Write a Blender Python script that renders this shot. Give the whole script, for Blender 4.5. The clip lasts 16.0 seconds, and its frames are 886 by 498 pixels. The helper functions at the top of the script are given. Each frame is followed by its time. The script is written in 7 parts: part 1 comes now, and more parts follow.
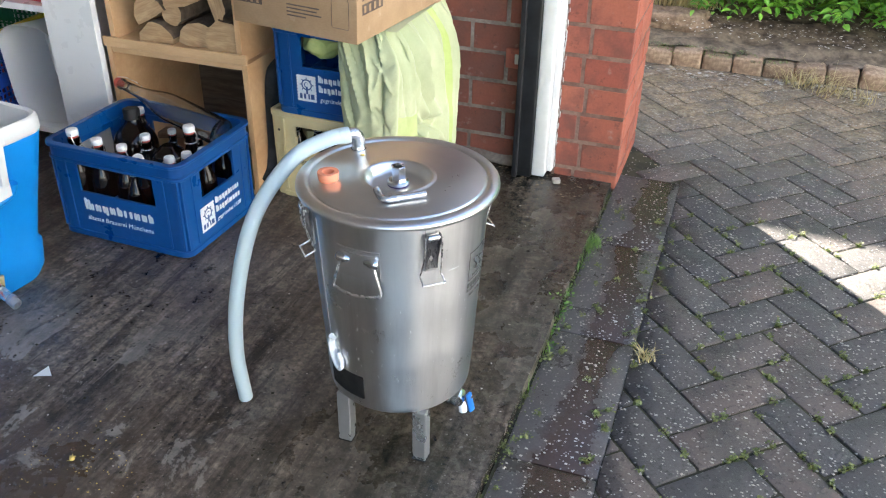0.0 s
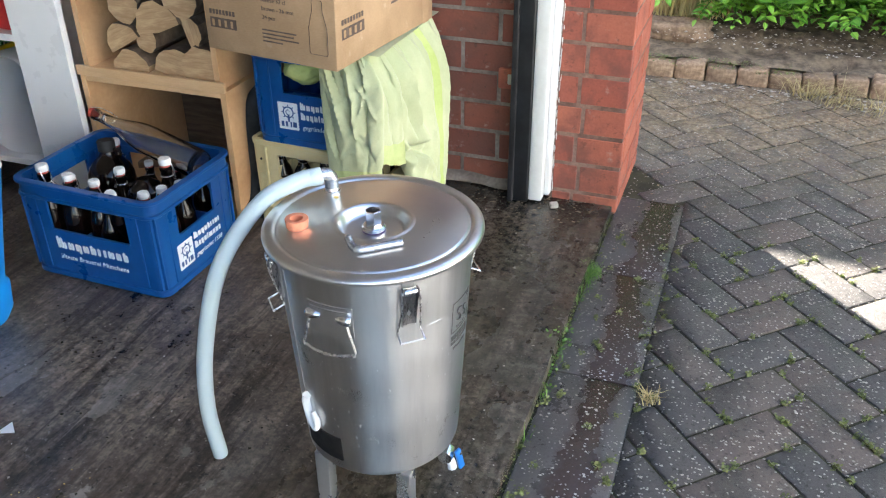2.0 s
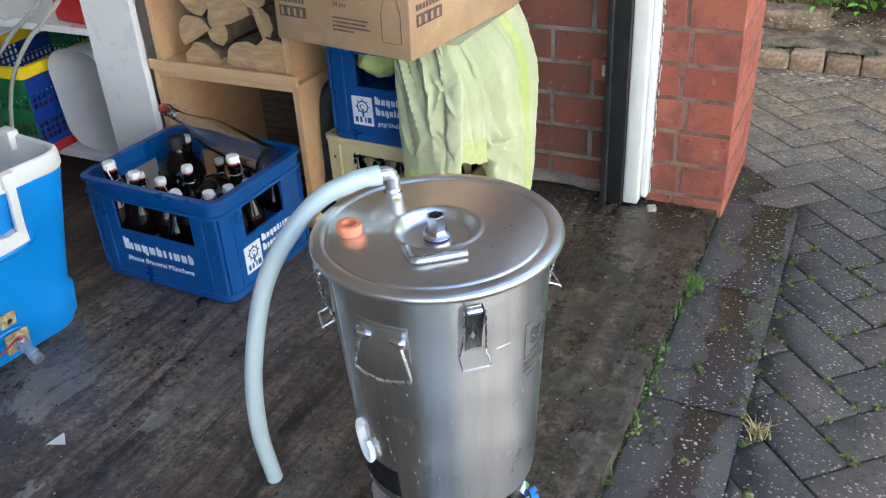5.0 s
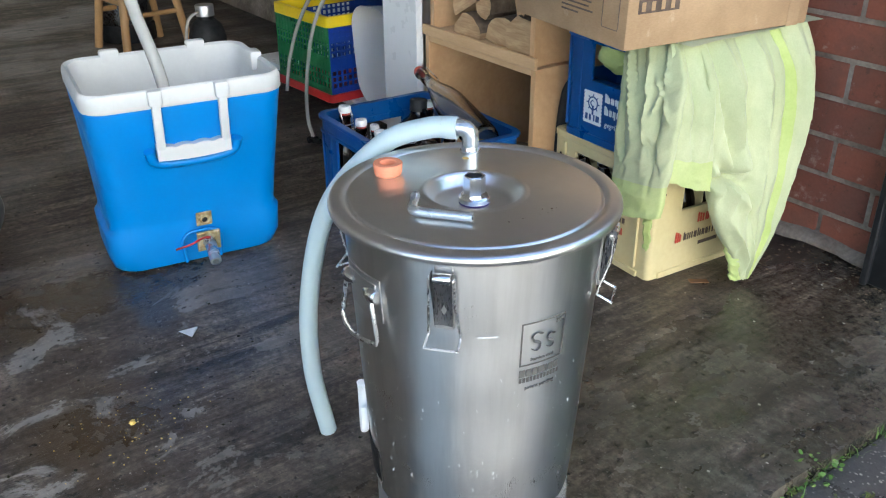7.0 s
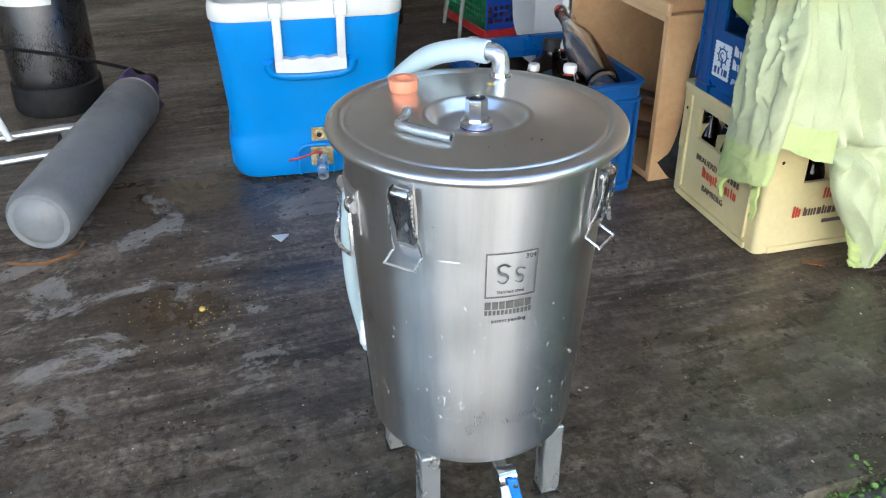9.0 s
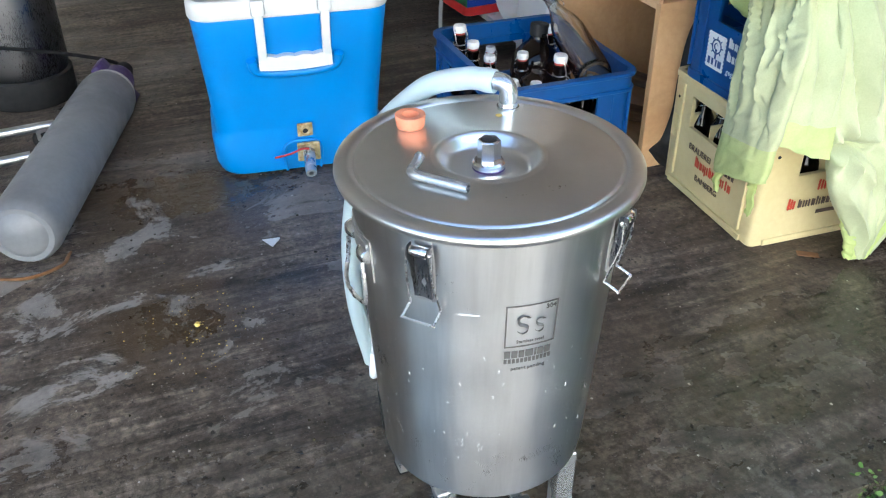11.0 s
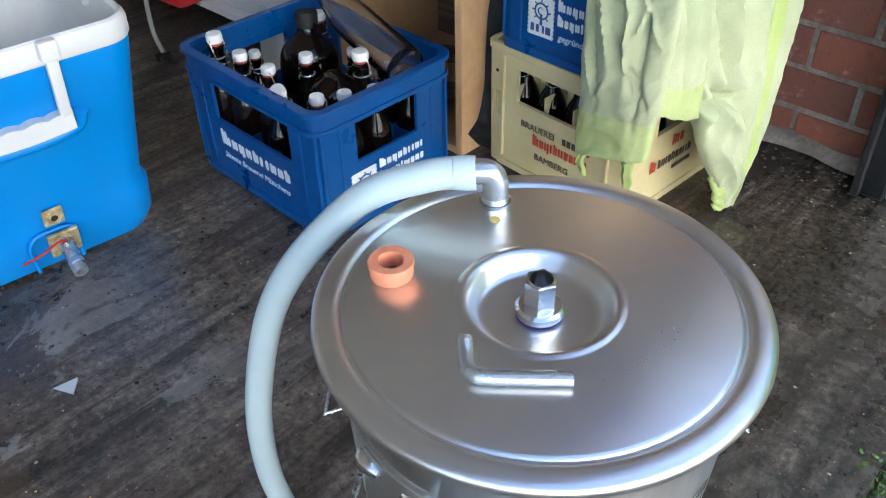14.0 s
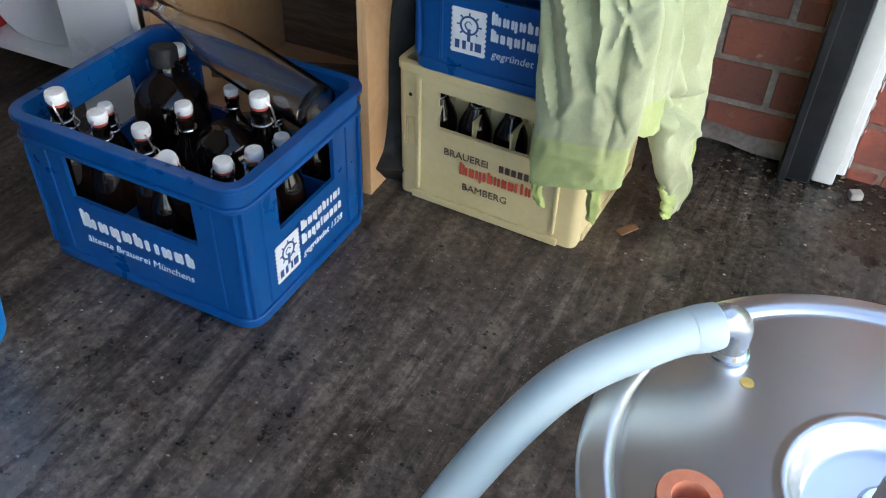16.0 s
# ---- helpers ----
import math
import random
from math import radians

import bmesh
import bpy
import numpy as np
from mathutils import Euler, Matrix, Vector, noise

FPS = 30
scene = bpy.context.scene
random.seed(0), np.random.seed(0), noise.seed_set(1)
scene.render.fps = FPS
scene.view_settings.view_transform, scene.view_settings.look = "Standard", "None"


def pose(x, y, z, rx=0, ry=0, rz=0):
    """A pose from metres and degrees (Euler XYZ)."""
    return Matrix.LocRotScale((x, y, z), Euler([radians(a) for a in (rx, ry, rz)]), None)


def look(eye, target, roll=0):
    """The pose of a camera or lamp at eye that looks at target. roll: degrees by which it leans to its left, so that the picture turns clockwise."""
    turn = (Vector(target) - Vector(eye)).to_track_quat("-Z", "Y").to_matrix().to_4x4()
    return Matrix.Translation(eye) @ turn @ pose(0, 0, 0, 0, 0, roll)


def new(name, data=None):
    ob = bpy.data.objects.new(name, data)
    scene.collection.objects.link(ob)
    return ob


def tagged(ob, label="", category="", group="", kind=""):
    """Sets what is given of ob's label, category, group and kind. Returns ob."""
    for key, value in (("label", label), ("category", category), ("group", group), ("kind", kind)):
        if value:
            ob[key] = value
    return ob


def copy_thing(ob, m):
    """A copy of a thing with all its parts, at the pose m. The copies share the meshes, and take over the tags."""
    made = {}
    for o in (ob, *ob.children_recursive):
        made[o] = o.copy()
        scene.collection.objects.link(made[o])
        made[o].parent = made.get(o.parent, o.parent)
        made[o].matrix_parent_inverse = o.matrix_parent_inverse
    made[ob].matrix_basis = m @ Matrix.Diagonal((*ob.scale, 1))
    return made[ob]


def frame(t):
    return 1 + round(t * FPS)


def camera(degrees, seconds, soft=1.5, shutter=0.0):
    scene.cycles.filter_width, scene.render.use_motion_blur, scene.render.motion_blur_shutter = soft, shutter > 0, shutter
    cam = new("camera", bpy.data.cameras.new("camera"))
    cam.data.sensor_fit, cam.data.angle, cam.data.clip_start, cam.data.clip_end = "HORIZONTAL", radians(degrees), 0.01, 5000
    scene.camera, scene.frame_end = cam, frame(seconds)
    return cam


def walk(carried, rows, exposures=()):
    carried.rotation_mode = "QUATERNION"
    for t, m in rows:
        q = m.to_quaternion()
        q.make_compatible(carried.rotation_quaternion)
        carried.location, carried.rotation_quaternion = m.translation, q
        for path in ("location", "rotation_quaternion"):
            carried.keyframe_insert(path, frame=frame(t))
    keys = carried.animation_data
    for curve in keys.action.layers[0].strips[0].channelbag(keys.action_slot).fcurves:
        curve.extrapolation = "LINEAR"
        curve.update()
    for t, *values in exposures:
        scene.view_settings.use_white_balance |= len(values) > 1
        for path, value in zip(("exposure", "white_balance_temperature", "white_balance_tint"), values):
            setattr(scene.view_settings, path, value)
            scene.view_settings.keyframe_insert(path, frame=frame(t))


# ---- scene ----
cam = camera(54.1, 16.0, soft=1.15)
METRES, EYE, TILT, LEAN, TURN = 2.28, 1.0914, -31.038, -0.904, 19.75
ROWS = [
    (0.0, 0.0, 0.0, 0.0, 0.0, 0.0, -0.0),
    (0.5, 0.0007, -0.0057, 0.002, -0.09, -0.1, -0.0),
    (1.0, -0.0065, -0.003, 0.0049, -0.05, -0.07, 0.01),
    (1.5, -0.0014, 0.0116, 0.0108, 0.41, 0.31, 0.27),
    (2.0, 0.0178, 0.0482, 0.0272, 0.55, 0.44, 1.04),
    (2.5, 0.0269, 0.0734, 0.0381, 3.51, 0.62, 1.41),
    (3.0, 0.0305, 0.091, 0.0427, 4.58, 0.36, 1.27),
    (3.5, 0.0192, 0.1034, 0.0517, 4.64, 0.39, 1.33),
    (6.0, 0.0679, 0.1374, 0.0143, 15.18, 1.11, -4.32),
    (6.5, 0.1505, 0.1787, 0.0207, 25.22, 1.88, -10.32),
    (7.0, 0.1794, 0.2357, 0.0216, 31.67, -0.42, -16.36),
    (7.5, 0.2178, 0.2786, 0.0315, 41.22, -3.27, -21.6),
    (8.0, 0.2529, 0.299, 0.0382, 45.93, -5.47, -23.81),
    (10.5, 0.2483, 0.2994, 0.0595, 45.97, -11.88, -22.28),
    (11.0, 0.2194, 0.2909, 0.0741, 44.61, -11.29, -21.96),
    (11.5, 0.1794, 0.2874, 0.0812, 41.12, -9.95, -21.55),
    (12.0, 0.1386, 0.2865, 0.0862, 34.83, -8.69, -18.71),
    (12.5, 0.1209, 0.2907, 0.0853, 30.94, -8.35, -16.62),
    (13.0, 0.1201, 0.3084, 0.056, 29.36, -10.07, -18.11),
    (13.5, 0.0799, 0.3318, 0.0817, 29.28, -10.23, -17.82),
    (14.0, 0.0254, 0.3356, 0.1007, 21.04, -9.27, -10.17),
    (14.5, -0.0121, 0.3221, 0.1174, 12.65, -7.85, -5.47),
    (15.0, -0.0448, 0.3267, 0.1203, 11.3, -7.22, -4.91),
    (15.5, -0.0749, 0.368, 0.1211, 9.82, -7.94, -4.46),
    (16.0, -0.121, 0.4047, 0.1296, 4.3, -9.31, -3.57),
]
walk(cam, [(t, pose(0, 0, EYE, TILT, LEAN, TURN) @ pose(METRES * x, METRES * y, METRES * z, 90 + pitch, roll, yaw)) for t, x, y, z, yaw, pitch, roll in ROWS], exposures=[(0.0, 2.95, 6700.0, 10.0), (4.0, 2.84, 6600.0, 10.0), (7.0, 2.75, 6350.0, 7.0), (10.5, 3.05, 6350.0, 7.0), (11.5, 2.97, 6350.0, 7.0), (12.5, 2.85, 6350.0, 7.5), (13.5, 2.86, 6350.0, 8.0), (16.0, 2.76, 6450.0, 9.0)])

# ---- light ----
SUN_EL = 40.0
SUN_TO = Vector((-0.68, 0.735, 0)).normalized()
world = bpy.data.worlds.new("world")
scene.world = world
world.use_nodes = True
_wn = world.node_tree.nodes
_sky = _wn.new("ShaderNodeTexSky")
_sky.sky_type, _sky.sun_disc = "NISHITA", False
_sky.sun_elevation = radians(SUN_EL)
_sky.sun_rotation = math.atan2(SUN_TO.x, SUN_TO.y)
_wn["Background"].inputs[1].default_value = 0.10
world.node_tree.links.new(_sky.outputs[0], _wn["Background"].inputs[0])
_sun = bpy.data.lights.new("sun", "SUN")
_sun.energy, _sun.angle, _sun.color = 5.0, radians(0.6), (1.0, 0.95, 0.87)
_sd = SUN_TO * math.cos(radians(SUN_EL)) + Vector((0, 0, math.sin(radians(SUN_EL))))
new("sun", _sun).matrix_world = look(tuple(_sd * 20), (0, 0, 0))


# ---- materials ----
def lin(c):
    return tuple(((v / 12.92) if v <= 0.04045 else ((v + 0.055) / 1.055) ** 2.4) for v in c)


class Nodes:
    def __init__(self, name):
        self.m = bpy.data.materials.new(name)
        self.m.use_nodes = True
        self.t = self.m.node_tree
        self.b = self.t.nodes["Principled BSDF"]
        self.tc = self.t.nodes.new("ShaderNodeTexCoord")

    def link(self, a, b):
        self.t.links.new(a, b)

    def put(self, sock, v):
        if hasattr(v, "is_linked"):
            self.link(v, sock)
        else:
            sock.default_value = (*v, 1) if isinstance(v, tuple) and len(v) == 3 and sock.type == "RGBA" else v

    def mapped(self, scale=(1, 1, 1), rz=0.0):
        n = self.t.nodes.new("ShaderNodeMapping")
        self.link(self.tc.outputs["Object"], n.inputs[0])
        n.inputs["Scale"].default_value = scale
        n.inputs["Rotation"].default_value = (0, 0, radians(rz))
        return n.outputs[0]

    def noise(self, scale, detail=4, rough=0.6, vec=None, dist=0.0):
        n = self.t.nodes.new("ShaderNodeTexNoise")
        self.link(vec or self.tc.outputs["Object"], n.inputs["Vector"])
        n.inputs["Scale"].default_value, n.inputs["Detail"].default_value = scale, detail
        n.inputs["Roughness"].default_value, n.inputs["Distortion"].default_value = rough, dist
        return n.outputs["Fac"]

    def voro(self, scale, vec=None, feature="F1"):
        n = self.t.nodes.new("ShaderNodeTexVoronoi")
        n.feature = feature
        self.link(vec or self.tc.outputs["Object"], n.inputs["Vector"])
        n.inputs["Scale"].default_value = scale
        return n

    def ramp(self, fac, a, b, ca=0.0, cb=1.0):
        n = self.t.nodes.new("ShaderNodeMapRange")
        n.interpolation_type = "SMOOTHSTEP"
        self.link(fac, n.inputs[0])
        for i, v in zip((1, 2, 3, 4), (a, b, ca, cb)):
            n.inputs[i].default_value = v
        return n.outputs[0]

    def mix(self, fac, a, b, kind="MIX"):
        n = self.t.nodes.new("ShaderNodeMix")
        n.data_type, n.blend_type = "RGBA", kind
        self.put(n.inputs[0], fac)
        self.put(n.inputs[6], a)
        self.put(n.inputs[7], b)
        return n.outputs[2]

    def math(self, op, a, b=0.0):
        n = self.t.nodes.new("ShaderNodeMath")
        n.operation = op
        self.put(n.inputs[0], a)
        self.put(n.inputs[1], b)
        return n.outputs[0]

    def world(self):
        return self.t.nodes.new("ShaderNodeNewGeometry").outputs["Position"]

    def rand(self):
        return self.t.nodes.new("ShaderNodeObjectInfo").outputs["Random"]

    def island(self):
        return self.t.nodes.new("ShaderNodeNewGeometry").outputs["Random Per Island"]

    def bump(self, h, strength=0.3, dist=0.002):
        n = self.t.nodes.new("ShaderNodeBump")
        n.inputs["Strength"].default_value, n.inputs["Distance"].default_value = strength, dist
        self.link(h, n.inputs["Height"])
        self.link(n.outputs[0], self.b.inputs["Normal"])

    def set(self, **kw):
        for k, v in kw.items():
            self.put(self.b.inputs[k.replace("_", " ")], v)
        return self.m


def surface(name, a, b, rough=0.5, scale=8.0, metal=0.0, fine=120.0, bump=0.15, wear=0.12, spec=0.5, stretch=(1, 1, 1), rvar=0.12, vary=0.0, trans=0.0):
    """A varied surface: two tones at a large scale, fine grain, uneven gloss and relief."""
    n = Nodes(name)
    v = n.mapped(stretch)
    big = n.noise(scale, 5, 0.6, v)
    fin = n.noise(fine, 3, 0.6, v)
    col = n.mix(n.ramp(big, 0.3, 0.7), a, b)
    col = n.mix(wear, col, n.mix(fin, (0, 0, 0), (1, 1, 1)), "OVERLAY")
    if vary:
        col = n.mix(n.ramp(n.rand(), 0, 1, 0.0, vary), col, (0.02, 0.015, 0.012))
    r = n.ramp(n.noise(scale * 2.3, 4, 0.6, v), 0.3, 0.7, max(rough - rvar, 0.03), min(rough + rvar, 1))
    n.bump(fin, bump, 0.001)
    n.set(Base_Color=col, Roughness=r, Metallic=metal, Specular_IOR_Level=spec)
    if trans:
        n.set(Transmission_Weight=trans)
    return n.m


def steel(name, base, rough, brush=(1, 1, 1), aniso=0.0, grime=0.25, grainy=1.0, runs=0.0):
    n = Nodes(name)
    v = n.mapped(brush)
    grain = n.noise(160, 3, 0.65, v)
    smear = n.noise(9, 5, 0.6)
    drops = n.ramp(n.noise(60, 2, 0.5, n.mapped((1, 1, 0.35))), 0.62, 0.72)
    col = n.mix(n.ramp(smear, 0.35, 0.7, 0.0, grime), base, tuple(c * 0.62 for c in base))
    col = n.mix(n.math("MULTIPLY", drops, 0.07 * grainy), col, (0.75, 0.75, 0.74))
    # Upright dark and pale streaks: water marks plus reflections painted into the colour.
    if runs:
        run = n.noise(34, 4, 0.65, n.mapped((1, 1, 0.07)))
        col = n.mix(n.ramp(run, 0.42, 0.66, 0.0, runs), col, tuple(c * 0.45 for c in base))
        col = n.mix(n.ramp(n.noise(46, 3, 0.6, n.mapped((1, 1, 0.1))), 0.60, 0.70, 0.0, runs * 0.6), col, (0.9, 0.9, 0.9))
    r = n.math("ADD", n.ramp(grain, 0.25, 0.75, rough - 0.05 * grainy, rough + 0.07 * grainy), n.ramp(smear, 0.3, 0.7, -0.04, 0.06))
    if grainy > 0.5:
        n.bump(grain, 0.05 * grainy, 0.0004)
    if aniso:
        tg = n.t.nodes.new("ShaderNodeTangent")
        tg.direction_type, tg.axis = "RADIAL", "Z"
        n.link(tg.outputs[0], n.b.inputs["Tangent"])
        n.set(Anisotropic=aniso, Anisotropic_Rotation=0.25)
    return n.set(Base_Color=col, Roughness=r, Metallic=1.0)


def m_floor():
    n = Nodes("wet_concrete")
    pos = n.tc.outputs["Object"]
    st = n.mapped((7.0, 0.8, 1), 7)
    scrape = n.noise(2.1, 8, 0.72, st, 0.9)
    hair = n.noise(4.2, 6, 0.68, n.mapped((10.0, 0.9, 1), 9), 0.4)
    big = n.noise(1.9, 6, 0.62, None, 0.4)
    clump = n.noise(17, 7, 0.74)
    fin = n.noise(85, 5, 0.75)
    sep = n.t.nodes.new("ShaderNodeSeparateXYZ")
    n.link(pos, sep.inputs[0])

    def near(x, y, r0, r1):
        d = n.t.nodes.new("ShaderNodeVectorMath")
        d.operation = "DISTANCE"
        n.link(pos, d.inputs[0])
        d.inputs[1].default_value = (x, y, 0)
        return n.ramp(d.outputs["Value"], r0, r1, 1.0, 0.0)

    col = n.mix(n.ramp(scrape, 0.34, 0.70), (0.034, 0.026, 0.020), (0.184, 0.146, 0.116))
    col = n.mix(n.ramp(hair, 0.53, 0.66, 0.0, 0.62), col, (0.225, 0.185, 0.152))
    col = n.mix(n.ramp(hair, 0.46, 0.34, 0.0, 0.75), col, (0.020, 0.015, 0.012))
    col = n.mix(n.ramp(big, 0.40, 0.66, 0.0, 0.6), col, (0.066, 0.045, 0.031))
    col = n.mix(0.6, col, n.mix(n.ramp(clump, 0.26, 0.74), (0.06, 0.06, 0.06), (0.94, 0.94, 0.94)), "OVERLAY")
    col = n.mix(0.6, col, n.mix(n.ramp(fin, 0.25, 0.75), (0, 0, 0), (1, 1, 1)), "OVERLAY")
    # dried pale islands among the wet
    isle = n.noise(5.0, 7, 0.66, n.mapped((1.5, 1, 1), 12), 0.5)
    pale = n.math("MULTIPLY", n.math("MAXIMUM", near(-1.14, 0.70, 0.26, 0.68), near(-1.15, 0.98, 0.05, 0.32)), n.ramp(isle, 0.54, 0.57))
    pale = n.math("MULTIPLY", pale, n.ramp(clump, 0.30, 0.55, 0.45, 1.0))
    col = n.mix(n.math("MULTIPLY", pale, 0.68), col, (0.32, 0.295, 0.27))
    # brown malt stain beside the cool box and round the puddle
    blot = n.math("MULTIPLY", n.math("MAXIMUM", near(-1.42, 0.86, 0.10, 0.36), near(-0.98, 0.80, 0.06, 0.22)), n.ramp(n.noise(6, 6, 0.65), 0.42, 0.50))
    blot = n.math("MULTIPLY", blot, n.ramp(isle, 0.54, 0.52))
    col = n.mix(n.math("MULTIPLY", blot, 0.8), col, (0.060, 0.036, 0.018))
    # dark mossy margin along the threshold, and a broken near-black band at the foot of the wall
    margin = n.math("MULTIPLY", n.ramp(sep.outputs[0], -0.72, -0.36), n.ramp(n.noise(6, 6, 0.7), 0.35, 0.6))
    col = n.mix(n.math("MULTIPLY", margin, 0.6), col, (0.042, 0.040, 0.027))
    edge_x = n.ramp(sep.outputs[0], -0.66, -0.42)
    coarse = n.noise(36, 7, 0.78)
    col = n.mix(n.math("MULTIPLY", edge_x, n.ramp(coarse, 0.51, 0.62, 0, 0.5)), col, (0.16, 0.148, 0.112))
    col = n.mix(n.math("MULTIPLY", edge_x, n.ramp(coarse, 0.47, 0.37, 0, 0.75)), col, (0.013, 0.012, 0.009))
    foot_dark = n.math("MULTIPLY", n.ramp(sep.outputs[1], 2.06, 2.20), n.ramp(n.noise(11, 6, 0.7), 0.36, 0.52))
    col = n.mix(n.math("MULTIPLY", foot_dark, 0.85), col, (0.012, 0.011, 0.010))
    # pale specks and dark pits
    col = n.mix(n.ramp(n.noise(190, 2, 0.5), 0.68, 0.73, 0, 0.4), col, (0.40, 0.37, 0.33))
    pits = n.ramp(n.noise(48, 4, 0.62), 0.38, 0.32)
    col = n.mix(n.math("MULTIPLY", pits, 0.85), col, (0.011, 0.009, 0.008))
    wet = n.math("MULTIPLY", n.ramp(n.noise(1.3, 5, 0.6, n.mapped((1.6, 1, 1))), 0.42, 0.60), n.ramp(pale, 0, 1, 1, 0))
    r = n.mix(wet, (0.68, 0.68, 0.68), (0.30, 0.30, 0.30))
    r = n.mix(blot, r, (0.26, 0.26, 0.26))
    r = n.mix(0.4, r, n.mix(clump, (0, 0, 0), (1, 1, 1)), "OVERLAY")
    # standing film of water along the threshold
    film_ = n.math("MULTIPLY", n.ramp(sep.outputs[0], -0.84, -0.52), n.ramp(n.noise(3.1, 6, 0.62, n.mapped((1.4, 1, 1))), 0.40, 0.53))
    r = n.mix(film_, r, (0.13, 0.13, 0.13))
    col = n.mix(n.math("MULTIPLY", film_, 0.36), col, n.mix(n.ramp(fin, 0.4, 0.7), (0.012, 0.011, 0.008), (0.055, 0.047, 0.034)))
    h = n.math("ADD", n.math("MULTIPLY", fin, 0.5), n.math("ADD", n.math("MULTIPLY", scrape, 1.3), n.math("ADD", n.math("MULTIPLY", clump, 0.9), n.math("MULTIPLY", pits, -0.5))))
    n.bump(h, 0.34, 0.005)
    return n.set(Base_Color=col, Roughness=r)


def m_brick(name, a, b, dark):
    n = Nodes(name)
    big = n.noise(9, 4, 0.6)
    fin = n.noise(140, 4, 0.7)
    col = n.mix(n.rand(), a, b)
    col = n.mix(n.ramp(big, 0.4, 0.72, 0, 0.6), col, dark)
    col = n.mix(0.25, col, n.mix(fin, (0, 0, 0), (1, 1, 1)), "OVERLAY")
    col = n.mix(n.ramp(n.noise(26, 5, 0.7), 0.60, 0.74, 0, 0.5), col, (0.40, 0.31, 0.26))
    w = n.world()
    col = n.mix(n.ramp(n.noise(4.5, 6, 0.7, w), 0.48, 0.66, 0, 0.55), col, (0.13, 0.060, 0.045))
    col = n.mix(n.ramp(n.noise(38, 5, 0.75, w), 0.58, 0.66, 0, 0.45), col, (0.07, 0.036, 0.028))
    col = n.mix(n.ramp(n.noise(11, 6, 0.75, w), 0.60, 0.72, 0, 0.40), col, (0.46, 0.36, 0.31))
    n.bump(n.math("ADD", fin, n.math("MULTIPLY", n.noise(30, 4, 0.6, w), 2.0)), 0.5, 0.002)
    return n.set(Base_Color=col, Roughness=0.8)


def m_paver(name="paver"):
    n = Nodes(name)
    fin = n.noise(180, 5, 0.75)
    big = n.noise(5, 5, 0.6)
    col = n.mix(n.rand(), (0.076, 0.070, 0.068), (0.122, 0.108, 0.098))
    col = n.mix(n.ramp(n.rand(), 0.62, 0.9, 0, 0.6), col, (0.142, 0.102, 0.084))
    col = n.mix(0.5, col, n.mix(fin, (0.05, 0.05, 0.05), (0.95, 0.95, 0.95)), "OVERLAY")
    spk = n.voro(95)
    speck = n.math("MULTIPLY", n.ramp(spk.outputs["Distance"], 0.24, 0.14), n.ramp(big, 0.36, 0.6, 0.15, 1))
    col = n.mix(n.math("MULTIPLY", speck, 0.62), col, (0.58, 0.55, 0.50))
    w = n.world()
    sep = n.t.nodes.new("ShaderNodeSeparateXYZ")
    n.link(w, sep.inputs[0])
    blot = n.ramp(n.noise(9, 6, 0.7, w), 0.42, 0.62)
    col = n.mix(n.math("MULTIPLY", blot, 0.5), col, (0.036, 0.034, 0.032))
    pits = n.ramp(n.noise(75, 5, 0.75, w), 0.54, 0.64)
    col = n.mix(n.math("MULTIPLY", pits, 0.6), col, (0.022, 0.021, 0.019))
    # Dry mud together with warm bounced sunlight, both painted in towards the kerb.
    mud_light = n.math("MULTIPLY", n.ramp(sep.outputs[1], 2.25, 3.15), n.ramp(n.noise(5.5, 6, 0.7, w), 0.30, 0.60, 0.35, 1.0))
    col = n.mix(n.math("MULTIPLY", mud_light, 0.82), col, n.mix(n.ramp(n.noise(60, 5, 0.7, w), 0.35, 0.65), (0.125, 0.082, 0.046), (0.37, 0.275, 0.17)))
    n.bump(n.math("ADD", fin, n.math("MULTIPLY", n.noise(40, 4, 0.65, w), 2.0)), 0.75, 0.003)
    return n.set(Base_Color=col, Roughness=n.ramp(blot, 0.0, 1.0, 0.8, 0.42))


def m_strip():
    n = Nodes("channel_stone")
    fin = n.noise(150, 5, 0.75)
    sx = n.t.nodes.new("ShaderNodeSeparateXYZ")
    n.link(n.tc.outputs["Object"], sx.inputs[0])
    off = n.math("ABSOLUTE", n.math("ADD", n.math("ADD", sx.outputs[0], 0.163), n.ramp(n.noise(5, 5, 0.65), 0.2, 0.8, -0.035, 0.035)))
    band = n.ramp(off, 0.026, 0.060, 1.0, 0.0)
    col = n.mix(band, (0.090, 0.082, 0.079), (0.047, 0.027, 0.021))
    col = n.mix(0.45, col, n.mix(fin, (0.05, 0.05, 0.05), (0.95, 0.95, 0.95)), "OVERLAY")
    col = n.mix(n.ramp(n.voro(110).outputs["Distance"], 0.22, 0.13, 0, 0.5), col, (0.45, 0.42, 0.38))
    blot = n.ramp(n.noise(8, 6, 0.72), 0.42, 0.62)
    col = n.mix(n.math("MULTIPLY", blot, 0.25), col, (0.028, 0.022, 0.018))
    n.bump(n.math("ADD", fin, n.math("MULTIPLY", n.noise(34, 4, 0.65), 2.0)), 0.6, 0.002)
    return n.set(Base_Color=col, Roughness=n.ramp(n.math("MAXIMUM", band, blot), 0, 1, 0.6, 0.24))


def m_leaf(name, a, b):
    n = Nodes(name)
    col = n.mix(n.island(), a, b)
    return n.set(Base_Color=col, Roughness=0.45, Transmission_Weight=0.0, Subsurface_Weight=0.15, Subsurface_Radius=(0.01, 0.02, 0.005))


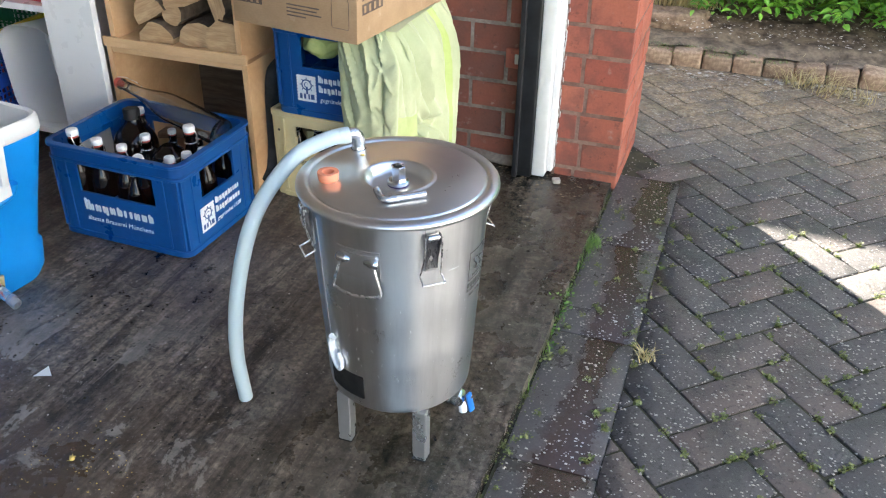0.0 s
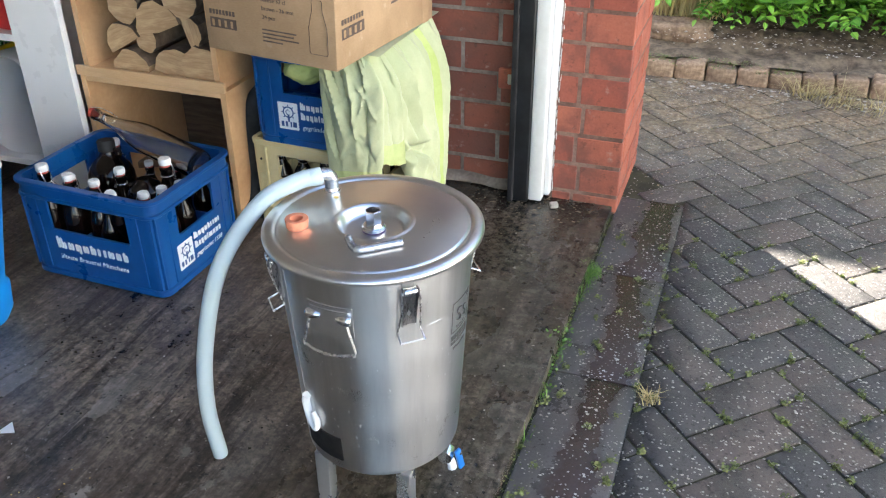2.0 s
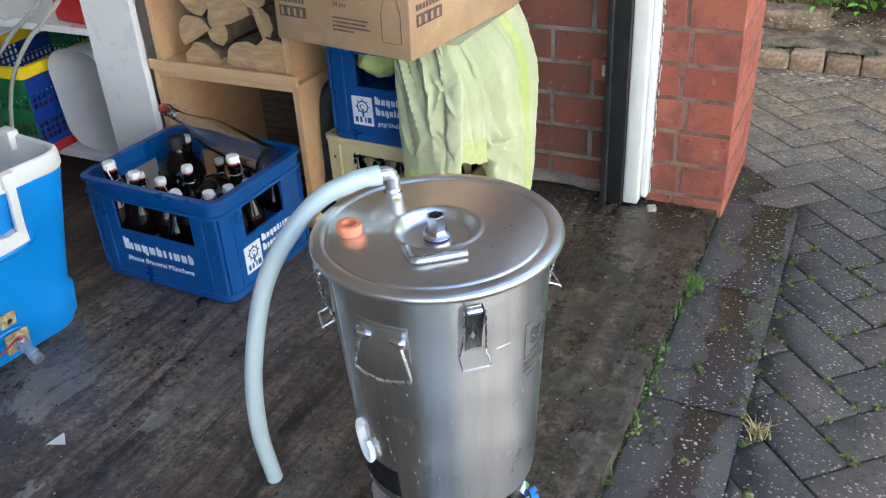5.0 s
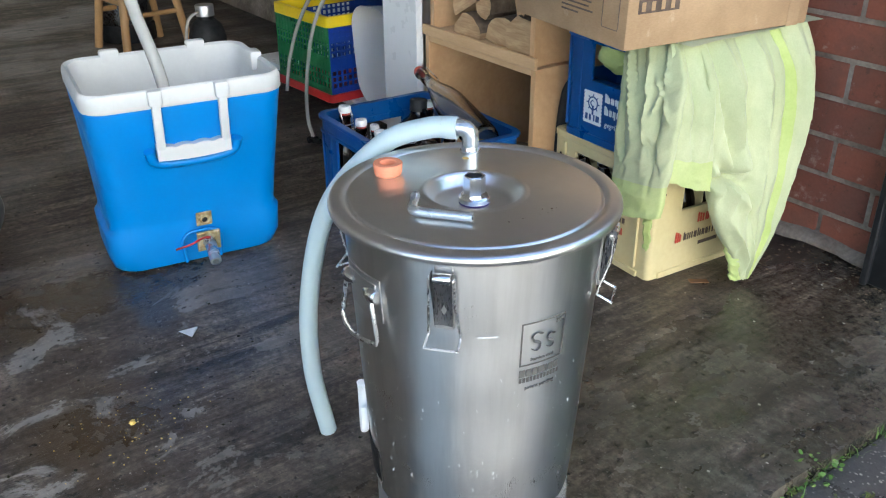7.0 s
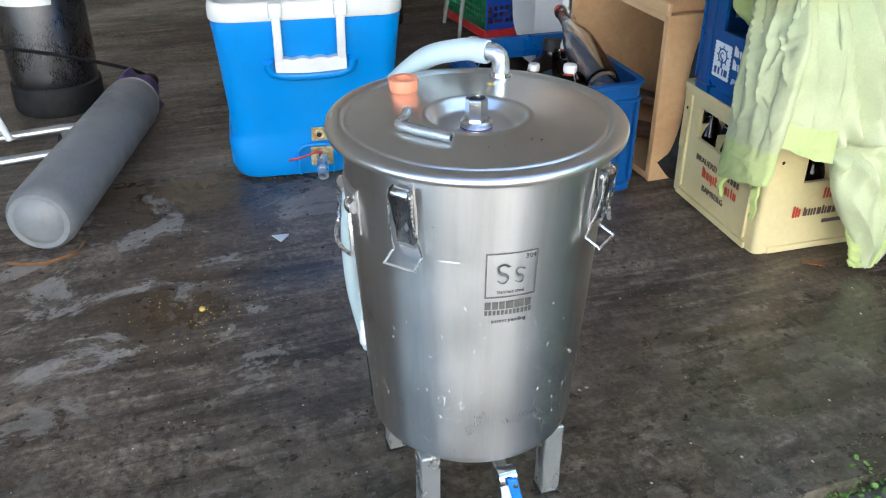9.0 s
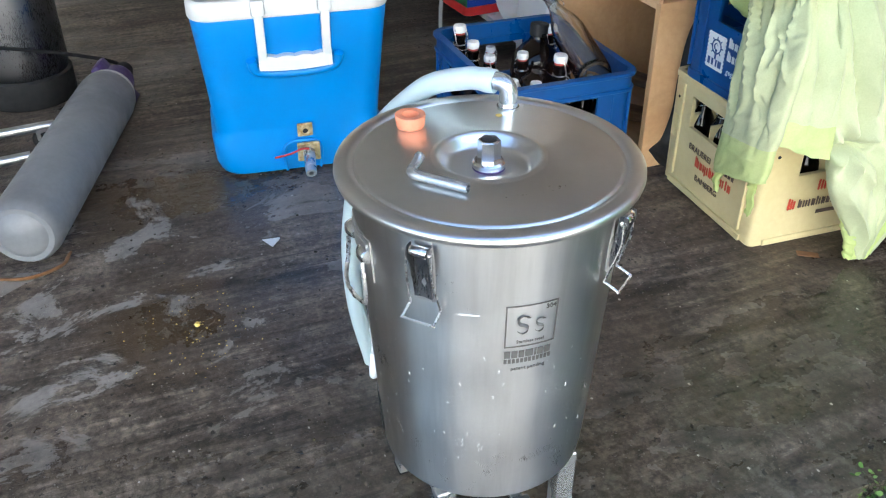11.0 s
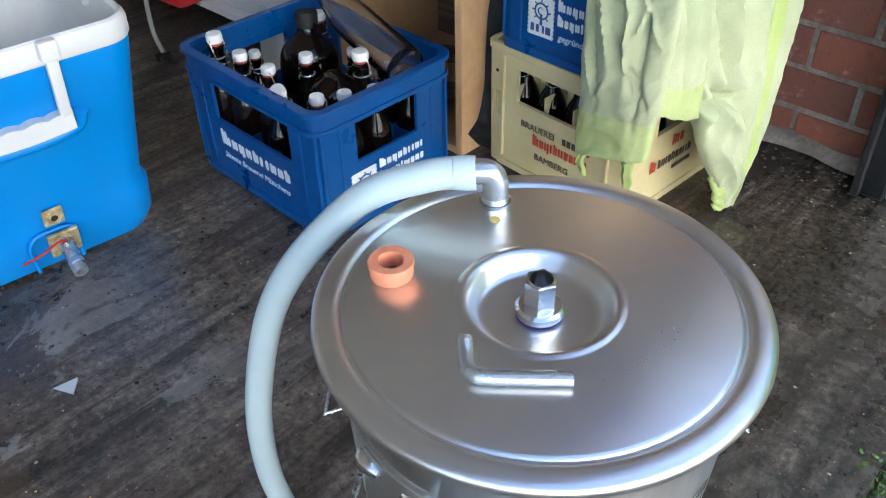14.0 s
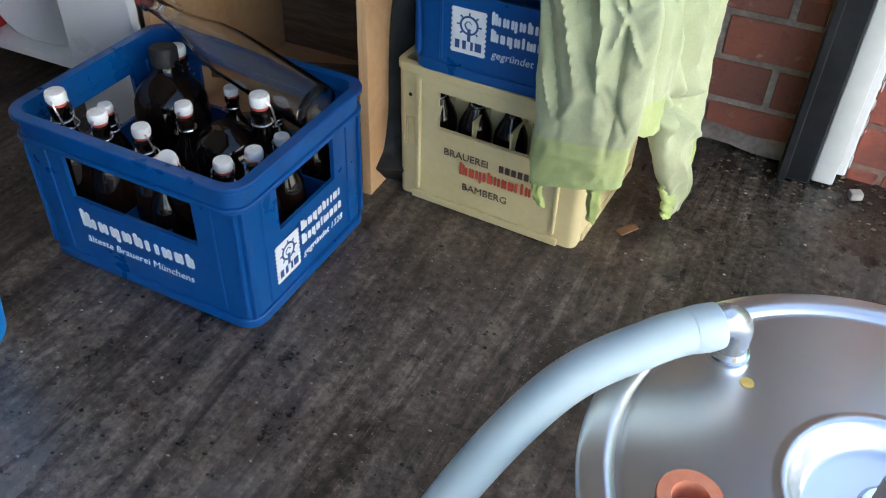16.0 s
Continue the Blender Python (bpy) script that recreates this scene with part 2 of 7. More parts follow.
def m_glass(name, col, rough=0.03, ior=1.5, trans=1.0):
    n = Nodes(name)
    return n.set(Base_Color=col, Roughness=rough, Transmission_Weight=trans, IOR=ior)


def m_wood(name, a, b, stretch, rough=0.45, scale=6.0):
    n = Nodes(name)
    v = n.mapped(stretch)
    g = n.noise(scale, 6, 0.65, v, 0.6)
    f = n.noise(scale * 14, 3, 0.6, v)
    col = n.mix(n.ramp(g, 0.35, 0.68), a, b)
    col = n.mix(0.15, col, n.mix(f, (0, 0, 0), (1, 1, 1)), "OVERLAY")
    n.bump(f, 0.1, 0.0005)
    return n.set(Base_Color=col, Roughness=rough)


def m_cloth():
    n = Nodes("green_linen")
    big = n.noise(5, 5, 0.6)
    weave = n.noise(420, 2, 0.5)
    col = n.mix(n.ramp(big, 0.35, 0.68), (0.40, 0.445, 0.255), (0.51, 0.545, 0.335))
    col = n.mix(0.12, col, n.mix(weave, (0, 0, 0), (1, 1, 1)), "OVERLAY")
    h = n.math("ADD", n.math("MULTIPLY", n.noise(34, 3, 0.5), 2.2), n.math("MULTIPLY", weave, 0.3))
    n.bump(h, 0.3, 0.003)
    return n.set(Base_Color=col, Roughness=0.85, Sheen_Weight=0.2)


def m_card():
    n = Nodes("cardboard")
    big, fin = n.noise(5, 5, 0.6), n.noise(130, 4, 0.65, n.mapped((1, 1, 3)))
    col = n.mix(n.ramp(big, 0.35, 0.68), (0.35, 0.225, 0.125), (0.46, 0.31, 0.18))
    col = n.mix(0.22, col, n.mix(fin, (0, 0, 0), (1, 1, 1)), "OVERLAY")
    col = n.mix(n.ramp(n.noise(16, 6, 0.7), 0.62, 0.70, 0, 0.45), col, (0.58, 0.45, 0.31))
    col = n.mix(n.ramp(n.noise(9, 6, 0.7, n.mapped((1, 1, 0.5))), 0.64, 0.74, 0, 0.5), col, (0.22, 0.135, 0.075))
    n.bump(n.math("ADD", fin, n.math("MULTIPLY", n.noise(12, 3), 2.0)), 0.3, 0.002)
    return n.set(Base_Color=col, Roughness=0.8)


M = dict(
    floor=m_floor(),
    mortar=surface("mortar", (0.135, 0.105, 0.088), (0.31, 0.27, 0.23), 0.9, 9, fine=110, bump=0.8, wear=0.5),
    pier_mortar=surface("pier_mortar", (0.13, 0.065, 0.048), (0.27, 0.17, 0.13), 0.9, 9, fine=110, bump=0.8, wear=0.5),
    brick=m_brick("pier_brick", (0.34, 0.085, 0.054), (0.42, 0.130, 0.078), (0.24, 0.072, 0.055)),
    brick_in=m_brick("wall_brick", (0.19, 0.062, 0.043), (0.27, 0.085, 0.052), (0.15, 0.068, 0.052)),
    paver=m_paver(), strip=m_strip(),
    joint=surface("joint_soil", (0.020, 0.020, 0.011), (0.060, 0.054, 0.028), 0.95, 14, fine=150, bump=0.8, wear=0.5),
    soil=surface("garden_soil", (0.055, 0.040, 0.026), (0.22, 0.165, 0.11), 0.95, 16, fine=60, bump=1.0, wear=0.7),
    kerb=surface("kerb_stone", (0.20, 0.125, 0.075), (0.42, 0.30, 0.20), 0.85, 18, fine=70, bump=1.0, wear=0.6, vary=0.35),
    plaster=surface("white_bounce", (0.70, 0.69, 0.66), (0.78, 0.77, 0.74), 0.9, 3, fine=60, bump=0.3),
    white_paint=surface("white_paint", (0.74, 0.74, 0.72), (0.82, 0.82, 0.80), 0.42, 12, fine=60, bump=0.2, wear=0.10),
    black_paint=surface("black_paint", (0.006, 0.0065, 0.008), (0.020, 0.021, 0.024), 0.4, 20, fine=70, bump=0.4, wear=0.3),
    white_board=surface("white_board", (0.80, 0.81, 0.82), (0.83, 0.84, 0.85), 0.35, 4, fine=80, bump=0.02, wear=0.02),
    birch=m_wood("birch_board", (0.56, 0.33, 0.165), (0.66, 0.42, 0.225), (6, 1, 1), 0.42),
    birch_edge=m_wood("birch_edge", (0.60, 0.38, 0.20), (0.68, 0.45, 0.25), (1, 6, 6), 0.45),
    bark=surface("log_bark", (0.10, 0.065, 0.042), (0.20, 0.145, 0.10), 0.9, 26, fine=90, bump=0.9, wear=0.4),
    logwood=m_wood("split_wood", (0.40, 0.25, 0.13), (0.56, 0.39, 0.22), (1, 1, 9), 0.75, 12),
    oldwood=m_wood("old_wood", (0.12, 0.075, 0.045), (0.22, 0.15, 0.095), (1, 8, 8), 0.8, 9),
    blue=surface("blue_crate_plastic", (0.001, 0.062, 0.235), (0.003, 0.078, 0.275), 0.36, 6, fine=90, bump=0.06, wear=0.10, rvar=0.1),
    cream=surface("cream_crate_plastic", (0.60, 0.50, 0.26), (0.67, 0.57, 0.32), 0.45, 7, fine=90, bump=0.08, wear=0.10),
    print_white=surface("white_print", (0.72, 0.76, 0.80), (0.80, 0.83, 0.86), 0.5, 40, fine=150, bump=0.05, wear=0.2),
    print_dark=surface("dark_print", (0.075, 0.052, 0.04), (0.13, 0.092, 0.068), 0.6, 40, fine=150, bump=0.05),
    print_red=surface("red_print", (0.50, 0.06, 0.035), (0.58, 0.10, 0.05), 0.6, 40, fine=150, bump=0.05),
    print_blue=surface("blue_print", (0.02, 0.07, 0.22), (0.03, 0.09, 0.26), 0.5, 40, bump=0.05),
    amber=m_glass("amber_glass", (0.006, 0.003, 0.002), 0.03, 1.42, 0.04),
    clear=m_glass("clear_glass", (0.93, 0.95, 0.94), 0.02),
    ceramic=surface("white_ceramic", (0.76, 0.76, 0.75), (0.82, 0.82, 0.81), 0.25, 30, bump=0.02, wear=0.05),
    rubber_red=surface("red_rubber", (0.40, 0.05, 0.04), (0.48, 0.07, 0.05), 0.6, 30),
    wire=steel("steel_wire", (0.80, 0.80, 0.80), 0.25),
    steel_body=steel("brushed_steel", (0.69, 0.70, 0.71), 0.31, (14, 14, 0.5), 0.88, 0.2, 0.35, 0.22),
    steel_lid=steel("lid_steel", (0.73, 0.728, 0.722), 0.32, (1, 1, 1), 0.0, 0.20, 0.2),
    steel_bright=steel("bright_steel", (0.82, 0.82, 0.82), 0.18, (1, 1, 1), 0.0, 0.1),
    steel_dull=steel("dull_steel", (0.66, 0.66, 0.66), 0.36, (3, 3, 0.6), 0.0, 0.3),
    zinc=surface("zinc_metal", (0.44, 0.45, 0.455), (0.49, 0.50, 0.50), 0.28, 8, metal=0.75, fine=200, bump=0.04, wear=0.06, rvar=0.05),
    etched=surface("etched_mark", (0.115, 0.11, 0.105), (0.16, 0.155, 0.15), 0.6, 40, metal=0.4, bump=0.05),
    bung=surface("orange_rubber", (0.72, 0.23, 0.12), (0.80, 0.30, 0.17), 0.7, 60, fine=200, bump=0.25, wear=0.15),
    purple=surface("purple_plastic", (0.06, 0.035, 0.13), (0.085, 0.05, 0.17), 0.4, 20),
    valve_blue=surface("blue_lever", (0.01, 0.16, 0.56), (0.02, 0.20, 0.62), 0.4, 20, bump=0.05),
    cooler=surface("bright_blue_plastic", (0.0, 0.205, 0.60), (0.001, 0.23, 0.65), 0.42, 5, fine=160, bump=0.12, wear=0.05),
    cooler_white=surface("white_plastic", (0.60, 0.605, 0.60), (0.68, 0.68, 0.67), 0.4, 7, fine=120, bump=0.06, wear=0.08),
    brass=surface("corroded_brass", (0.30, 0.20, 0.07), (0.66, 0.58, 0.38), 0.6, 60, metal=0.25, fine=170, bump=0.5, wear=0.4),
    red=surface("red_plastic", (0.50, 0.018, 0.022), (0.58, 0.03, 0.03), 0.4, 14, bump=0.05),
    yellow=surface("yellow_plastic", (0.80, 0.56, 0.01), (0.85, 0.62, 0.02), 0.4, 14, bump=0.05),
    green=surface("green_plastic", (0.01, 0.15, 0.055), (0.015, 0.19, 0.07), 0.4, 14, bump=0.05),
    fold_blue=surface("folding_blue", (0.006, 0.040, 0.26), (0.010, 0.052, 0.31), 0.4, 14, bump=0.05),
    milky=m_glass("milky_plastic", (0.93, 0.95, 0.97), 0.40, 1.25, 0.55),
    card=m_card(),
    cloth=m_cloth(),
    cuff=surface("cuff_linen", (0.43, 0.51, 0.21), (0.52, 0.58, 0.27), 0.85, 9, fine=300, bump=0.4),
    lime=surface("lime_cloth", (0.39, 0.48, 0.15), (0.48, 0.56, 0.22), 0.85, 10, fine=300, bump=0.3),
    black=surface("black_rubber", (0.004, 0.004, 0.004), (0.010, 0.010, 0.011), 0.7, 16, bump=0.2),
    grey_cyl=surface("grey_cylinder_paint", (0.155, 0.16, 0.172), (0.20, 0.205, 0.215), 0.42, 6, fine=90, bump=0.1, wear=0.12),
    keg=steel("keg_steel", (0.26, 0.26, 0.27), 0.28, (4, 4, 0.6), 0.0, 0.5),
    label=surface("paper_label", (0.66, 0.66, 0.63), (0.75, 0.75, 0.72), 0.7, 25, wear=0.25),
    foam=surface("white_wrap", (0.70, 0.72, 0.74), (0.80, 0.82, 0.83), 0.5, 40, bump=0.3),
    moss=m_leaf("moss", (0.065, 0.085, 0.018), (0.18, 0.20, 0.055)),
    weed=m_leaf("weed_green", (0.05, 0.13, 0.02), (0.17, 0.29, 0.05)),
    leaf=m_leaf("leaf_green", (0.07, 0.22, 0.02), (0.24, 0.48, 0.06)),
    drive=surface("pale_drive", (0.24, 0.23, 0.21), (0.34, 0.32, 0.30), 0.9, 6, fine=90, bump=0.4, wear=0.3),
    leaf_dark=m_leaf("leaf_dark", (0.02, 0.07, 0.012), (0.06, 0.16, 0.025)),
    dry=m_leaf("dry_grass", (0.32, 0.24, 0.10), (0.50, 0.42, 0.20)),
    pebble=surface("pale_stone", (0.42, 0.38, 0.33), (0.60, 0.56, 0.50), 0.8, 60, bump=0.3, vary=0.3),
    leather=surface("brown_strip", (0.16, 0.075, 0.035), (0.22, 0.11, 0.05), 0.6, 30),
    stool=m_wood("stool_wood", (0.40, 0.22, 0.09), (0.50, 0.30, 0.13), (1, 1, 0.2), 0.45),
    ochre=surface("ochre_crumbs", (0.60, 0.40, 0.08), (0.75, 0.55, 0.18), 0.8, 60),
)


def m_hose():
    n = Nodes("silicone_hose")
    f = n.noise(60, 3, 0.5)
    n.bump(f, 0.05, 0.0004)
    return n.set(Base_Color=(0.68, 0.83, 0.88), Roughness=0.34, Transmission_Weight=0.30, IOR=1.41, Subsurface_Weight=0.3, Subsurface_Radius=(0.02, 0.02, 0.02), Subsurface_Scale=0.5)


def m_pvc():
    n = Nodes("clear_pvc")
    return n.set(Base_Color=(0.72, 0.72, 0.68), Roughness=0.25, Transmission_Weight=0.5, IOR=1.3)


M["hose"], M["pvc"] = m_hose(), m_pvc()


# ---- building helpers ----
def thing(name, label="", category="", group="", m=None, kind=""):
    ob = new(name)
    ob.empty_display_size = 0.05
    if m is not None:
        ob.matrix_basis = m
    return tagged(ob, label, category, group, kind)


def finish(bm, name, mats, smooth=35):
    me = bpy.data.meshes.new(name)
    bm.normal_update()
    bm.to_mesh(me)
    bm.free()
    for mm in (mats if isinstance(mats, (list, tuple)) else [mats]):
        me.materials.append(mm)
    if smooth:
        me.shade_smooth()
        me.set_sharp_from_angle(angle=radians(smooth))
    return me


def part(name, bm, material, parent, label="", smooth=35, m=None):
    ob = new(name, finish(bm, name, material, smooth))
    ob.parent = parent
    if name in ("word_mark", "name_bars", "print_bars", "splashes", "etched_text", "end_panel", "wall_panel"):
        tagged(ob, kind="stuff")
    if m is not None:
        ob.matrix_basis = m
    return tagged(ob, label)


def solid(name, bm, material, label="", category="", kind="", group="", m=None, smooth=35):
    ob = new(name, finish(bm, name, material, smooth))
    if m is not None:
        ob.matrix_basis = m
    return tagged(ob, label, category, group, kind)


def box(x0, y0, z0, x1, y1, z1, bev=0.0, seg=1, bm=None, m=None):
    own = bmesh.new()
    bmesh.ops.create_cube(own, size=1, matrix=Matrix.LocRotScale(((x0 + x1) / 2, (y0 + y1) / 2, (z0 + z1) / 2), None, (x1 - x0, y1 - y0, z1 - z0)))
    if bev:
        bmesh.ops.bevel(own, geom=own.edges[:], offset=bev, segments=seg, affect="EDGES", profile=0.5)
    if m is not None:
        own.transform(m)
    return merge(bm, own)


def merge(bm, own):
    if bm is None:
        return own
    me = bpy.data.meshes.new("tmp")
    own.to_mesh(me)
    bm.from_mesh(me)
    bpy.data.meshes.remove(me)
    own.free()
    return bm


def lathe(profile, n=48, bm=None, m=None, cap=False):
    own = bmesh.new()
    rings = []
    for r, z in profile:
        if r < 1e-6:
            rings.append([own.verts.new((0, 0, z))])
        else:
            rings.append([own.verts.new((r * math.cos(2 * math.pi * i / n), r * math.sin(2 * math.pi * i / n), z)) for i in range(n)])
    for a, b in zip(rings, rings[1:]):
        if len(a) == 1 and len(b) == 1:
            continue
        for i in range(n):
            j = (i + 1) % n
            if len(a) == 1:
                own.faces.new((a[0], b[j], b[i]))
            elif len(b) == 1:
                own.faces.new((a[i], a[j], b[0]))
            else:
                own.faces.new((a[i], a[j], b[j], b[i]))
    bmesh.ops.recalc_face_normals(own, faces=own.faces[:])
    if m is not None:
        own.transform(m)
    return merge(bm, own)


def smooth_path(pts, steps=8):
    p = [Vector(q) for q in pts]
    p = [2 * p[0] - p[1]] + p + [2 * p[-1] - p[-2]]
    out = []
    for i in range(1, len(p) - 2):
        a, b, c, d = p[i - 1:i + 3]
        for k in range(steps):
            u = k / steps
            out.append(0.5 * (2 * b + (c - a) * u + (2 * a - 5 * b + 4 * c - d) * u * u + (3 * b - a - 3 * c + d) * u ** 3))
    out.append(p[-2])
    return out


def tube(pts, r, n=12, bm=None, m=None, inner=0.0, closed=False, flat=1.0):
    """A round bar or pipe along pts; r may be a number or a function of 0..1."""
    pts = [Vector(p) for p in pts]
    own = bmesh.new()
    rings = []
    up = None
    for i, p in enumerate(pts):
        if closed:
            t = (pts[(i + 1) % len(pts)] - pts[i - 1]).normalized()
        else:
            t = (pts[min(i + 1, len(pts) - 1)] - pts[max(i - 1, 0)]).normalized()
        if up is None:
            up = t.orthogonal().normalized()
        up = (up - t * up.dot(t)).normalized()
        side = t.cross(up)
        rr = r(i / (len(pts) - 1)) if callable(r) else r
        rings.append((p, up.copy(), side, rr))
    def skin(k):
        vs = [[own.verts.new(p + (u * math.cos(2 * math.pi * j / n) + s * math.sin(2 * math.pi * j / n) * flat) * rr * k) for j in range(n)] for p, u, s, rr in rings]
        for a, b in (list(zip(vs, vs[1:])) + ([(vs[-1], vs[0])] if closed else [])):
            for j in range(n):
                own.faces.new((a[j], a[(j + 1) % n], b[(j + 1) % n], b[j]))
        return vs
    o = skin(1.0)
    if inner:
        i_ = skin(inner)
        for e in (0, -1):
            for j in range(n):
                own.faces.new((o[e][j], o[e][(j + 1) % n], i_[e][(j + 1) % n], i_[e][j]))
    elif not closed:
        own.faces.new(o[0])
        own.faces.new(o[-1][::-1])
    bmesh.ops.recalc_face_normals(own, faces=own.faces[:])
    if m is not None:
        own.transform(m)
    return merge(bm, own)


def rrect(w, d, r, seg=5, extra_x=(), extra_y=()):
    """A rounded rectangle, anticlockwise, with extra points on its straight sides."""
    hw, hd = w / 2, d / 2
    pts = []
    def arc(cx, cy, a0):
        for k in range(seg + 1):
            a = radians(a0 + 90 * k / seg)
            pts.append((cx + r * math.cos(a), cy + r * math.sin(a)))
    for x in sorted(extra_x):
        pts.append((x, -hd))
    arc(hw - r, -hd + r, -90)
    for y in sorted(extra_y):
        pts.append((hw, y))
    arc(hw - r, hd - r, 0)
    for x in sorted(extra_x, reverse=True):
        pts.append((x, hd))
    arc(-hw + r, hd - r, 90)
    for y in sorted(extra_y, reverse=True):
        pts.append((-hw, y))
    arc(-hw + r, -hd + r, 180)
    return pts


def loft(levels, bm=None, m=None, cap0=False, cap1=False):
    """levels: lists of (x, y, z) rings of equal length."""
    own = bmesh.new()
    vs = [[own.verts.new(p) for p in ring] for ring in levels]
    n = len(vs[0])
    for a, b in zip(vs, vs[1:]):
        for i in range(n):
            own.faces.new((a[i], a[(i + 1) % n], b[(i + 1) % n], b[i]))
    if cap0:
        own.faces.new(vs[0][::-1])
    if cap1:
        own.faces.new(vs[-1])
    bmesh.ops.recalc_face_normals(own, faces=own.faces[:])
    if m is not None:
        own.transform(m)
    return merge(bm, own)


def text_bm(body, size, align="LEFT", shear=0.0, thick=0.0004):
    cu = bpy.data.curves.new("t", "FONT")
    cu.body, cu.size, cu.align_x, cu.shear, cu.extrude = body, size, align, shear, thick
    cu.resolution_u = 2
    ob = bpy.data.objects.new("t", cu)
    scene.collection.objects.link(ob)
    me = bpy.data.meshes.new_from_object(ob.evaluated_get(bpy.context.evaluated_depsgraph_get()))
    bm = bmesh.new()
    bm.from_mesh(me)
    bpy.data.objects.remove(ob)
    bpy.data.curves.remove(cu)
    bpy.data.meshes.remove(me)
    return bm


def face_frame(origin, right, up):
    """A frame on a face: x to the right along it, y up it, z out of it."""
    r, u = Vector(right).normalized(), Vector(up).normalized()
    o = r.cross(u)
    return Matrix(((r.x, u.x, o.x, origin[0]), (r.y, u.y, o.y, origin[1]), (r.z, u.z, o.z, origin[2]), (0, 0, 0, 1)))


def glyph_bars(widths, height, cap=1.35, gap=0.18, bold=0.34, bm=None):
    """A word drawn as plain upright bars with pointed ends, one to three for each letter."""
    own = bmesh.new() if bm is None else bm

    def shape(pts):
        loft([[(px, py, 0) for px, py in pts], [(px, py, 0.0006) for px, py in pts]], bm=own, cap0=True, cap1=True)

    def upright(x, y0, y1, b):
        shape([(x, y0 + b * 0.45), (x + b * 0.55, y0), (x + b, y0 + b * 0.5), (x + b, y1 - b * 0.45), (x + b * 0.45, y1), (x, y1 - b * 0.5)])

    x = 0.0
    for i, w in enumerate(widths):
        h = height * (cap if i == 0 else 1.22 if i % 5 == 4 else 1.0)
        low = -0.28 * height if i == 2 else 0.0
        lw, b = w * height, bold * height * 0.56
        upright(x, 0, h, b)
        if w > 0.45:
            upright(x + lw - b, low, min(h, height) * 0.96, b)
        if w > 0.75:
            upright(x + lw * 0.5 - b * 0.5, 0, h * 0.9, b)
        x += lw + gap * height
    return own, x


# ---- setting ----
EDGE = -0.278        # threshold between slab and drive
WALL = 2.24          # inner face of the brick side wall
YARD = -0.022        # level of the paving

bm = bmesh.new()
nx, ny = 60, 46
xs = [-6.0 + (EDGE + 6.0) * (i / nx) ** 0.6 for i in range(nx + 1)]
ys = [-3.0 + (WALL + 0.0 + 3.0) * j / ny for j in range(ny + 1)]
grid = [[bm.verts.new((x + (0.006 * noise.noise((0.3, y * 9, 0)) + 0.004 * noise.noise((7.3, y * 31, 0)) if i == nx else 0), y, 0.0025 * noise.noise((x * 2.5, y * 2.5, 3.3)) - 0.0025)) for y in ys] for i, x in enumerate(xs)]
for i in range(nx):
    for j in range(ny):
        bm.faces.new((grid[i][j], grid[i + 1][j], grid[i + 1][j + 1], grid[i][j + 1]))
low = [bm.verts.new((v.co.x + 0.004, v.co.y, -0.08)) for v in grid[nx]]
for j in range(ny):
    bm.faces.new((grid[nx][j], low[j], low[j + 1], grid[nx][j + 1]))
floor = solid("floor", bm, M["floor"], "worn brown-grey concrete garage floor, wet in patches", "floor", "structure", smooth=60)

# ground outside, one sheet to the horizon
# Kept pale so that it bounces more light onto the steel body.
bm = bmesh.new()
bmesh.ops.create_grid(bm, x_segments=2, y_segments=2, size=400, matrix=pose(0, 0, YARD - 0.034))
ground = solid("ground", bm, M["drive"], "pale gravelly ground of the drive", "ground", "structure", smooth=0)


def wall_box(name, x0, y0, z0, x1, y1, z1, mat, label):
    return solid(name, box(x0, y0, z0, x1, y1, z1), mat, label, "wall", "structure", smooth=0)


wall_side = wall_box("wall_side", -6.0, WALL + 0.0032, -0.05, -0.46, 2.58, 2.4, M["mortar"], "red brick garage side wall with grey mortar")
# Unseen walls that close the garage, made white to bounce light inside.
wall_back = wall_box("wall_back", -6.2, -3.2, -0.05, -6.0, 2.58, 2.4, M["plaster"], "unseen back wall of the garage, whitened to bounce light")
wall_far = wall_box("wall_far", -6.0, -3.2, -0.05, EDGE, -3.0, 2.4, M["plaster"], "unseen far side wall of the garage, whitened to bounce light")
ceiling = solid("ceiling", box(-6.2, -3.2, 2.4, EDGE, 2.58, 2.52), M["white_paint"], "white painted garage ceiling", "ceiling", "structure", smooth=0)
lintel = wall_box("wall_front", -0.46, -3.2, 2.1, EDGE - 0.002, 2.225, 2.4, M["brick"], "red brick band above the garage opening")
pier = wall_box("wall_pier", -0.458, 2.2312, -0.05, -0.2690, 2.575, 2.4, M["pier_mortar"], "red brick pier beside the garage opening")

# door frame: black post and white jamb
door_frame = thing("door_frame", "white painted timber jamb with a black metal track post", "door frame", m=pose(0, 0, 0), kind="structure")
bm = box(-0.554, 2.172, 0.0, -0.499, 2.232, 2.1, 0.003)
box(-0.552, 2.160, 0.0, -0.538, 2.174, 2.1, 0.002, bm=bm)
part("track_post", bm, M["black_paint"], door_frame, "black chipped steel track post")
bm = box(-0.4985, 2.178, 0.005, -0.462, 2.2335, 2.1, 0.004, 2)
box(-0.4625, 2.206, 0.012, -0.447, 2.2335, 2.1, 0.003, bm=bm)
part("jamb", bm, M["white_paint"], door_frame, "white painted timber jamb, flaking at the foot")
smear = bmesh.new()
rw = random.Random(8)
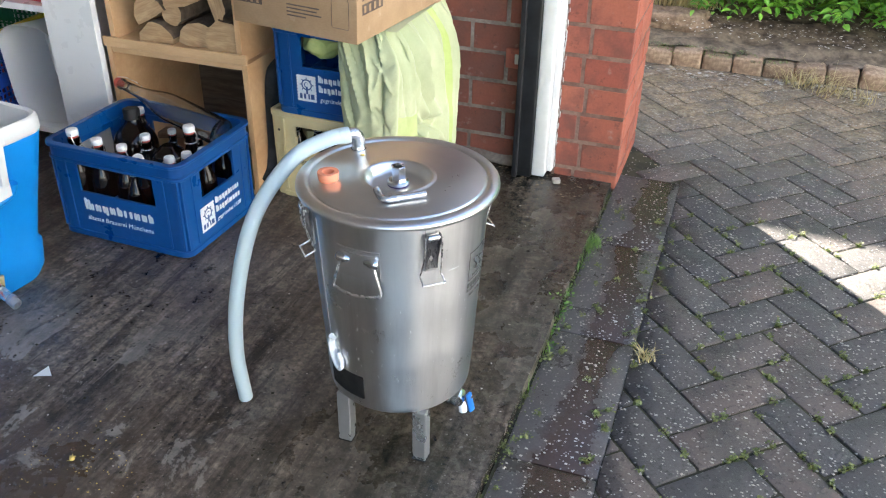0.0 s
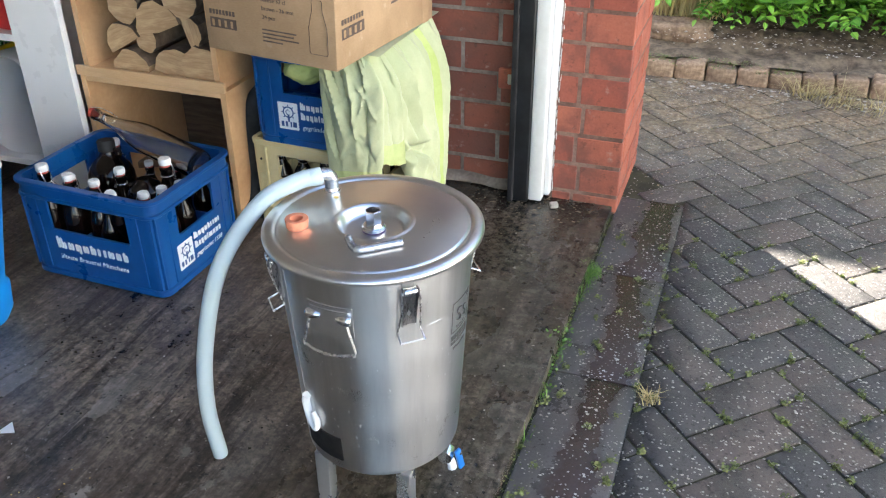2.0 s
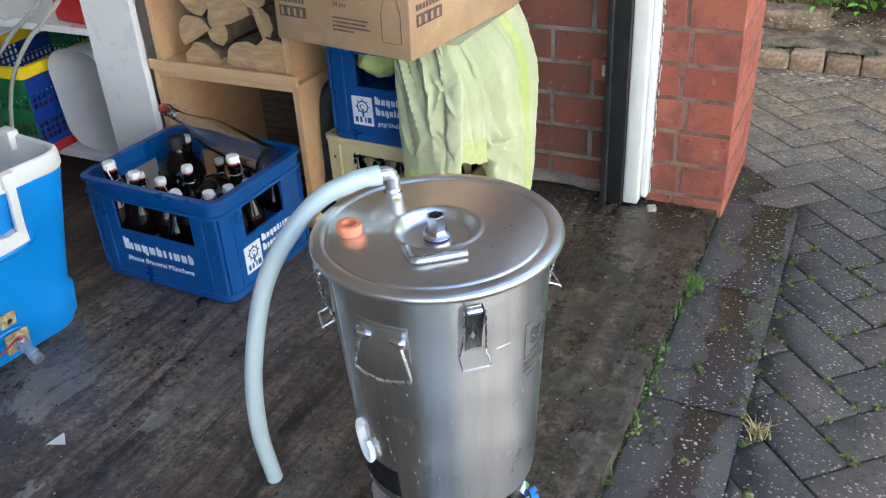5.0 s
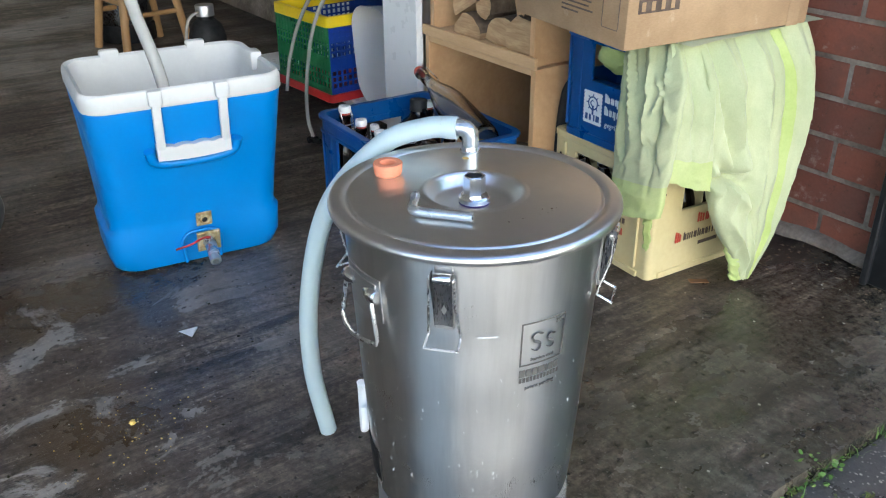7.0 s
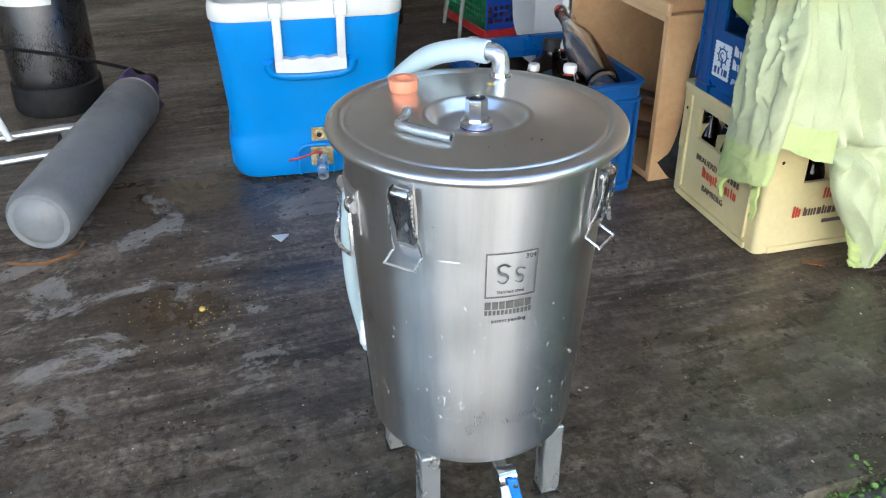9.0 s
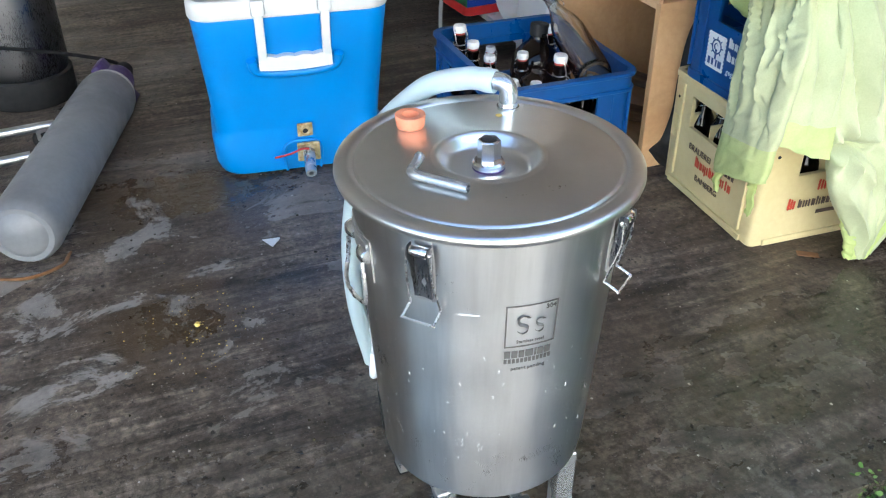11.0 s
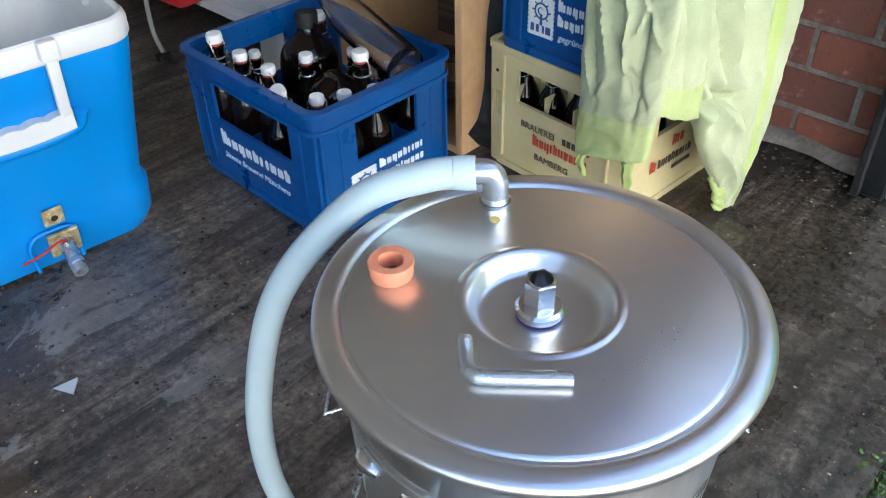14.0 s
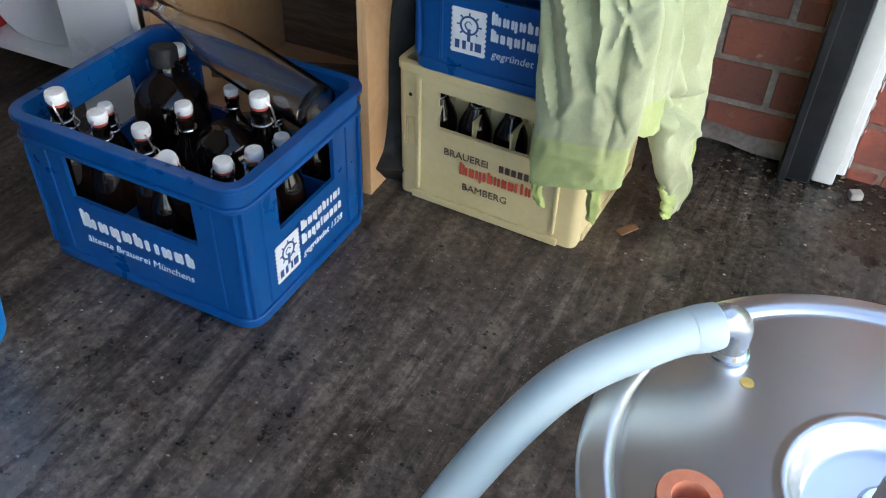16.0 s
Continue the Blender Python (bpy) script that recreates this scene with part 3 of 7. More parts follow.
for k in range(90):
    x0, z0 = -0.4465 + abs(rw.gauss(0, 0.0032)), rw.uniform(0.0, 0.75)
    hw, hh = rw.uniform(0.0004, 0.0016), rw.uniform(0.003, 0.020)
    ring = [(x0 + hw * rw.uniform(0.5, 1.1) * math.cos(q), z0 + hh * rw.uniform(0.6, 1.1) * math.sin(q)) for q in [6.283 * i / 7 for i in range(7)]]
    loft([[(x, 2.2286, z) for x, z in ring], [(x, 2.2272, z) for x, z in ring]], bm=smear, cap0=True, cap1=True)
tagged(part("paint_smear", smear, M["white_paint"], door_frame, "flaked white paint smears on the brick edge", smooth=0), kind="stuff")

# small outlet block on the wall beside the post
sock = thing("terracotta_duct", "orange terracotta duct end set in the brick wall", "duct", m=pose(-0.585, WALL, 0.315))
part("body", box(-0.022, -0.006, -0.026, 0.026, 0.004, 0.030, 0.003), M["brick"], sock)
part("grille", box(0.004, -0.009, -0.012, 0.018, -0.005, 0.016, 0.002), M["steel_dull"], sock, "small grey metal plate")


# ---- fermenter ----
CX, CY = -0.4655, 1.119
ferm = thing("steel_fermenter", "brushed stainless steel fermenting bucket with lid and four legs", "fermenter", m=pose(CX, CY, 0))
R0, R1, ZB, ZT = 0.122, 0.1435, 0.118, 0.483


def r_at(z):
    return R0 + (R1 - R0) * (z - ZB) / (ZT - ZB)


prof = [(0.0, 0.085), (0.05, 0.092), (R0 - 0.022, ZB - 0.010), (R0 - 0.006, ZB - 0.004), (R0 - 0.001, ZB + 0.002), (R0, ZB + 0.008)]
prof += [(r_at(z), z) for z in (0.15, 0.2, 0.25, 0.3, 0.35, 0.4, 0.44, ZT - 0.003)]
prof += [(R1 + 0.003, ZT - 0.001), (R1 + 0.008, ZT)]
body = part("body", lathe(prof, 128), M["steel_body"], ferm, "brushed steel tapered body with scratches, water marks and painted reflection streaks")
# weld seam
bm = bmesh.new()
az = radians(-128)
tube([((r_at(z) + 0.0002) * math.cos(az), (r_at(z) + 0.0002) * math.sin(az), z) for z in (0.13, 0.25, 0.36, 0.46)], 0.0014, 6, bm=bm)
part("weld_seam", bm, M["steel_dull"], body)

LID = 0.488
lp = [(0.0, LID - 0.008), (0.038, LID - 0.008), (0.0425, LID - 0.0072), (0.0455, LID - 0.0045), (0.0500, LID + 0.0040), (0.0522, LID + 0.0068), (0.0545, LID + 0.0078), (0.0568, LID + 0.0076), (0.0590, LID + 0.0064), (0.0610, LID + 0.0060),
      (0.1340, LID + 0.0060), (0.1362, LID + 0.0052), (0.1374, LID + 0.0036), (0.1392, LID + 0.0034), (0.1408, LID + 0.0052), (0.1430, LID + 0.0068), (0.1460, LID + 0.0070), (0.1530, LID + 0.0058), (0.1565, LID + 0.0046), (0.1584, LID + 0.0024), (0.1588, LID - 0.0005),
      (0.1580, LID - 0.0035), (0.155, LID - 0.0045), (0.148, LID - 0.003)]
lid = part("lid", lathe(lp, 160), M["steel_lid"], ferm, "flat round steel lid with a sunken centre")
gas = part("gasket", lathe([(0.142, LID - 0.006), (0.152, LID - 0.0065), (0.152, LID - 0.002), (0.142, LID - 0.002)], 96), M["foam"], lid, "thin white seal ring")


def hexnut(r, z0, z1, hole, bm=None):
    own = bmesh.new()
    n = 24
    def rad(i):
        a = (2 * math.pi * i / n) % (math.pi / 3)
        return r * math.cos(math.pi / 6) / math.cos(a - math.pi / 6)
    def ring(f, z):
        return [(f(i) * math.cos(2 * math.pi * i / n), f(i) * math.sin(2 * math.pi * i / n), z) for i in range(n)]
    lv = [ring(rad, z0), ring(rad, z1 - 0.001), ring(lambda i: rad(i) - 0.001, z1), ring(lambda i: hole, z1), ring(lambda i: hole - 0.0006, z1 - 0.004), ring(lambda i: hole, z1 - 0.008), ring(lambda i: hole - 0.0006, z1 - 0.012), ring(lambda i: hole, z0)]
    return merge(own if bm is None else bm, loft(lv))


nut = part("hex_fitting", lathe([(0.0, LID - 0.0058), (0.0170, LID - 0.0058), (0.0172, LID - 0.001), (0.015, LID + 0.001), (0.0105, LID + 0.001)], 40), M["steel_bright"], ferm, "hexagonal steel threaded fitting")
part("hex_socket", hexnut(0.0120, LID - 0.001, LID + 0.024, 0.0084), M["steel_bright"], nut)
part("purple_washer", lathe([(0.010, LID - 0.0078), (0.0170, LID - 0.0078), (0.0170, LID - 0.0058), (0.010, LID - 0.0058)], 40), M["purple"], nut, "thin purple rubber washer")

# elbow and hose
EX, EY = -0.0975, 0.067
elb = part("elbow", lathe([(0.0, LID + 0.0055), (0.0125, LID + 0.0055), (0.0128, LID + 0.009), (0.0112, LID + 0.0095), (0.0102, LID + 0.014)], 32, m=pose(EX, EY, 0)), M["steel_bright"], ferm, "short steel pipe elbow")
hd = Vector((-0.074, -0.075, 0)).normalized()
e0 = Vector((EX, EY, LID + 0.012))
tube([e0, e0 + Vector((0, 0, 0.012))] + [e0 + Vector((0, 0, 0.0125 + 0.0115 * math.sin(q))) + hd * (0.0115 * (1 - math.cos(q))) for q in [math.pi / 2 * k / 6 for k in range(7)]] + [e0 + Vector((0, 0, 0.024)) + hd * 0.028], 0.0103, 24, bm=(b2 := bmesh.new()))
part("bend", b2, M["zinc"], elb)

# handles and latches
def latch(parent, a):
    m = pose(0, 0, 0, 0, 0, a)
    plate = box(R1 - 0.006, -0.0105, 0.404, R1 - 0.0002, 0.0105, 0.478, 0.002, m=m)
    top = part("latch", plate, M["steel_dull"], parent, "steel spring toggle latch")
    tilt = m @ Matrix.Translation((R1 + 0.008, 0, 0.466)) @ pose(0, 0, 0, 0, 7, 0)
    part("roller", lathe([(0, -0.0088), (0.0052, -0.0088), (0.0056, -0.008), (0.0056, 0.008), (0.0052, 0.0088), (0, 0.0088)], 20, m=tilt @ pose(0, 0, 0, 90, 0, 0)), M["steel_bright"], top)
    # pressed channel: a dished web between two upturned cheeks that narrow downwards
    own = bmesh.new()
    for s_ in (-1, 1):
        loft([[(-0.004, s_ * w, z), (d, s_ * w, z), (d, s_ * (w - 0.0013), z), (-0.004, s_ * (w - 0.0013), z)] for z, w, d in ((0.006, 0.0112, 0.004), (-0.002, 0.0114, 0.0065), (-0.014, 0.0106, 0.004), (-0.036, 0.0098, 0.0015), (-0.052, 0.0096, 0.0005))], bm=own, cap0=True, cap1=True)
    loft([[(-0.0045, -w, z), (-0.0033 + b_, -w, z), (-0.0048 + b_, 0, z), (-0.0033 + b_, w, z), (-0.0045, w, z), (-0.0062, 0, z)] for z, w, b_ in ((-0.006, 0.0104, 0.0), (-0.020, 0.0100, 0.0), (-0.040, 0.0096, 0.001), (-0.052, 0.0096, 0.0035), (-0.056, 0.0094, 0.0045))], bm=own, cap0=True, cap1=True)
    own.transform(tilt)
    part("lever", own, M["keg"], top, "dark polished steel lever")
    for s_ in (-1, 1):
        part("rivet", lathe([(0, 0.0), (0.0032, 0.0), (0.0030, 0.001), (0.0018, 0.0018), (0, 0.002)], 14, m=tilt @ Matrix.Translation((0.001, s_ * 0.0114, -0.001)) @ pose(0, 0, 0, -90 * s_, 0, 0)), M["steel_bright"], top)
    bm = bmesh.new()
    loop = smooth_path([(0.002, -0.0128, 0.002), (0.005, -0.0132, -0.028), (-0.001, -0.0160, -0.066), (0.002, -0.0168, -0.070), (0.014, -0.0168, -0.074), (0.0155, -0.0155, -0.0748), (0.0155, 0.0155, -0.0748), (0.014, 0.0168, -0.074), (0.002, 0.0168, -0.070), (-0.001, 0.0160, -0.066), (0.005, 0.0132, -0.028), (0.002, 0.0128, 0.002)], 3)
    tube(loop, 0.0013, 8, bm=bm, m=tilt)
    part("wire_bail", bm, M["wire"], top)


for a in (-48.5, 37.5, 132, 221):
    latch(ferm, a)


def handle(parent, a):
    m = pose(0, 0, 0, 0, 0, a)
    own = bmesh.new()
    n = 10
    def plate(off, w, z0, z1):
        lv = []
        for z in (z0, z1):
            ring = [((r_at(z) + off) * math.cos(u), (r_at(z) + off) * math.sin(u), z) for u in [w * (2 * i / n - 1) for i in range(n + 1)]]
            ring += [((r_at(z) - 0.001) * math.cos(u), (r_at(z) - 0.001) * math.sin(u), z) for u in [w * (1 - 2 * i / n) for i in range(n + 1)]]
            lv.append(ring)
        return loft(lv, cap0=True, cap1=True)
    merge(own, plate(0.0016, 0.245, 0.388, 0.438))
    merge(own, plate(0.0030, 0.205, 0.412, 0.432))
    own.transform(m)
    h = part("handle", own, M["steel_dull"], parent, "steel drop handle on a pressed plate")
    for s_ in (-1, 1):
        bm = bmesh.new()
        us = (0.08, 0.12, 0.17, 0.215, 0.235)
        tube([((r_at(0.420) + 0.003) * math.cos(s_ * u), (r_at(0.420) + 0.003) * math.sin(s_ * u), 0.420) for u in us], lambda q: 0.0035 + 0.0055 * min(1, q * 2.2) * (1 - max(0, q - 0.8) * 1.5), 14, bm=bm, m=m)
        part("barrel", bm, M["steel_bright"], h)
    r = r_at(0.39) + 0.007
    pts = [(r * math.cos(u) + o, r * math.sin(u), z) for u, z, o in ((-0.185, 0.421, 0.0), (-0.205, 0.410, 0.003), (-0.275, 0.374, 0.006), (-0.272, 0.369, 0.007), (-0.14, 0.367, 0.009), (0.0, 0.366, 0.010), (0.14, 0.367, 0.009), (0.272, 0.369, 0.007), (0.275, 0.374, 0.006), (0.205, 0.410, 0.003), (0.185, 0.421, 0.0))]
    bm = bmesh.new()
    tube(pts, 0.0024, 8, bm=bm, m=m)
    part("grip", bm, M["wire"], h, "bent wire grip")


handle(ferm, -93)
handle(ferm, 87)

# legs: square hollow section
for sx, sy in ((1, -1), (-1, -1), (1, 1), (-1, 1)):
    m = pose(0.070 * sx, 0.080 * sy, 0)
    bm = box(-0.012, -0.012, 0.0, 0.012, 0.012, 0.108, 0.0015)
    bm.transform(m)
    leg = part("leg", bm, M["zinc"], ferm, "square steel leg")
    part("foot", box(-0.013, -0.013, 0.0, 0.013, 0.013, 0.003, 0.001, m=m), M["black"], leg)

# tap under the rim
tap = part("drain_tap", tube([(0.065, 0.006, 0.080), (0.098, 0.004, 0.078), (0.115, 0.004, 0.076)], 0.0095, 16), M["steel_bright"], ferm, "steel drain tap with a blue lever")
part("tap_body", lathe([(0, -0.011), (0.012, -0.011), (0.013, 0), (0.012, 0.011), (0, 0.011)], 20, m=pose(0.108, 0.004, 0.078, 90, 0, 0)), M["steel_bright"], tap)
part("spout", tube(smooth_path([(0.108, 0.004, 0.075), (0.116, 0.004, 0.062), (0.118, 0.004, 0.050)], 4), 0.0075, 14, inner=0.75), M["foam"], tap)
bm = box(-0.006, -0.003, -0.038, 0.006, 0.003, 0.008, 0.002, 2, m=pose(0.127, 0.006, 0.083, 0, -14, 65))
part("lever", bm, M["valve_blue"], tap, "blue plastic lever")
part("screw", lathe([(0, 0), (0.003, 0), (0.003, 0.002), (0, 0.003)], 10, m=pose(0.1305, 0.0075, 0.083, 0, 90, -25)), M["steel_bright"], tap)

# etched marks wrapped on the body
def wrap(bm, a, z, grow=0.0006):
    """Bends a flat mark (x right, y up) round the body at azimuth a and height z."""
    bmesh.ops.subdivide_edges(bm, edges=[e for e in bm.edges if e.calc_length() > 0.012], cuts=4, use_grid_fill=False)
    for v in bm.verts:
        zz = z + v.co.y
        r = r_at(zz) + grow + v.co.z
        u = a + v.co.x / r_at(z)
        v.co = (r * math.cos(u), r * math.sin(u), zz)
    return bm


LA, LZ = radians(-5.5), 0.379
mark = bmesh.new()
for x0, y0, x1, y1 in ((-0.0265, -0.0265, 0.0265, -0.0250), (-0.0265, 0.0250, 0.0265, 0.0265), (-0.0265, -0.025, -0.025, 0.025), (0.025, -0.025, 0.0265, 0.025)):
    box(x0, y0, 0, x1, y1, 0.0004, bm=mark)
# two rounded double-bend shapes in the square
def bend_shape(cx, cy, s, bm):
    q = [(0.42, 0.62), (0.05, 0.85), (-0.36, 0.62), (-0.28, 0.2), (0.1, 0.02), (0.38, -0.25), (0.3, -0.68), (-0.1, -0.85), (-0.45, -0.6)]
    pts = smooth_path([(cx + s * x, cy + s * y, 0) for x, y in q], 4)
    tube(pts, 0.0027 * s / 0.012, 6, bm=bm, flat=0.12)
bend_shape(-0.0082, 0.0015, 0.0128, mark)
bend_shape(0.0088, -0.0012, 0.0102, mark)
for k, w in enumerate((0.0062, 0.0060, 0.0056, 0.0082, 0.0024, 0.0062, 0.0064)):
    x = -0.026 + (0, 0.0076, 0.0150, 0.0218, 0.0312, 0.0348, 0.0424)[k]
    box(x, -0.0405, 0, x + w, -0.0315, 0.0004, bm=mark)
for k in range(12):
    x = -0.026 + k * 0.00425
    box(x, -0.0478, 0, x + 0.0030, -0.0422, 0.0003, bm=mark)
part("maker_mark", wrap(mark, LA, LZ), M["etched"], body, "dark etched maker's mark in a square", smooth=0)
t1 = text_bm("304", 0.0075)
t1.transform(pose(0.0135, 0.0175, 0))
t2 = text_bm("Stainless steel", 0.0052, "CENTER")
t2.transform(pose(0, -0.0215, 0))
t3 = text_bm("patent pending", 0.0062, "CENTER")
t3.transform(pose(0, -0.0575, 0))
for tb in (t2, t3):
    merge(t1, tb)
part("etched_text", wrap(t1, LA, LZ), M["etched"], body, smooth=0)
# dried splashes and scratches
spl = bmesh.new()
rs = random.Random(5)
for k in range(60):
    a = radians(rs.choice((-100, -75, -62, -35, -20, 15, 30)) + rs.gauss(0, 6))
    z = rs.uniform(0.16, 0.34)
    w, h = rs.uniform(0.0003, 0.0008), rs.uniform(0.0005, 0.0028)
    s = box(-w, -h, 0, w, h, 0.0003, 0.0002)
    s.transform(pose(0, 0, 0, 0, 0, rs.uniform(-25, 25)))
    merge(spl, wrap(s, a, z, 0.0003))
sc = box(-0.010, -0.0008, 0, 0.010, 0.0008, 0.0003)
merge(spl, wrap(sc, radians(-31), 0.394, 0.0003))
part("splashes", spl, M["foam"], body, "dried white splashes", smooth=0)

# wrap on the side: white folded foam and a black pad
bm = bmesh.new()
a = radians(-121)
pts = [(0.1325 * math.cos(a + s), 0.1325 * math.sin(a + s), z) for s, z in ((-0.02, 0.246), (-0.06, 0.232), (-0.03, 0.212), (0.03, 0.196), (0.11, 0.190), (0.13, 0.205), (0.07, 0.219))]
tube(smooth_path(pts, 5), lambda u: 0.0075 - 0.003 * u, 10, bm=bm, flat=0.7)
wrapm = part("wrap_fold", bm, M["foam"], ferm, "white folded foam strip taped to the body")


def curved_patch(a0, a1, z0, z1, thick):
    """A thin sheet that lies on the body between two azimuths and two heights."""
    n = 12
    lv = []
    for z in (z0, (z0 + z1) / 2, z1):
        us = [radians(a0 + (a1 - a0) * k / n) for k in range(n + 1)]
        lv.append([((r_at(z) + thick) * math.cos(u), (r_at(z) + thick) * math.sin(u), z) for u in us] + [((r_at(z) - 0.0005) * math.cos(u), (r_at(z) - 0.0005) * math.sin(u), z) for u in us[::-1]])
    return loft(lv, cap0=True, cap1=True)


part("black_pad", curved_patch(-131, -96, 0.140, 0.186, 0.0018), M["black"], ferm, "black heat pad taped low on the body")
part("foil_tape", curved_patch(66, 84, 0.185, 0.245, 0.0012), M["foam"], ferm, "strip of white tape on the body")

# loose things on the lid
hose = thing("silicone_hose", "translucent pale blue silicone hose arching from the lid to the floor", "hose", m=pose(0, 0, 0))
run_ = smooth_path([(-0.573, 1.174, 0.5235), (-0.602, 1.149, 0.5200), (-0.646, 1.110, 0.493), (-0.692, 1.056, 0.408), (-0.727, 1.036, 0.270), (-0.748, 1.040, 0.134), (-0.757, 1.062, 0.006)], 10)
part("tube", tube(run_[5:], 0.0130, 20, inner=0.74), M["hose"], hose)
part("mouth", tube(run_[:6], lambda u: 0.0134 + 0.0006 * math.sin(math.pi * u) - 0.0003 * u, 20, inner=0.77), M["hose"], hose, "hose end stretched over the steel elbow")
bung = solid("rubber_bung", lathe([(0.0105, 0), (0.0148, 0), (0.0155, 0.0015), (0.0168, 0.0125), (0.0162, 0.0140), (0.0094, 0.0140), (0.0088, 0.012), (0.0088, 0.001), (0.0105, 0)], 40), M["bung"], "orange rubber bung with a hole, on the steel lid", "bung", m=pose(-0.560, 1.068, LID + 0.0062))
bent = thing("bent_tube", "short bent steel tube with a barbed end, lying on the lid", "tube", m=pose(-0.437, 1.040, LID + 0.0062))
lt = smooth_path([(-0.0325, 0.0050, 0.0105), (-0.027, -0.0005, 0.0070), (-0.020, -0.0070, 0.0057), (-0.012, -0.0095, 0.0057), (-0.002, -0.0040, 0.0057), (0.036, 0.0285, 0.0057)], 6)
part("pipe", tube(lt, 0.0053, 16, inner=0.72), M["zinc"], bent)
part("barb", tube([(-0.0323, 0.0048, 0.0104), (-0.0343, 0.0068, 0.0118)], lambda u: 0.0057 - 0.001 * u, 16), M["zinc"], bent)
sticker = solid("round_sticker", lathe([(0, 0), (0.004, 0), (0.004, 0.0003), (0, 0.0004)], 20), M["ochre"], "tiny round yellow sticker on the lid", "sticker", m=pose(-0.548, 1.168, LID + 0.0062))


# ---- crates ----
def crate_shell(w, d, h, mat, t=0.006, taper=0.008, holes=None, z_base=0.012, r=0.022):
    """A bottle crate's walls with hand holes cut through them."""
    hx, hy, hz0, hz1 = holes
    zs = [z_base, 0.04, hz0, (hz0 + hz1) / 2, hz1, h - 0.034]
    def ring(z):
        k = 1 - taper * (1 - z / h) * 2
        return [(x * k, y * k, z) for x, y in rrect(w, d, r, 5, (-hx, 0, hx), (-hy, 0, hy))]
    own = bmesh.new()
    vs = [[own.verts.new(p) for p in ring(z)] for z in zs]
    n = len(vs[0])
    for a in range(len(zs) - 1):
        zc = (zs[a] + zs[a + 1]) / 2
        for i in range(n):
            j = (i + 1) % n
            mx, my = (vs[a][i].co.x + vs[a][j].co.x) / 2, (vs[a][i].co.y + vs[a][j].co.y) / 2
            long_side = abs(my) > d / 2 * 0.95
            short_side = abs(mx) > w / 2 * 0.95
            if hz0 < zc < hz1 and ((long_side and abs(mx) < hx) or (short_side and abs(my) < hy)):
                continue
            own.faces.new((vs[a][i], vs[a][j], vs[a + 1][j], vs[a + 1][i]))
    bmesh.ops.recalc_face_normals(own, faces=own.faces[:])
    bmesh.ops.solidify(own, geom=own.faces[:], thickness=t)
    return own


def ring_band(w, d, r, z0, z1, out, t):
    """A band round a crate, standing out from its walls."""
    o = rrect(w + 2 * out, d + 2 * out, r + out, 5)
    i_ = rrect(w + 2 * out - 2 * t, d + 2 * out - 2 * t, max(r + out - t, 0.002), 5)
    b = 0.0015
    o2 = rrect(w + 2 * out - 2 * b, d + 2 * out - 2 * b, r + out - b, 5)
    lv = [[(x, y, z0) for x, y in i_], [(x, y, z0) for x, y in o2], [(x, y, z0 + b) for x, y in o], [(x, y, z1 - b) for x, y in o], [(x, y, z1) for x, y in o2], [(x, y, z1) for x, y in i_], [(x, y, z0) for x, y in i_]]
    return loft(lv)


def text_part(body, size, mat, parent, m, shear=0.0, label="", align="LEFT"):
    b = text_bm(body, size, align, shear)
    b.transform(m)
    return part("lettering", b, mat, parent, label, smooth=0)


def emblem(parent, m, label="white printed emblem with a round crest"):
    """A white panel with perforated edges, a dark ring with spokes and small bars under it."""
    bm = box(-0.0255, -0.034, 0, 0.0255, 0.034, 0.0006)
    for k in range(9):
        for s in (-1, 1):
            box(s * 0.0255 - 0.0016, -0.032 + k * 0.0075, 0, s * 0.0255 + 0.0016, -0.028 + k * 0.0075, 0.0006, bm=bm)
    bm.transform(m)
    e = part("emblem", bm, M["print_white"], parent, label, smooth=0)
    bm = bmesh.new()
    lathe([(0.0115, 0.0004), (0.0145, 0.0004), (0.0145, 0.0012), (0.0115, 0.0012), (0.0115, 0.0004)], 28, bm=bm, m=pose(0.001, 0.010, 0))
    for k in range(8):
        box(0.0148, -0.0012, 0.0004, 0.019, 0.0012, 0.0012, bm=bm, m=pose(0.001, 0.010, 0, 0, 0, 45 * k))
    tube(smooth_path([(0.005, 0.012, 0.001), (0.0, 0.016, 0.001), (-0.005, 0.011, 0.001), (-0.002, 0.005, 0.001), (0.004, 0.004, 0.001)], 4), 0.0014, 6, bm=bm, flat=0.3)
    box(-0.0015, -0.014, 0.0004, 0.0035, 0.004, 0.0011, bm=bm)
    for x0, x1 in ((-0.020, -0.013), (-0.0085, -0.003), (0.004, 0.008), (0.011, 0.021)):
        box(x0, -0.027, 0.0004, x1, -0.014, 0.0011, bm=bm)
    bm.transform(m)
    part("crest", bm, M["print_blue"], e, smooth=0)
    return e


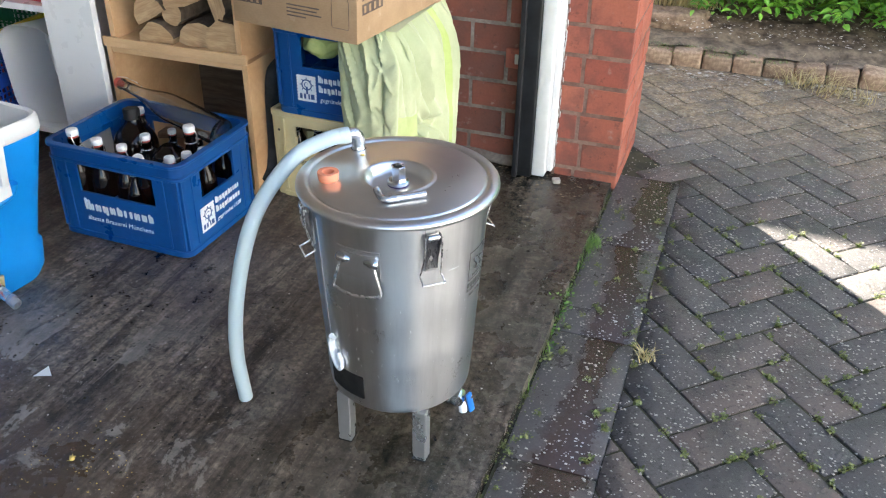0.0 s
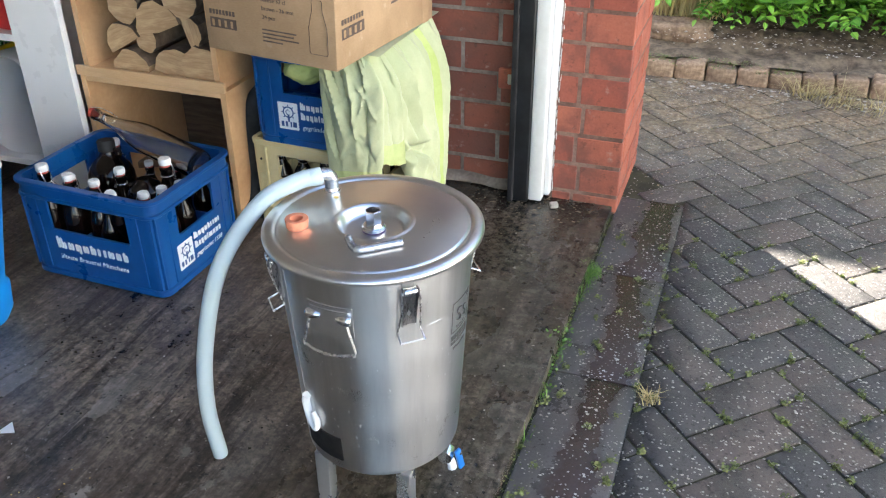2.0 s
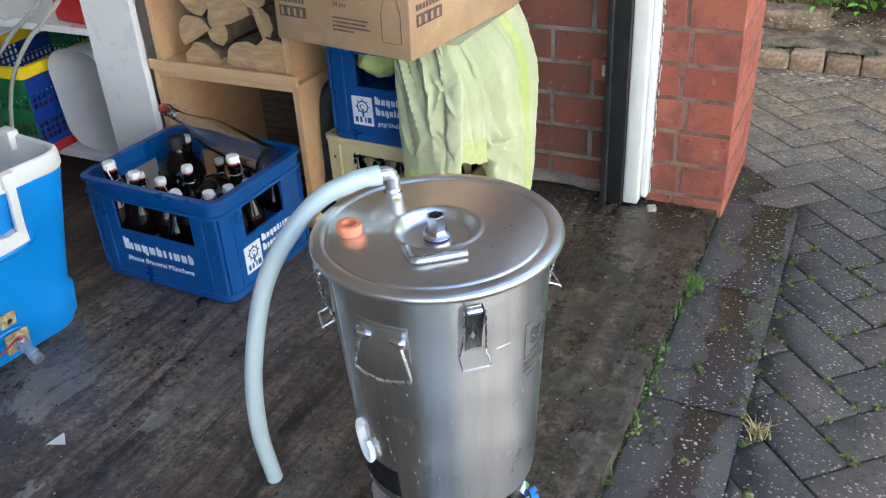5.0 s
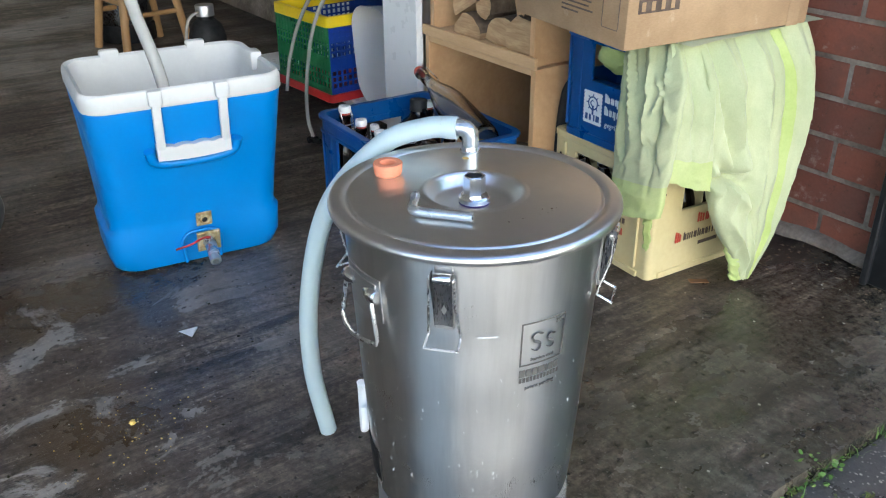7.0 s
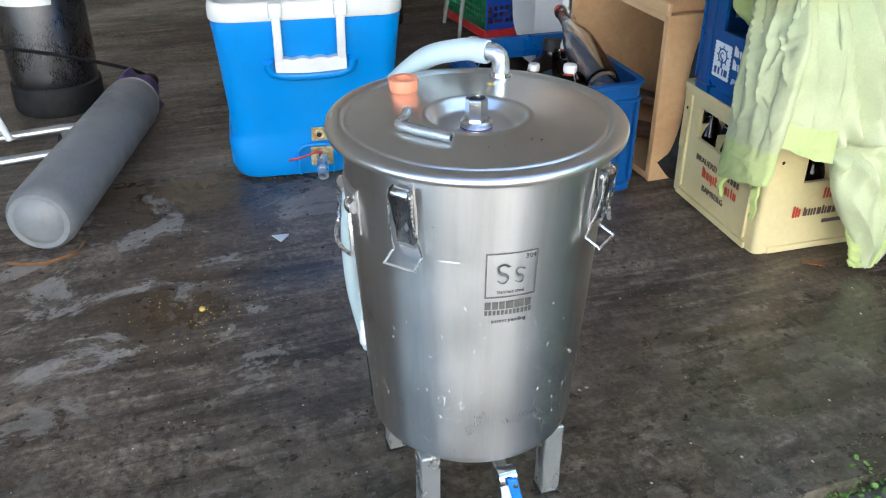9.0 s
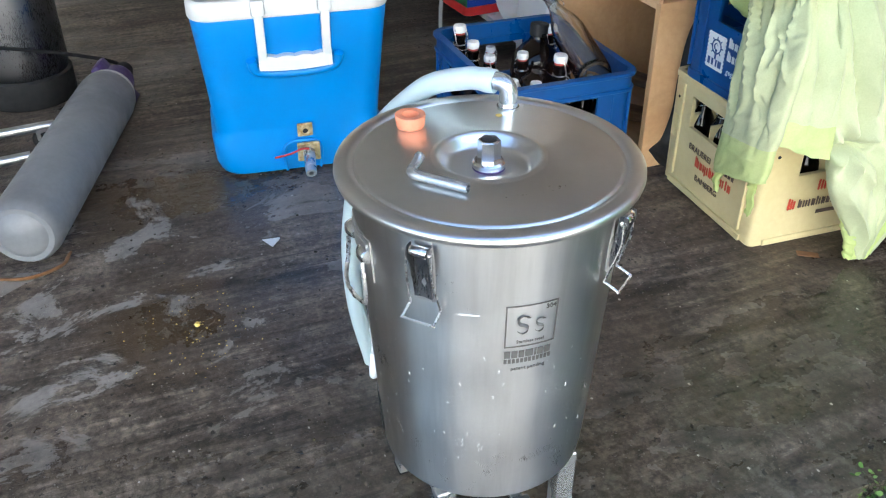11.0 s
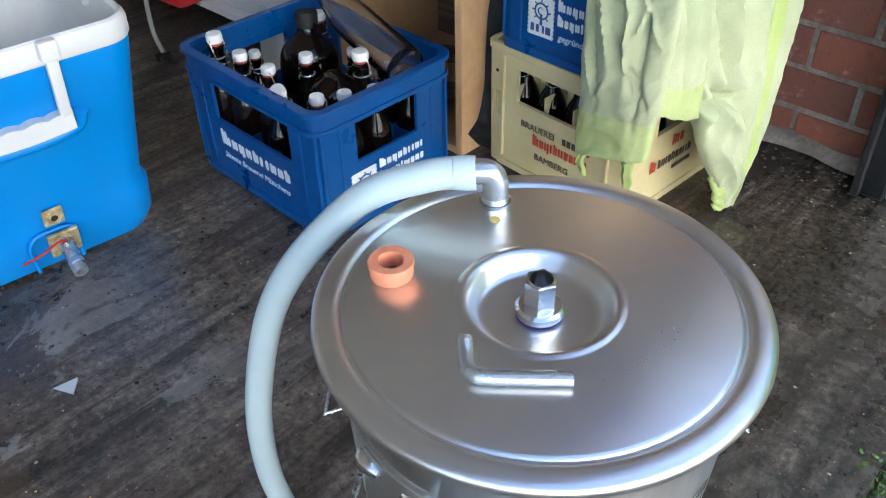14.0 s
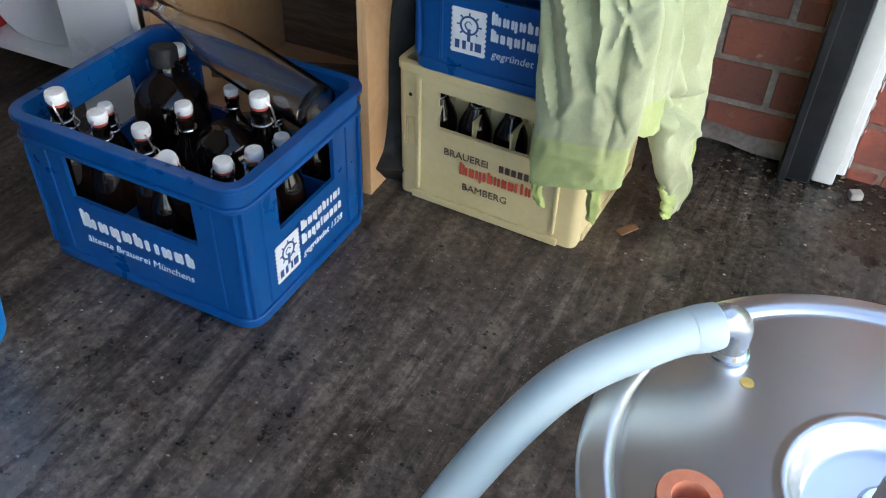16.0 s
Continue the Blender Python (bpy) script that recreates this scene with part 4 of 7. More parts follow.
def blue_crate(name, label, m, group):
    W, D, H = 0.362, 0.292, 0.252
    c = thing(name, label, "beer crate", group, m)
    shell = crate_shell(W - 0.008, D - 0.008, H, M["blue"], 0.006, 0.006, (0.105, 0.066, 0.128, 0.203))
    # corner ribs and panel rims
    for sx in (-1, 1):
        for x in (W / 2 - 0.048, W / 2 - 0.012):
            for sy in (-1, 1):
                part("rib", box(sx * x - 0.002, sy * (D / 2 - 0.009) - 0.006, 0.02, sx * x + 0.002, sy * (D / 2 - 0.009) + 0.006, H - 0.04, 0.001), M["blue"], c)
        for sy in (-1, 1):
            for y in (D / 2 - 0.048, D / 2 - 0.012):
                part("rib", box(sx * (W / 2 - 0.009) - 0.006, sy * y - 0.002, 0.02, sx * (W / 2 - 0.009) + 0.006, sy * y + 0.002, H - 0.04, 0.001), M["blue"], c)
    b = part("body", shell, M["blue"], c)
    part("rim", ring_band(W - 0.006, D - 0.006, 0.026, H - 0.036, H - 0.006, 0.003, 0.009), M["blue"], c)
    part("rim_flange", ring_band(W, D, 0.028, H - 0.0085, H, 0.007, 0.016), M["blue"], c)
    part("rim_lip", ring_band(W, D, 0.026, H - 0.043, H - 0.035, 0.004, 0.010), M["blue"], c)
    part("base_lip", ring_band(W - 0.012, D - 0.012, 0.022, 0.0, 0.016, 0.005, 0.012), M["blue"], c)
    part("bottom", box(-W / 2 + 0.012, -D / 2 + 0.012, 0.006, W / 2 - 0.012, D / 2 - 0.012, 0.014), M["blue"], c)
    # dividers
    for i in range(1, 5):
        x = -W / 2 + W * i / 5
        part("divider", box(x - 0.0015, -D / 2 + 0.012, 0.014, x + 0.0015, D / 2 - 0.012, 0.11), M["blue"], c)
    for j in range(1, 4):
        y = -D / 2 + D * j / 4
        part("divider", box(-W / 2 + 0.012, y - 0.0015, 0.014, W / 2 - 0.012, y + 0.0015, 0.108), M["blue"], c)
    tilt = 0.012
    for s in (-1, 1):
        mf = face_frame((0, -s * (D / 2 - 0.0058), 0), (s, 0, 0), (0, -s * tilt, 1))
        bars, ln = glyph_bars((0.95, 0.62, 0.6, 0.6, 0.55, 0.42, 0.3, 0.62, 0.55, 0.5), 0.0215, 1.6, 0.2, 0.52)
        bars.transform(mf @ pose(-0.100, 0.078, 0, 0, 0, 0) @ Matrix.Scale(0.196 / ln, 4, (1, 0, 0)))
        part("word_mark", bars, M["print_white"], b, "white printed bars of a brand word", smooth=0)
        text_part("älteste Brauerei Münchens", 0.0185, M["print_white"], b, mf @ pose(-0.100, 0.050, 0) @ Matrix.Scale(0.93, 4, (1, 0, 0)), 0.15)
        ms = face_frame((s * (W / 2 - 0.0058), 0, 0), (0, s, 0), (s * tilt, 0, 1))
        emblem(b, ms @ pose(-0.056, 0.073, 0.0003))
        for row, ws in enumerate(((0.9, 0.6, 0.6, 0.6, 0.5, 0.4, 0.3, 0.6, 0.4), (0.8, 0.5, 0.55, 0.6, 0.3, 0.9, 0.55, 0.6, 0.5))):
            bars, ln = glyph_bars(ws, 0.0145, 1.4, 0.2, 0.5)
            bars.transform(ms @ pose(-0.022, 0.092 - 0.025 * row, 0) @ Matrix.Scale(0.102 / ln, 4, (1, 0, 0)))
            part("word_mark", bars, M["print_white"], b, "white printed bars of a brand word", smooth=0)
        text_part("gegründet 1328", 0.0165, M["print_white"], b, ms @ pose(-0.020, 0.043, 0) @ Matrix.Scale(0.95, 4, (1, 0, 0)), 0.2)
    return c


blue_crate("beer_crate", "blue plastic beer crate full of swing-top bottles on the floor", pose(-1.319, 1.602, 0, 0, 0, -1.5) @ Matrix.Diagonal((1.037, 1.035, 0.962, 1)), "stacked and standing beer crates")
blue_crate("beer_crate", "blue plastic beer crate stacked under a cardboard box", pose(-0.944, 2.003, 0.2405, 0, 0, 88.5), "stacked and standing beer crates")


def cream_crate(m):
    W, D, H = 0.318, 0.292, 0.240
    c = thing("beer_crate", "cream plastic beer crate holding dark bottles on the floor", "beer crate", "stacked and standing beer crates", m)
    shell = crate_shell(W, D, H + 0.02, M["cream"], 0.008, 0.008, (0.088, 0.068, 0.140, 0.205), 0.0, 0.014)
    for s in (-1, 1):
        # raised frame round the printed panel
        for x in (-W / 2 + 0.040, W / 2 - 0.040):
            part("rib", box(x - 0.003, s * (D / 2) - 0.004, 0.02, x + 0.003, s * (D / 2) + 0.0022, H - 0.02, 0.0012), M["cream"], c)
        part("foot_bar", box(-W / 2 + 0.03, s * D / 2 - 0.004, 0.0, W / 2 - 0.03, s * D / 2 + 0.0012, 0.013, 0.001), M["cream"], c)
        part("foot_bar", box(s * W / 2 - 0.004, -D / 2 + 0.03, 0.0, s * W / 2 + 0.0012, D / 2 - 0.03, 0.013, 0.001), M["cream"], c)
    b = part("body", shell, M["cream"], c)
    part("rim", ring_band(W, D, 0.014, H - 0.014, H, 0.002, 0.012), M["cream"], c)
    part("bottom", box(-W / 2 + 0.014, -D / 2 + 0.014, 0.004, W / 2 - 0.014, D / 2 - 0.014, 0.012), M["cream"], c)
    for i in range(1, 5):
        x = -W / 2 + W * i / 5
        part("divider", box(x - 0.0015, -D / 2 + 0.012, 0.014, x + 0.0015, D / 2 - 0.012, 0.165), M["cream"], c)
    for j in range(1, 4):
        y = -D / 2 + D * j / 4
        part("divider", box(-W / 2 + 0.012, y - 0.0015, 0.014, W / 2 - 0.012, y + 0.0015, 0.163), M["cream"], c)
    # vents and a drain hole beside the opening
    bm = bmesh.new()
    for k in range(5):
        box(-W / 2 + 0.014 + 0.004 * k, -D / 2 - 0.0012, 0.10, -W / 2 + 0.0155 + 0.004 * k, -D / 2 + 0.002, 0.148, bm=bm)
    part("rib", bm, M["cream"], b)
    part("hole", lathe([(0, 0), (0.0032, 0), (0.0032, 0.001), (0, 0.001)], 14, m=face_frame((-W / 2 + 0.024, -D / 2 + 0.001, 0.187), (1, 0, 0), (0, 0, 1))), M["black"], b)
    part("hole", lathe([(0, 0), (0.0032, 0), (0.0032, 0.001), (0, 0.001)], 14, m=face_frame((W / 2 - 0.001, -D / 2 + 0.026, 0.187), (0, 1, 0), (0, 0, 1))), M["black"], b)
    mf = face_frame((0, -D / 2 + 0.0004, 0), (1, 0, 0), (0, -0.012, 1))
    text_part("BRAUEREI", 0.0178, M["print_dark"], b, mf @ pose(-0.074, 0.100, 0))
    bars = bmesh.new()
    for k in range(6):
        box(0.022 + 0.0105 * k, 0.100, 0, 0.0295 + 0.0105 * k, 0.1125, 0.0005, bm=bars)
    bars.transform(mf)
    part("name_bars", bars, M["print_dark"], b, "dark printed bars of a brewery name", smooth=0)
    bars, ln = glyph_bars((0.8, 0.5, 0.6, 0.3, 0.5, 0.6, 0.5, 0.5, 0.4, 0.3, 0.55), 0.018, 1.35, 0.15, 0.45)
    bars.transform(mf @ pose(-0.045, 0.072, 0) @ Matrix.Scale(0.125 / ln, 4, (1, 0, 0)))
    part("word_mark", bars, M["print_red"], b, "red printed bars of a brand word", smooth=0)
    text_part("BAMBERG", 0.0180, M["print_dark"], b, mf @ pose(-0.040, 0.044, 0))
    ms = face_frame((W / 2 - 0.0004, 0, 0), (0, 1, 0), (0.012, 0, 1))
    bars, ln = glyph_bars((0.8,), 0.020, 1.3, 0.2, 0.4)
    bars.transform(ms @ pose(-0.078, 0.070, 0))
    b2, ln2 = glyph_bars((0.9, 0.5), 0.02, 1.2, 0.2, 0.4)
    b2.transform(ms @ pose(-0.020, 0.104, 0))
    merge(bars, b2)
    part("word_mark", bars, M["print_red"], b, "red printed bars", smooth=0)
    bars, ln = glyph_bars((0.5, 0.6, 0.3, 0.5, 0.6, 0.5, 0.5, 0.4, 0.3, 0.55), 0.0165, 1.2, 0.16, 0.42)
    bars.transform(ms @ pose(-0.055, 0.071, 0) @ Matrix.Scale(0.10 / ln, 4, (1, 0, 0)))
    part("word_mark", bars, M["print_dark"], b, "dark printed bars of a brand word", smooth=0)
    bm = box(-0.01, 0.052, 0, 0.045, 0.060, 0.0005, m=ms)
    part("name_bars", bm, M["print_dark"], b, smooth=0)
    return c


cream_crate(pose(-0.953, 1.970, 0, 0, 0, -3.5))


# ---- bottles ----
def swing_bottle(m, label, open_top=True):
    b = thing("swing_top_bottle", label, "bottle", "bottles in the blue crate", m)
    part("glass", lathe([(0.0, 0.003), (0.028, 0.0), (0.0345, 0.004), (0.035, 0.012), (0.035, 0.148), (0.033, 0.164), (0.0255, 0.184), (0.0175, 0.199), (0.0145, 0.210), (0.0132, 0.232), (0.0155, 0.236), (0.0155, 0.243), (0.012, 0.246), (0, 0.246)], 28), M["amber"], b)
    part("gasket", lathe([(0, 0.2455), (0.0125, 0.2455), (0.0133, 0.2485), (0.0125, 0.2510), (0, 0.2510)], 20), M["rubber_red"], b)
    part("stopper", lathe([(0, 0.2508), (0.0142, 0.2508), (0.0154, 0.254), (0.0154, 0.263), (0.0138, 0.2672), (0, 0.2684)], 24), M["ceramic"], b, "white ceramic stopper")
    bm = bmesh.new()
    for s in (-1, 1):
        tube(smooth_path([(0, s * 0.0145, 0.259), (0.004, s * 0.0185, 0.250), (0.009, s * 0.0180, 0.228), (0.010, s * 0.0160, 0.215)], 3), 0.0016, 6, bm=bm)
    tube([(0, -0.0145, 0.259), (0, 0.0145, 0.259)], 0.0016, 6, bm=bm)
    tube(smooth_path([(0.010, -0.016, 0.215), (0.0205, -0.008, 0.212), (0.0205, 0.008, 0.212), (0.010, 0.016, 0.215)], 3), 0.0016, 6, bm=bm)
    tube([(0.0155 * math.cos(q), 0.0155 * math.sin(q), 0.222) for q in [2 * math.pi * k / 14 for k in range(14)]], 0.0014, 6, bm=bm, closed=True)
    part("wire_bail", bm, M["wire"], b)
    return b


first = None
spots = [(-1.459, 1.500, 0.93, 20), (-1.398, 1.506, 0.93, 200), (-1.338, 1.518, 0.885, 60), (-1.196, 1.504, 0.885, 150), (-1.180, 1.548, 0.865, 250),
         (-1.323, 1.588, 0.89, 190), (-1.217, 1.620, 1.0, 80), (-1.424, 1.704, 0.93, 30), (-1.181, 1.612, 0.80, 120)]
spots += [(x, y, 0.76, 70 * k) for k, (x, y) in enumerate(((-1.458, 1.575), (-1.300, 1.500), (-1.186, 1.700), (-1.330, 1.700), (-1.255, 1.703)))]
for k, (x, y, dz, a) in enumerate(spots):
    mm = pose(x, y, 0.0145, 0, 0, a) @ Matrix.Scale(dz, 4)
    if first is None:
        first = swing_bottle(mm, "dark brown swing-top bottle with a white ceramic stopper, in the crate")
    else:
        copy_thing(first, mm)
tip = copy_thing(first, pose(-1.292, 1.566, 0.024, 0, 24, -72) @ Matrix.Scale(0.92, 4))
tip["label"] = "dark brown swing-top bottle leaning against the crate wall"
for sx, sy in ((-0.105, -0.10), (-0.045, -0.10), (0.015, -0.10), (0.11, -0.09), (0.11, -0.02), (0.11, 0.05)):
    c2 = copy_thing(first, pose(-0.958 + sx, 1.972 + sy, 0.0125, 0, 0, 900 * sx) @ Matrix.Scale(0.84, 4))
    c2["label"] = "dark brown bottle standing in the cream crate"
    c2["group"] = "bottles in the cream crate"

growler = thing("growler", "large dark brown glass growler with a black cap", "bottle", m=pose(-1.416, 1.660, 0.036, -6, -4, 0))
part("glass", lathe([(0, 0), (0.048, 0.0), (0.055, 0.006), (0.056, 0.02), (0.056, 0.120), (0.054, 0.138), (0.047, 0.155), (0.035, 0.168), (0.023, 0.177), (0.0185, 0.186), (0.018, 0.20), (0, 0.20)], 36), M["amber"], growler)
part("cap", lathe([(0, 0.218), (0.019, 0.218), (0.021, 0.215), (0.021, 0.192), (0.0195, 0.190), (0, 0.19)], 28), M["black"], growler, "black screw cap")
part("ring_handle", tube([(0.026 + 0.013 * math.cos(q), 0.0, 0.186 + 0.010 * math.sin(q)) for q in [2 * math.pi * k / 14 for k in range(14)]], 0.004, 8, closed=True), M["amber"], growler)
growler2 = thing("growler", "second dark brown glass growler lying low in the crate", "bottle", m=pose(-1.268, 1.600, 0.052, 0, 0, 15))
part("glass", lathe([(0, 0), (0.040, 0.0), (0.046, 0.006), (0.047, 0.02), (0.047, 0.115), (0.044, 0.132), (0.034, 0.146), (0.020, 0.155), (0.016, 0.160), (0, 0.162)], 36), M["amber"], growler2)

# clear bottle lying across the crate
ca, cb = Vector((-1.505, 1.728, 0.300)), Vector((-1.150, 1.665, 0.232))
clear = thing("clear_bottle", "clear glass swing-top bottle lying across the crate", "bottle", m=look(tuple(cb), tuple(ca)))
part("glass", lathe([(0.0, -0.012), (0.028, -0.002), (0.034, -0.004), (0.036, -0.012), (0.036, -0.17), (0.033, -0.20), (0.022, -0.245), (0.0145, -0.28), (0.0125, -0.33), (0.0150, -0.335), (0.0150, -0.343), (0.0105, -0.345),
                      (0.0100, -0.33), (0.0115, -0.28), (0.0185, -0.245), (0.030, -0.20), (0.0332, -0.17), (0.0332, -0.014), (0.0, -0.018)], 32), M["clear"], clear)
part("stopper", lathe([(0, -0.346), (0.0125, -0.346), (0.0135, -0.349), (0.013, -0.356), (0, -0.359)], 20), M["rubber_red"], clear, "red and white stopper")
bm = bmesh.new()
for s in (-1, 1):
    tube(smooth_path([(0, s * 0.014, -0.354), (0.008, s * 0.018, -0.335), (0.012, s * 0.016, -0.30)], 3), 0.0011, 6, bm=bm)
tube(smooth_path([(0.012, -0.016, -0.30), (0.025, 0, -0.296), (0.012, 0.016, -0.30)], 3), 0.0011, 6, bm=bm)
part("wire_bail", bm, M["wire"], clear)


# ---- cooler ----
cool = thing("cool_box", "bright blue plastic cool box with a white rim, standing open", "cool box", m=pose(-1.500, 1.128, 0, 0, 0, -7))


def cool_ring(z, w, d, cx, r):
    return [(x + cx, y, z) for x, y in rrect(d, w, r, 7, (-0.06, 0.06), (-0.09, 0, 0.09))]


lv = [cool_ring(0.0, 0.330, 0.190, -0.030, 0.05), cool_ring(0.004, 0.346, 0.205, -0.030, 0.055), cool_ring(0.03, 0.362, 0.222, -0.028, 0.05), cool_ring(0.090, 0.366, 0.232, -0.025, 0.048),
      cool_ring(0.102, 0.347, 0.231, -0.024, 0.045), cool_ring(0.115, 0.346, 0.232, -0.023, 0.042), cool_ring(0.20, 0.354, 0.258, -0.014, 0.042), cool_ring(0.30, 0.366, 0.290, -0.004, 0.042), cool_ring(0.362, 0.375, 0.308, 0.003, 0.042), cool_ring(0.376, 0.374, 0.307, 0.004, 0.042)]
body = part("body", loft(lv, cap0=True), M["cooler"], cool)
lv = [cool_ring(0.370, 0.368, 0.302, 0.004, 0.042), cool_ring(0.370, 0.378, 0.312, 0.004, 0.045), cool_ring(0.374, 0.382, 0.316, 0.004, 0.046), cool_ring(0.395, 0.382, 0.316, 0.004, 0.046), cool_ring(0.403, 0.377, 0.312, 0.004, 0.045), cool_ring(0.406, 0.370, 0.304, 0.004, 0.042), cool_ring(0.402, 0.356, 0.290, 0.004, 0.038),
      cool_ring(0.33, 0.340, 0.268, 0.0, 0.035), cool_ring(0.10, 0.306, 0.196, -0.020, 0.032), cool_ring(0.06, 0.290, 0.176, -0.022, 0.03)]
part("liner", loft(lv, cap1=True), M["cooler_white"], cool, "white moulded rim and inner liner")
# pad moulding under the grip and arch round the tap
part("moulding", tube(smooth_path([(0.147, -0.085, 0.285), (0.140, -0.078, 0.262), (0.137, -0.05, 0.252), (0.136, 0.0, 0.250), (0.137, 0.05, 0.252), (0.140, 0.078, 0.262), (0.147, 0.085, 0.285)], 5), 0.010, 12), M["cooler"], body)
part("moulding", tube(smooth_path([(0.088, -0.036, 0.01), (0.093, -0.040, 0.055), (0.095, -0.028, 0.076), (0.096, 0.0, 0.080), (0.095, 0.028, 0.076), (0.093, 0.040, 0.055), (0.088, 0.036, 0.01)], 5), 0.0035, 12), M["cooler"], body)
grip = new("grip")
grip.parent = cool
tagged(grip, "white hinged carrying grip")
for s in (-1, 1):
    part("grip_arm", box(0.162, s * 0.062 - 0.0085, 0.285, 0.174, s * 0.062 + 0.0085, 0.398, 0.003, 2, m=Matrix.Translation((0.165, 0, 0.40)) @ pose(0, 0, 0, 0, 8, 0) @ Matrix.Translation((-0.165, 0, -0.40))), M["cooler_white"], grip)
wave = [(-0.0705 + 0.141 * k / 28, 0.289 + (0.009 if k in (0, 28) else 0.0035 * abs(math.sin(math.pi * k / 7)))) for k in range(29)]
outline = wave + [(0.0705 - 0.141 * k / 8, 0.266 - 0.004 * math.sin(math.pi * k / 8)) for k in range(9)]
part("grip_bar", loft([[(0.139, y, z) for y, z in outline], [(0.158, y, z) for y, z in outline]], cap0=True, cap1=True), M["cooler_white"], grip, smooth=25)
for s in (-1, 1):
    part("grip_pivot", box(0.156, s * 0.062 - 0.013, 0.376, 0.173, s * 0.062 + 0.013, 0.406, 0.004, 2), M["cooler_white"], cool)
part("latch_post", box(-0.02, 0.164, 0.376, 0.02, 0.189, 0.416, 0.006, 2), M["cooler_white"], cool, "white lid hinge post on the rim")
for s in (0.09, -0.09):
    part("hinge", box(-0.160, s - 0.02, 0.386, -0.140, s + 0.02, 0.416, 0.005, 2), M["cooler_white"], cool)
slope = pose(0, 0, 0, 0, 12, 0)
up_plate = part("plate", box(-0.002, -0.016, -0.016, 0.003, 0.016, 0.016, 0.001, m=pose(0.1010, 0.008, 0.107) @ slope), M["brass"], cool, "corroded brass plate with a hole")
part("bulkhead", lathe([(0.006, 0.0), (0.010, 0.0), (0.010, 0.008), (0.006, 0.008), (0.0055, 0.0)], 20, m=pose(0.102, 0.008, 0.107, 0, 90, 0)), M["brass"], up_plate)
part("hole", lathe([(0, 0.004), (0.006, 0.004), (0.006, 0.005), (0, 0.005)], 16, m=pose(0.102, 0.008, 0.107, 0, 90, 0)), M["black"], up_plate)
ctap = part("tap", tube([(0.085, 0.012, 0.056), (0.125, 0.010, 0.054), (0.152, 0.008, 0.046), (0.170, 0.007, 0.038)], lambda u: 0.0128 - 0.0035 * abs(math.sin(9 * u)), 16, inner=0.6), M["zinc"], cool, "steel ball tap with a red lever")
part("tap_plate", box(-0.002, -0.024, -0.023, 0.005, 0.024, 0.023, 0.001, m=pose(0.100, 0.012, 0.056) @ slope), M["brass"], ctap)
part("tap_nut", hexnut(0.013, 0.0, 0.012, 0.006), M["zinc"], ctap, m=pose(0.108, 0.012, 0.056, 0, 90, 0))
part("stem", tube([(0.122, 0.010, 0.054), (0.124, 0.008, 0.073)], 0.006, 12), M["zinc"], ctap)
part("lever", tube(smooth_path([(0.124, 0.010, 0.073), (0.127, -0.005, 0.075), (0.130, -0.03, 0.068), (0.130, -0.062, 0.063)], 4), 0.0045, 10, flat=0.45), M["red"], ctap, "red coated lever")
part("collar", lathe([(0.006, 0), (0.0115, 0), (0.012, 0.004), (0.0115, 0.008), (0.006, 0.008)], 20, m=pose(0.150, 0.008, 0.048, 0, 108, 0)), M["steel_dull"], ctap)

# hose into the cool box
solid("clear_hose", tube(smooth_path([(-1.475, 1.12, 0.10), (-1.495, 1.112, 0.36), (-1.56, 1.098, 0.50), (-1.645, 1.085, 0.655), (-1.78, 1.07, 0.78), (-1.98, 1.17, 0.68), (-2.08, 1.30, 0.49), (-2.09, 1.38, 0.447), (-2.10, 1.47, 0.455), (-2.15, 1.60, 0.53), (-2.25, 1.78, 0.72)], 6), 0.0125, 14, inner=0.75), M["pvc"], "cloudy clear plastic hose hanging into the cool box", "hose")

# ---- shelves ----
wood = thing("wooden_shelf", "two stacked birch-effect open shelf boxes holding firewood", "shelf", m=pose(0, 0, 0))


def carcass(x0, x1, y0, y1, z0, z1, t=0.016):
    a = part("side_panel", box(x0, y0, z0, x0 + t, y1, z1, 0.0008), M["birch"], wood)
    b = part("side_panel", box(x1 - t, y0, z0, x1, y1, z1, 0.0008), M["birch"], wood)
    part("shelf_board", box(x0 + t, y0 + 0.001, z0, x1 - t, y1, z0 + t, 0.0008), M["birch_edge"], wood)
    part("shelf_board", box(x0 + t, y0 + 0.001, z1 - t, x1 - t, y1, z1, 0.0008), M["birch_edge"], wood)
    part("back_panel", box(x0 + t, y1 - 0.008, z0 + t, x1 - t, y1, z1 - t), M["oldwood"], wood, "dark unpainted back board")


carcass(-1.570, -1.150, 1.797, 2.17, 0.0, 0.364)
carcass(-1.556, -1.164, 1.803, 2.17, 0.3655, 0.780)
part("front_strip", box(-1.574, 1.7905, 0.364, -1.147, 1.80, 0.389, 0.0015), M["birch_edge"], wood)


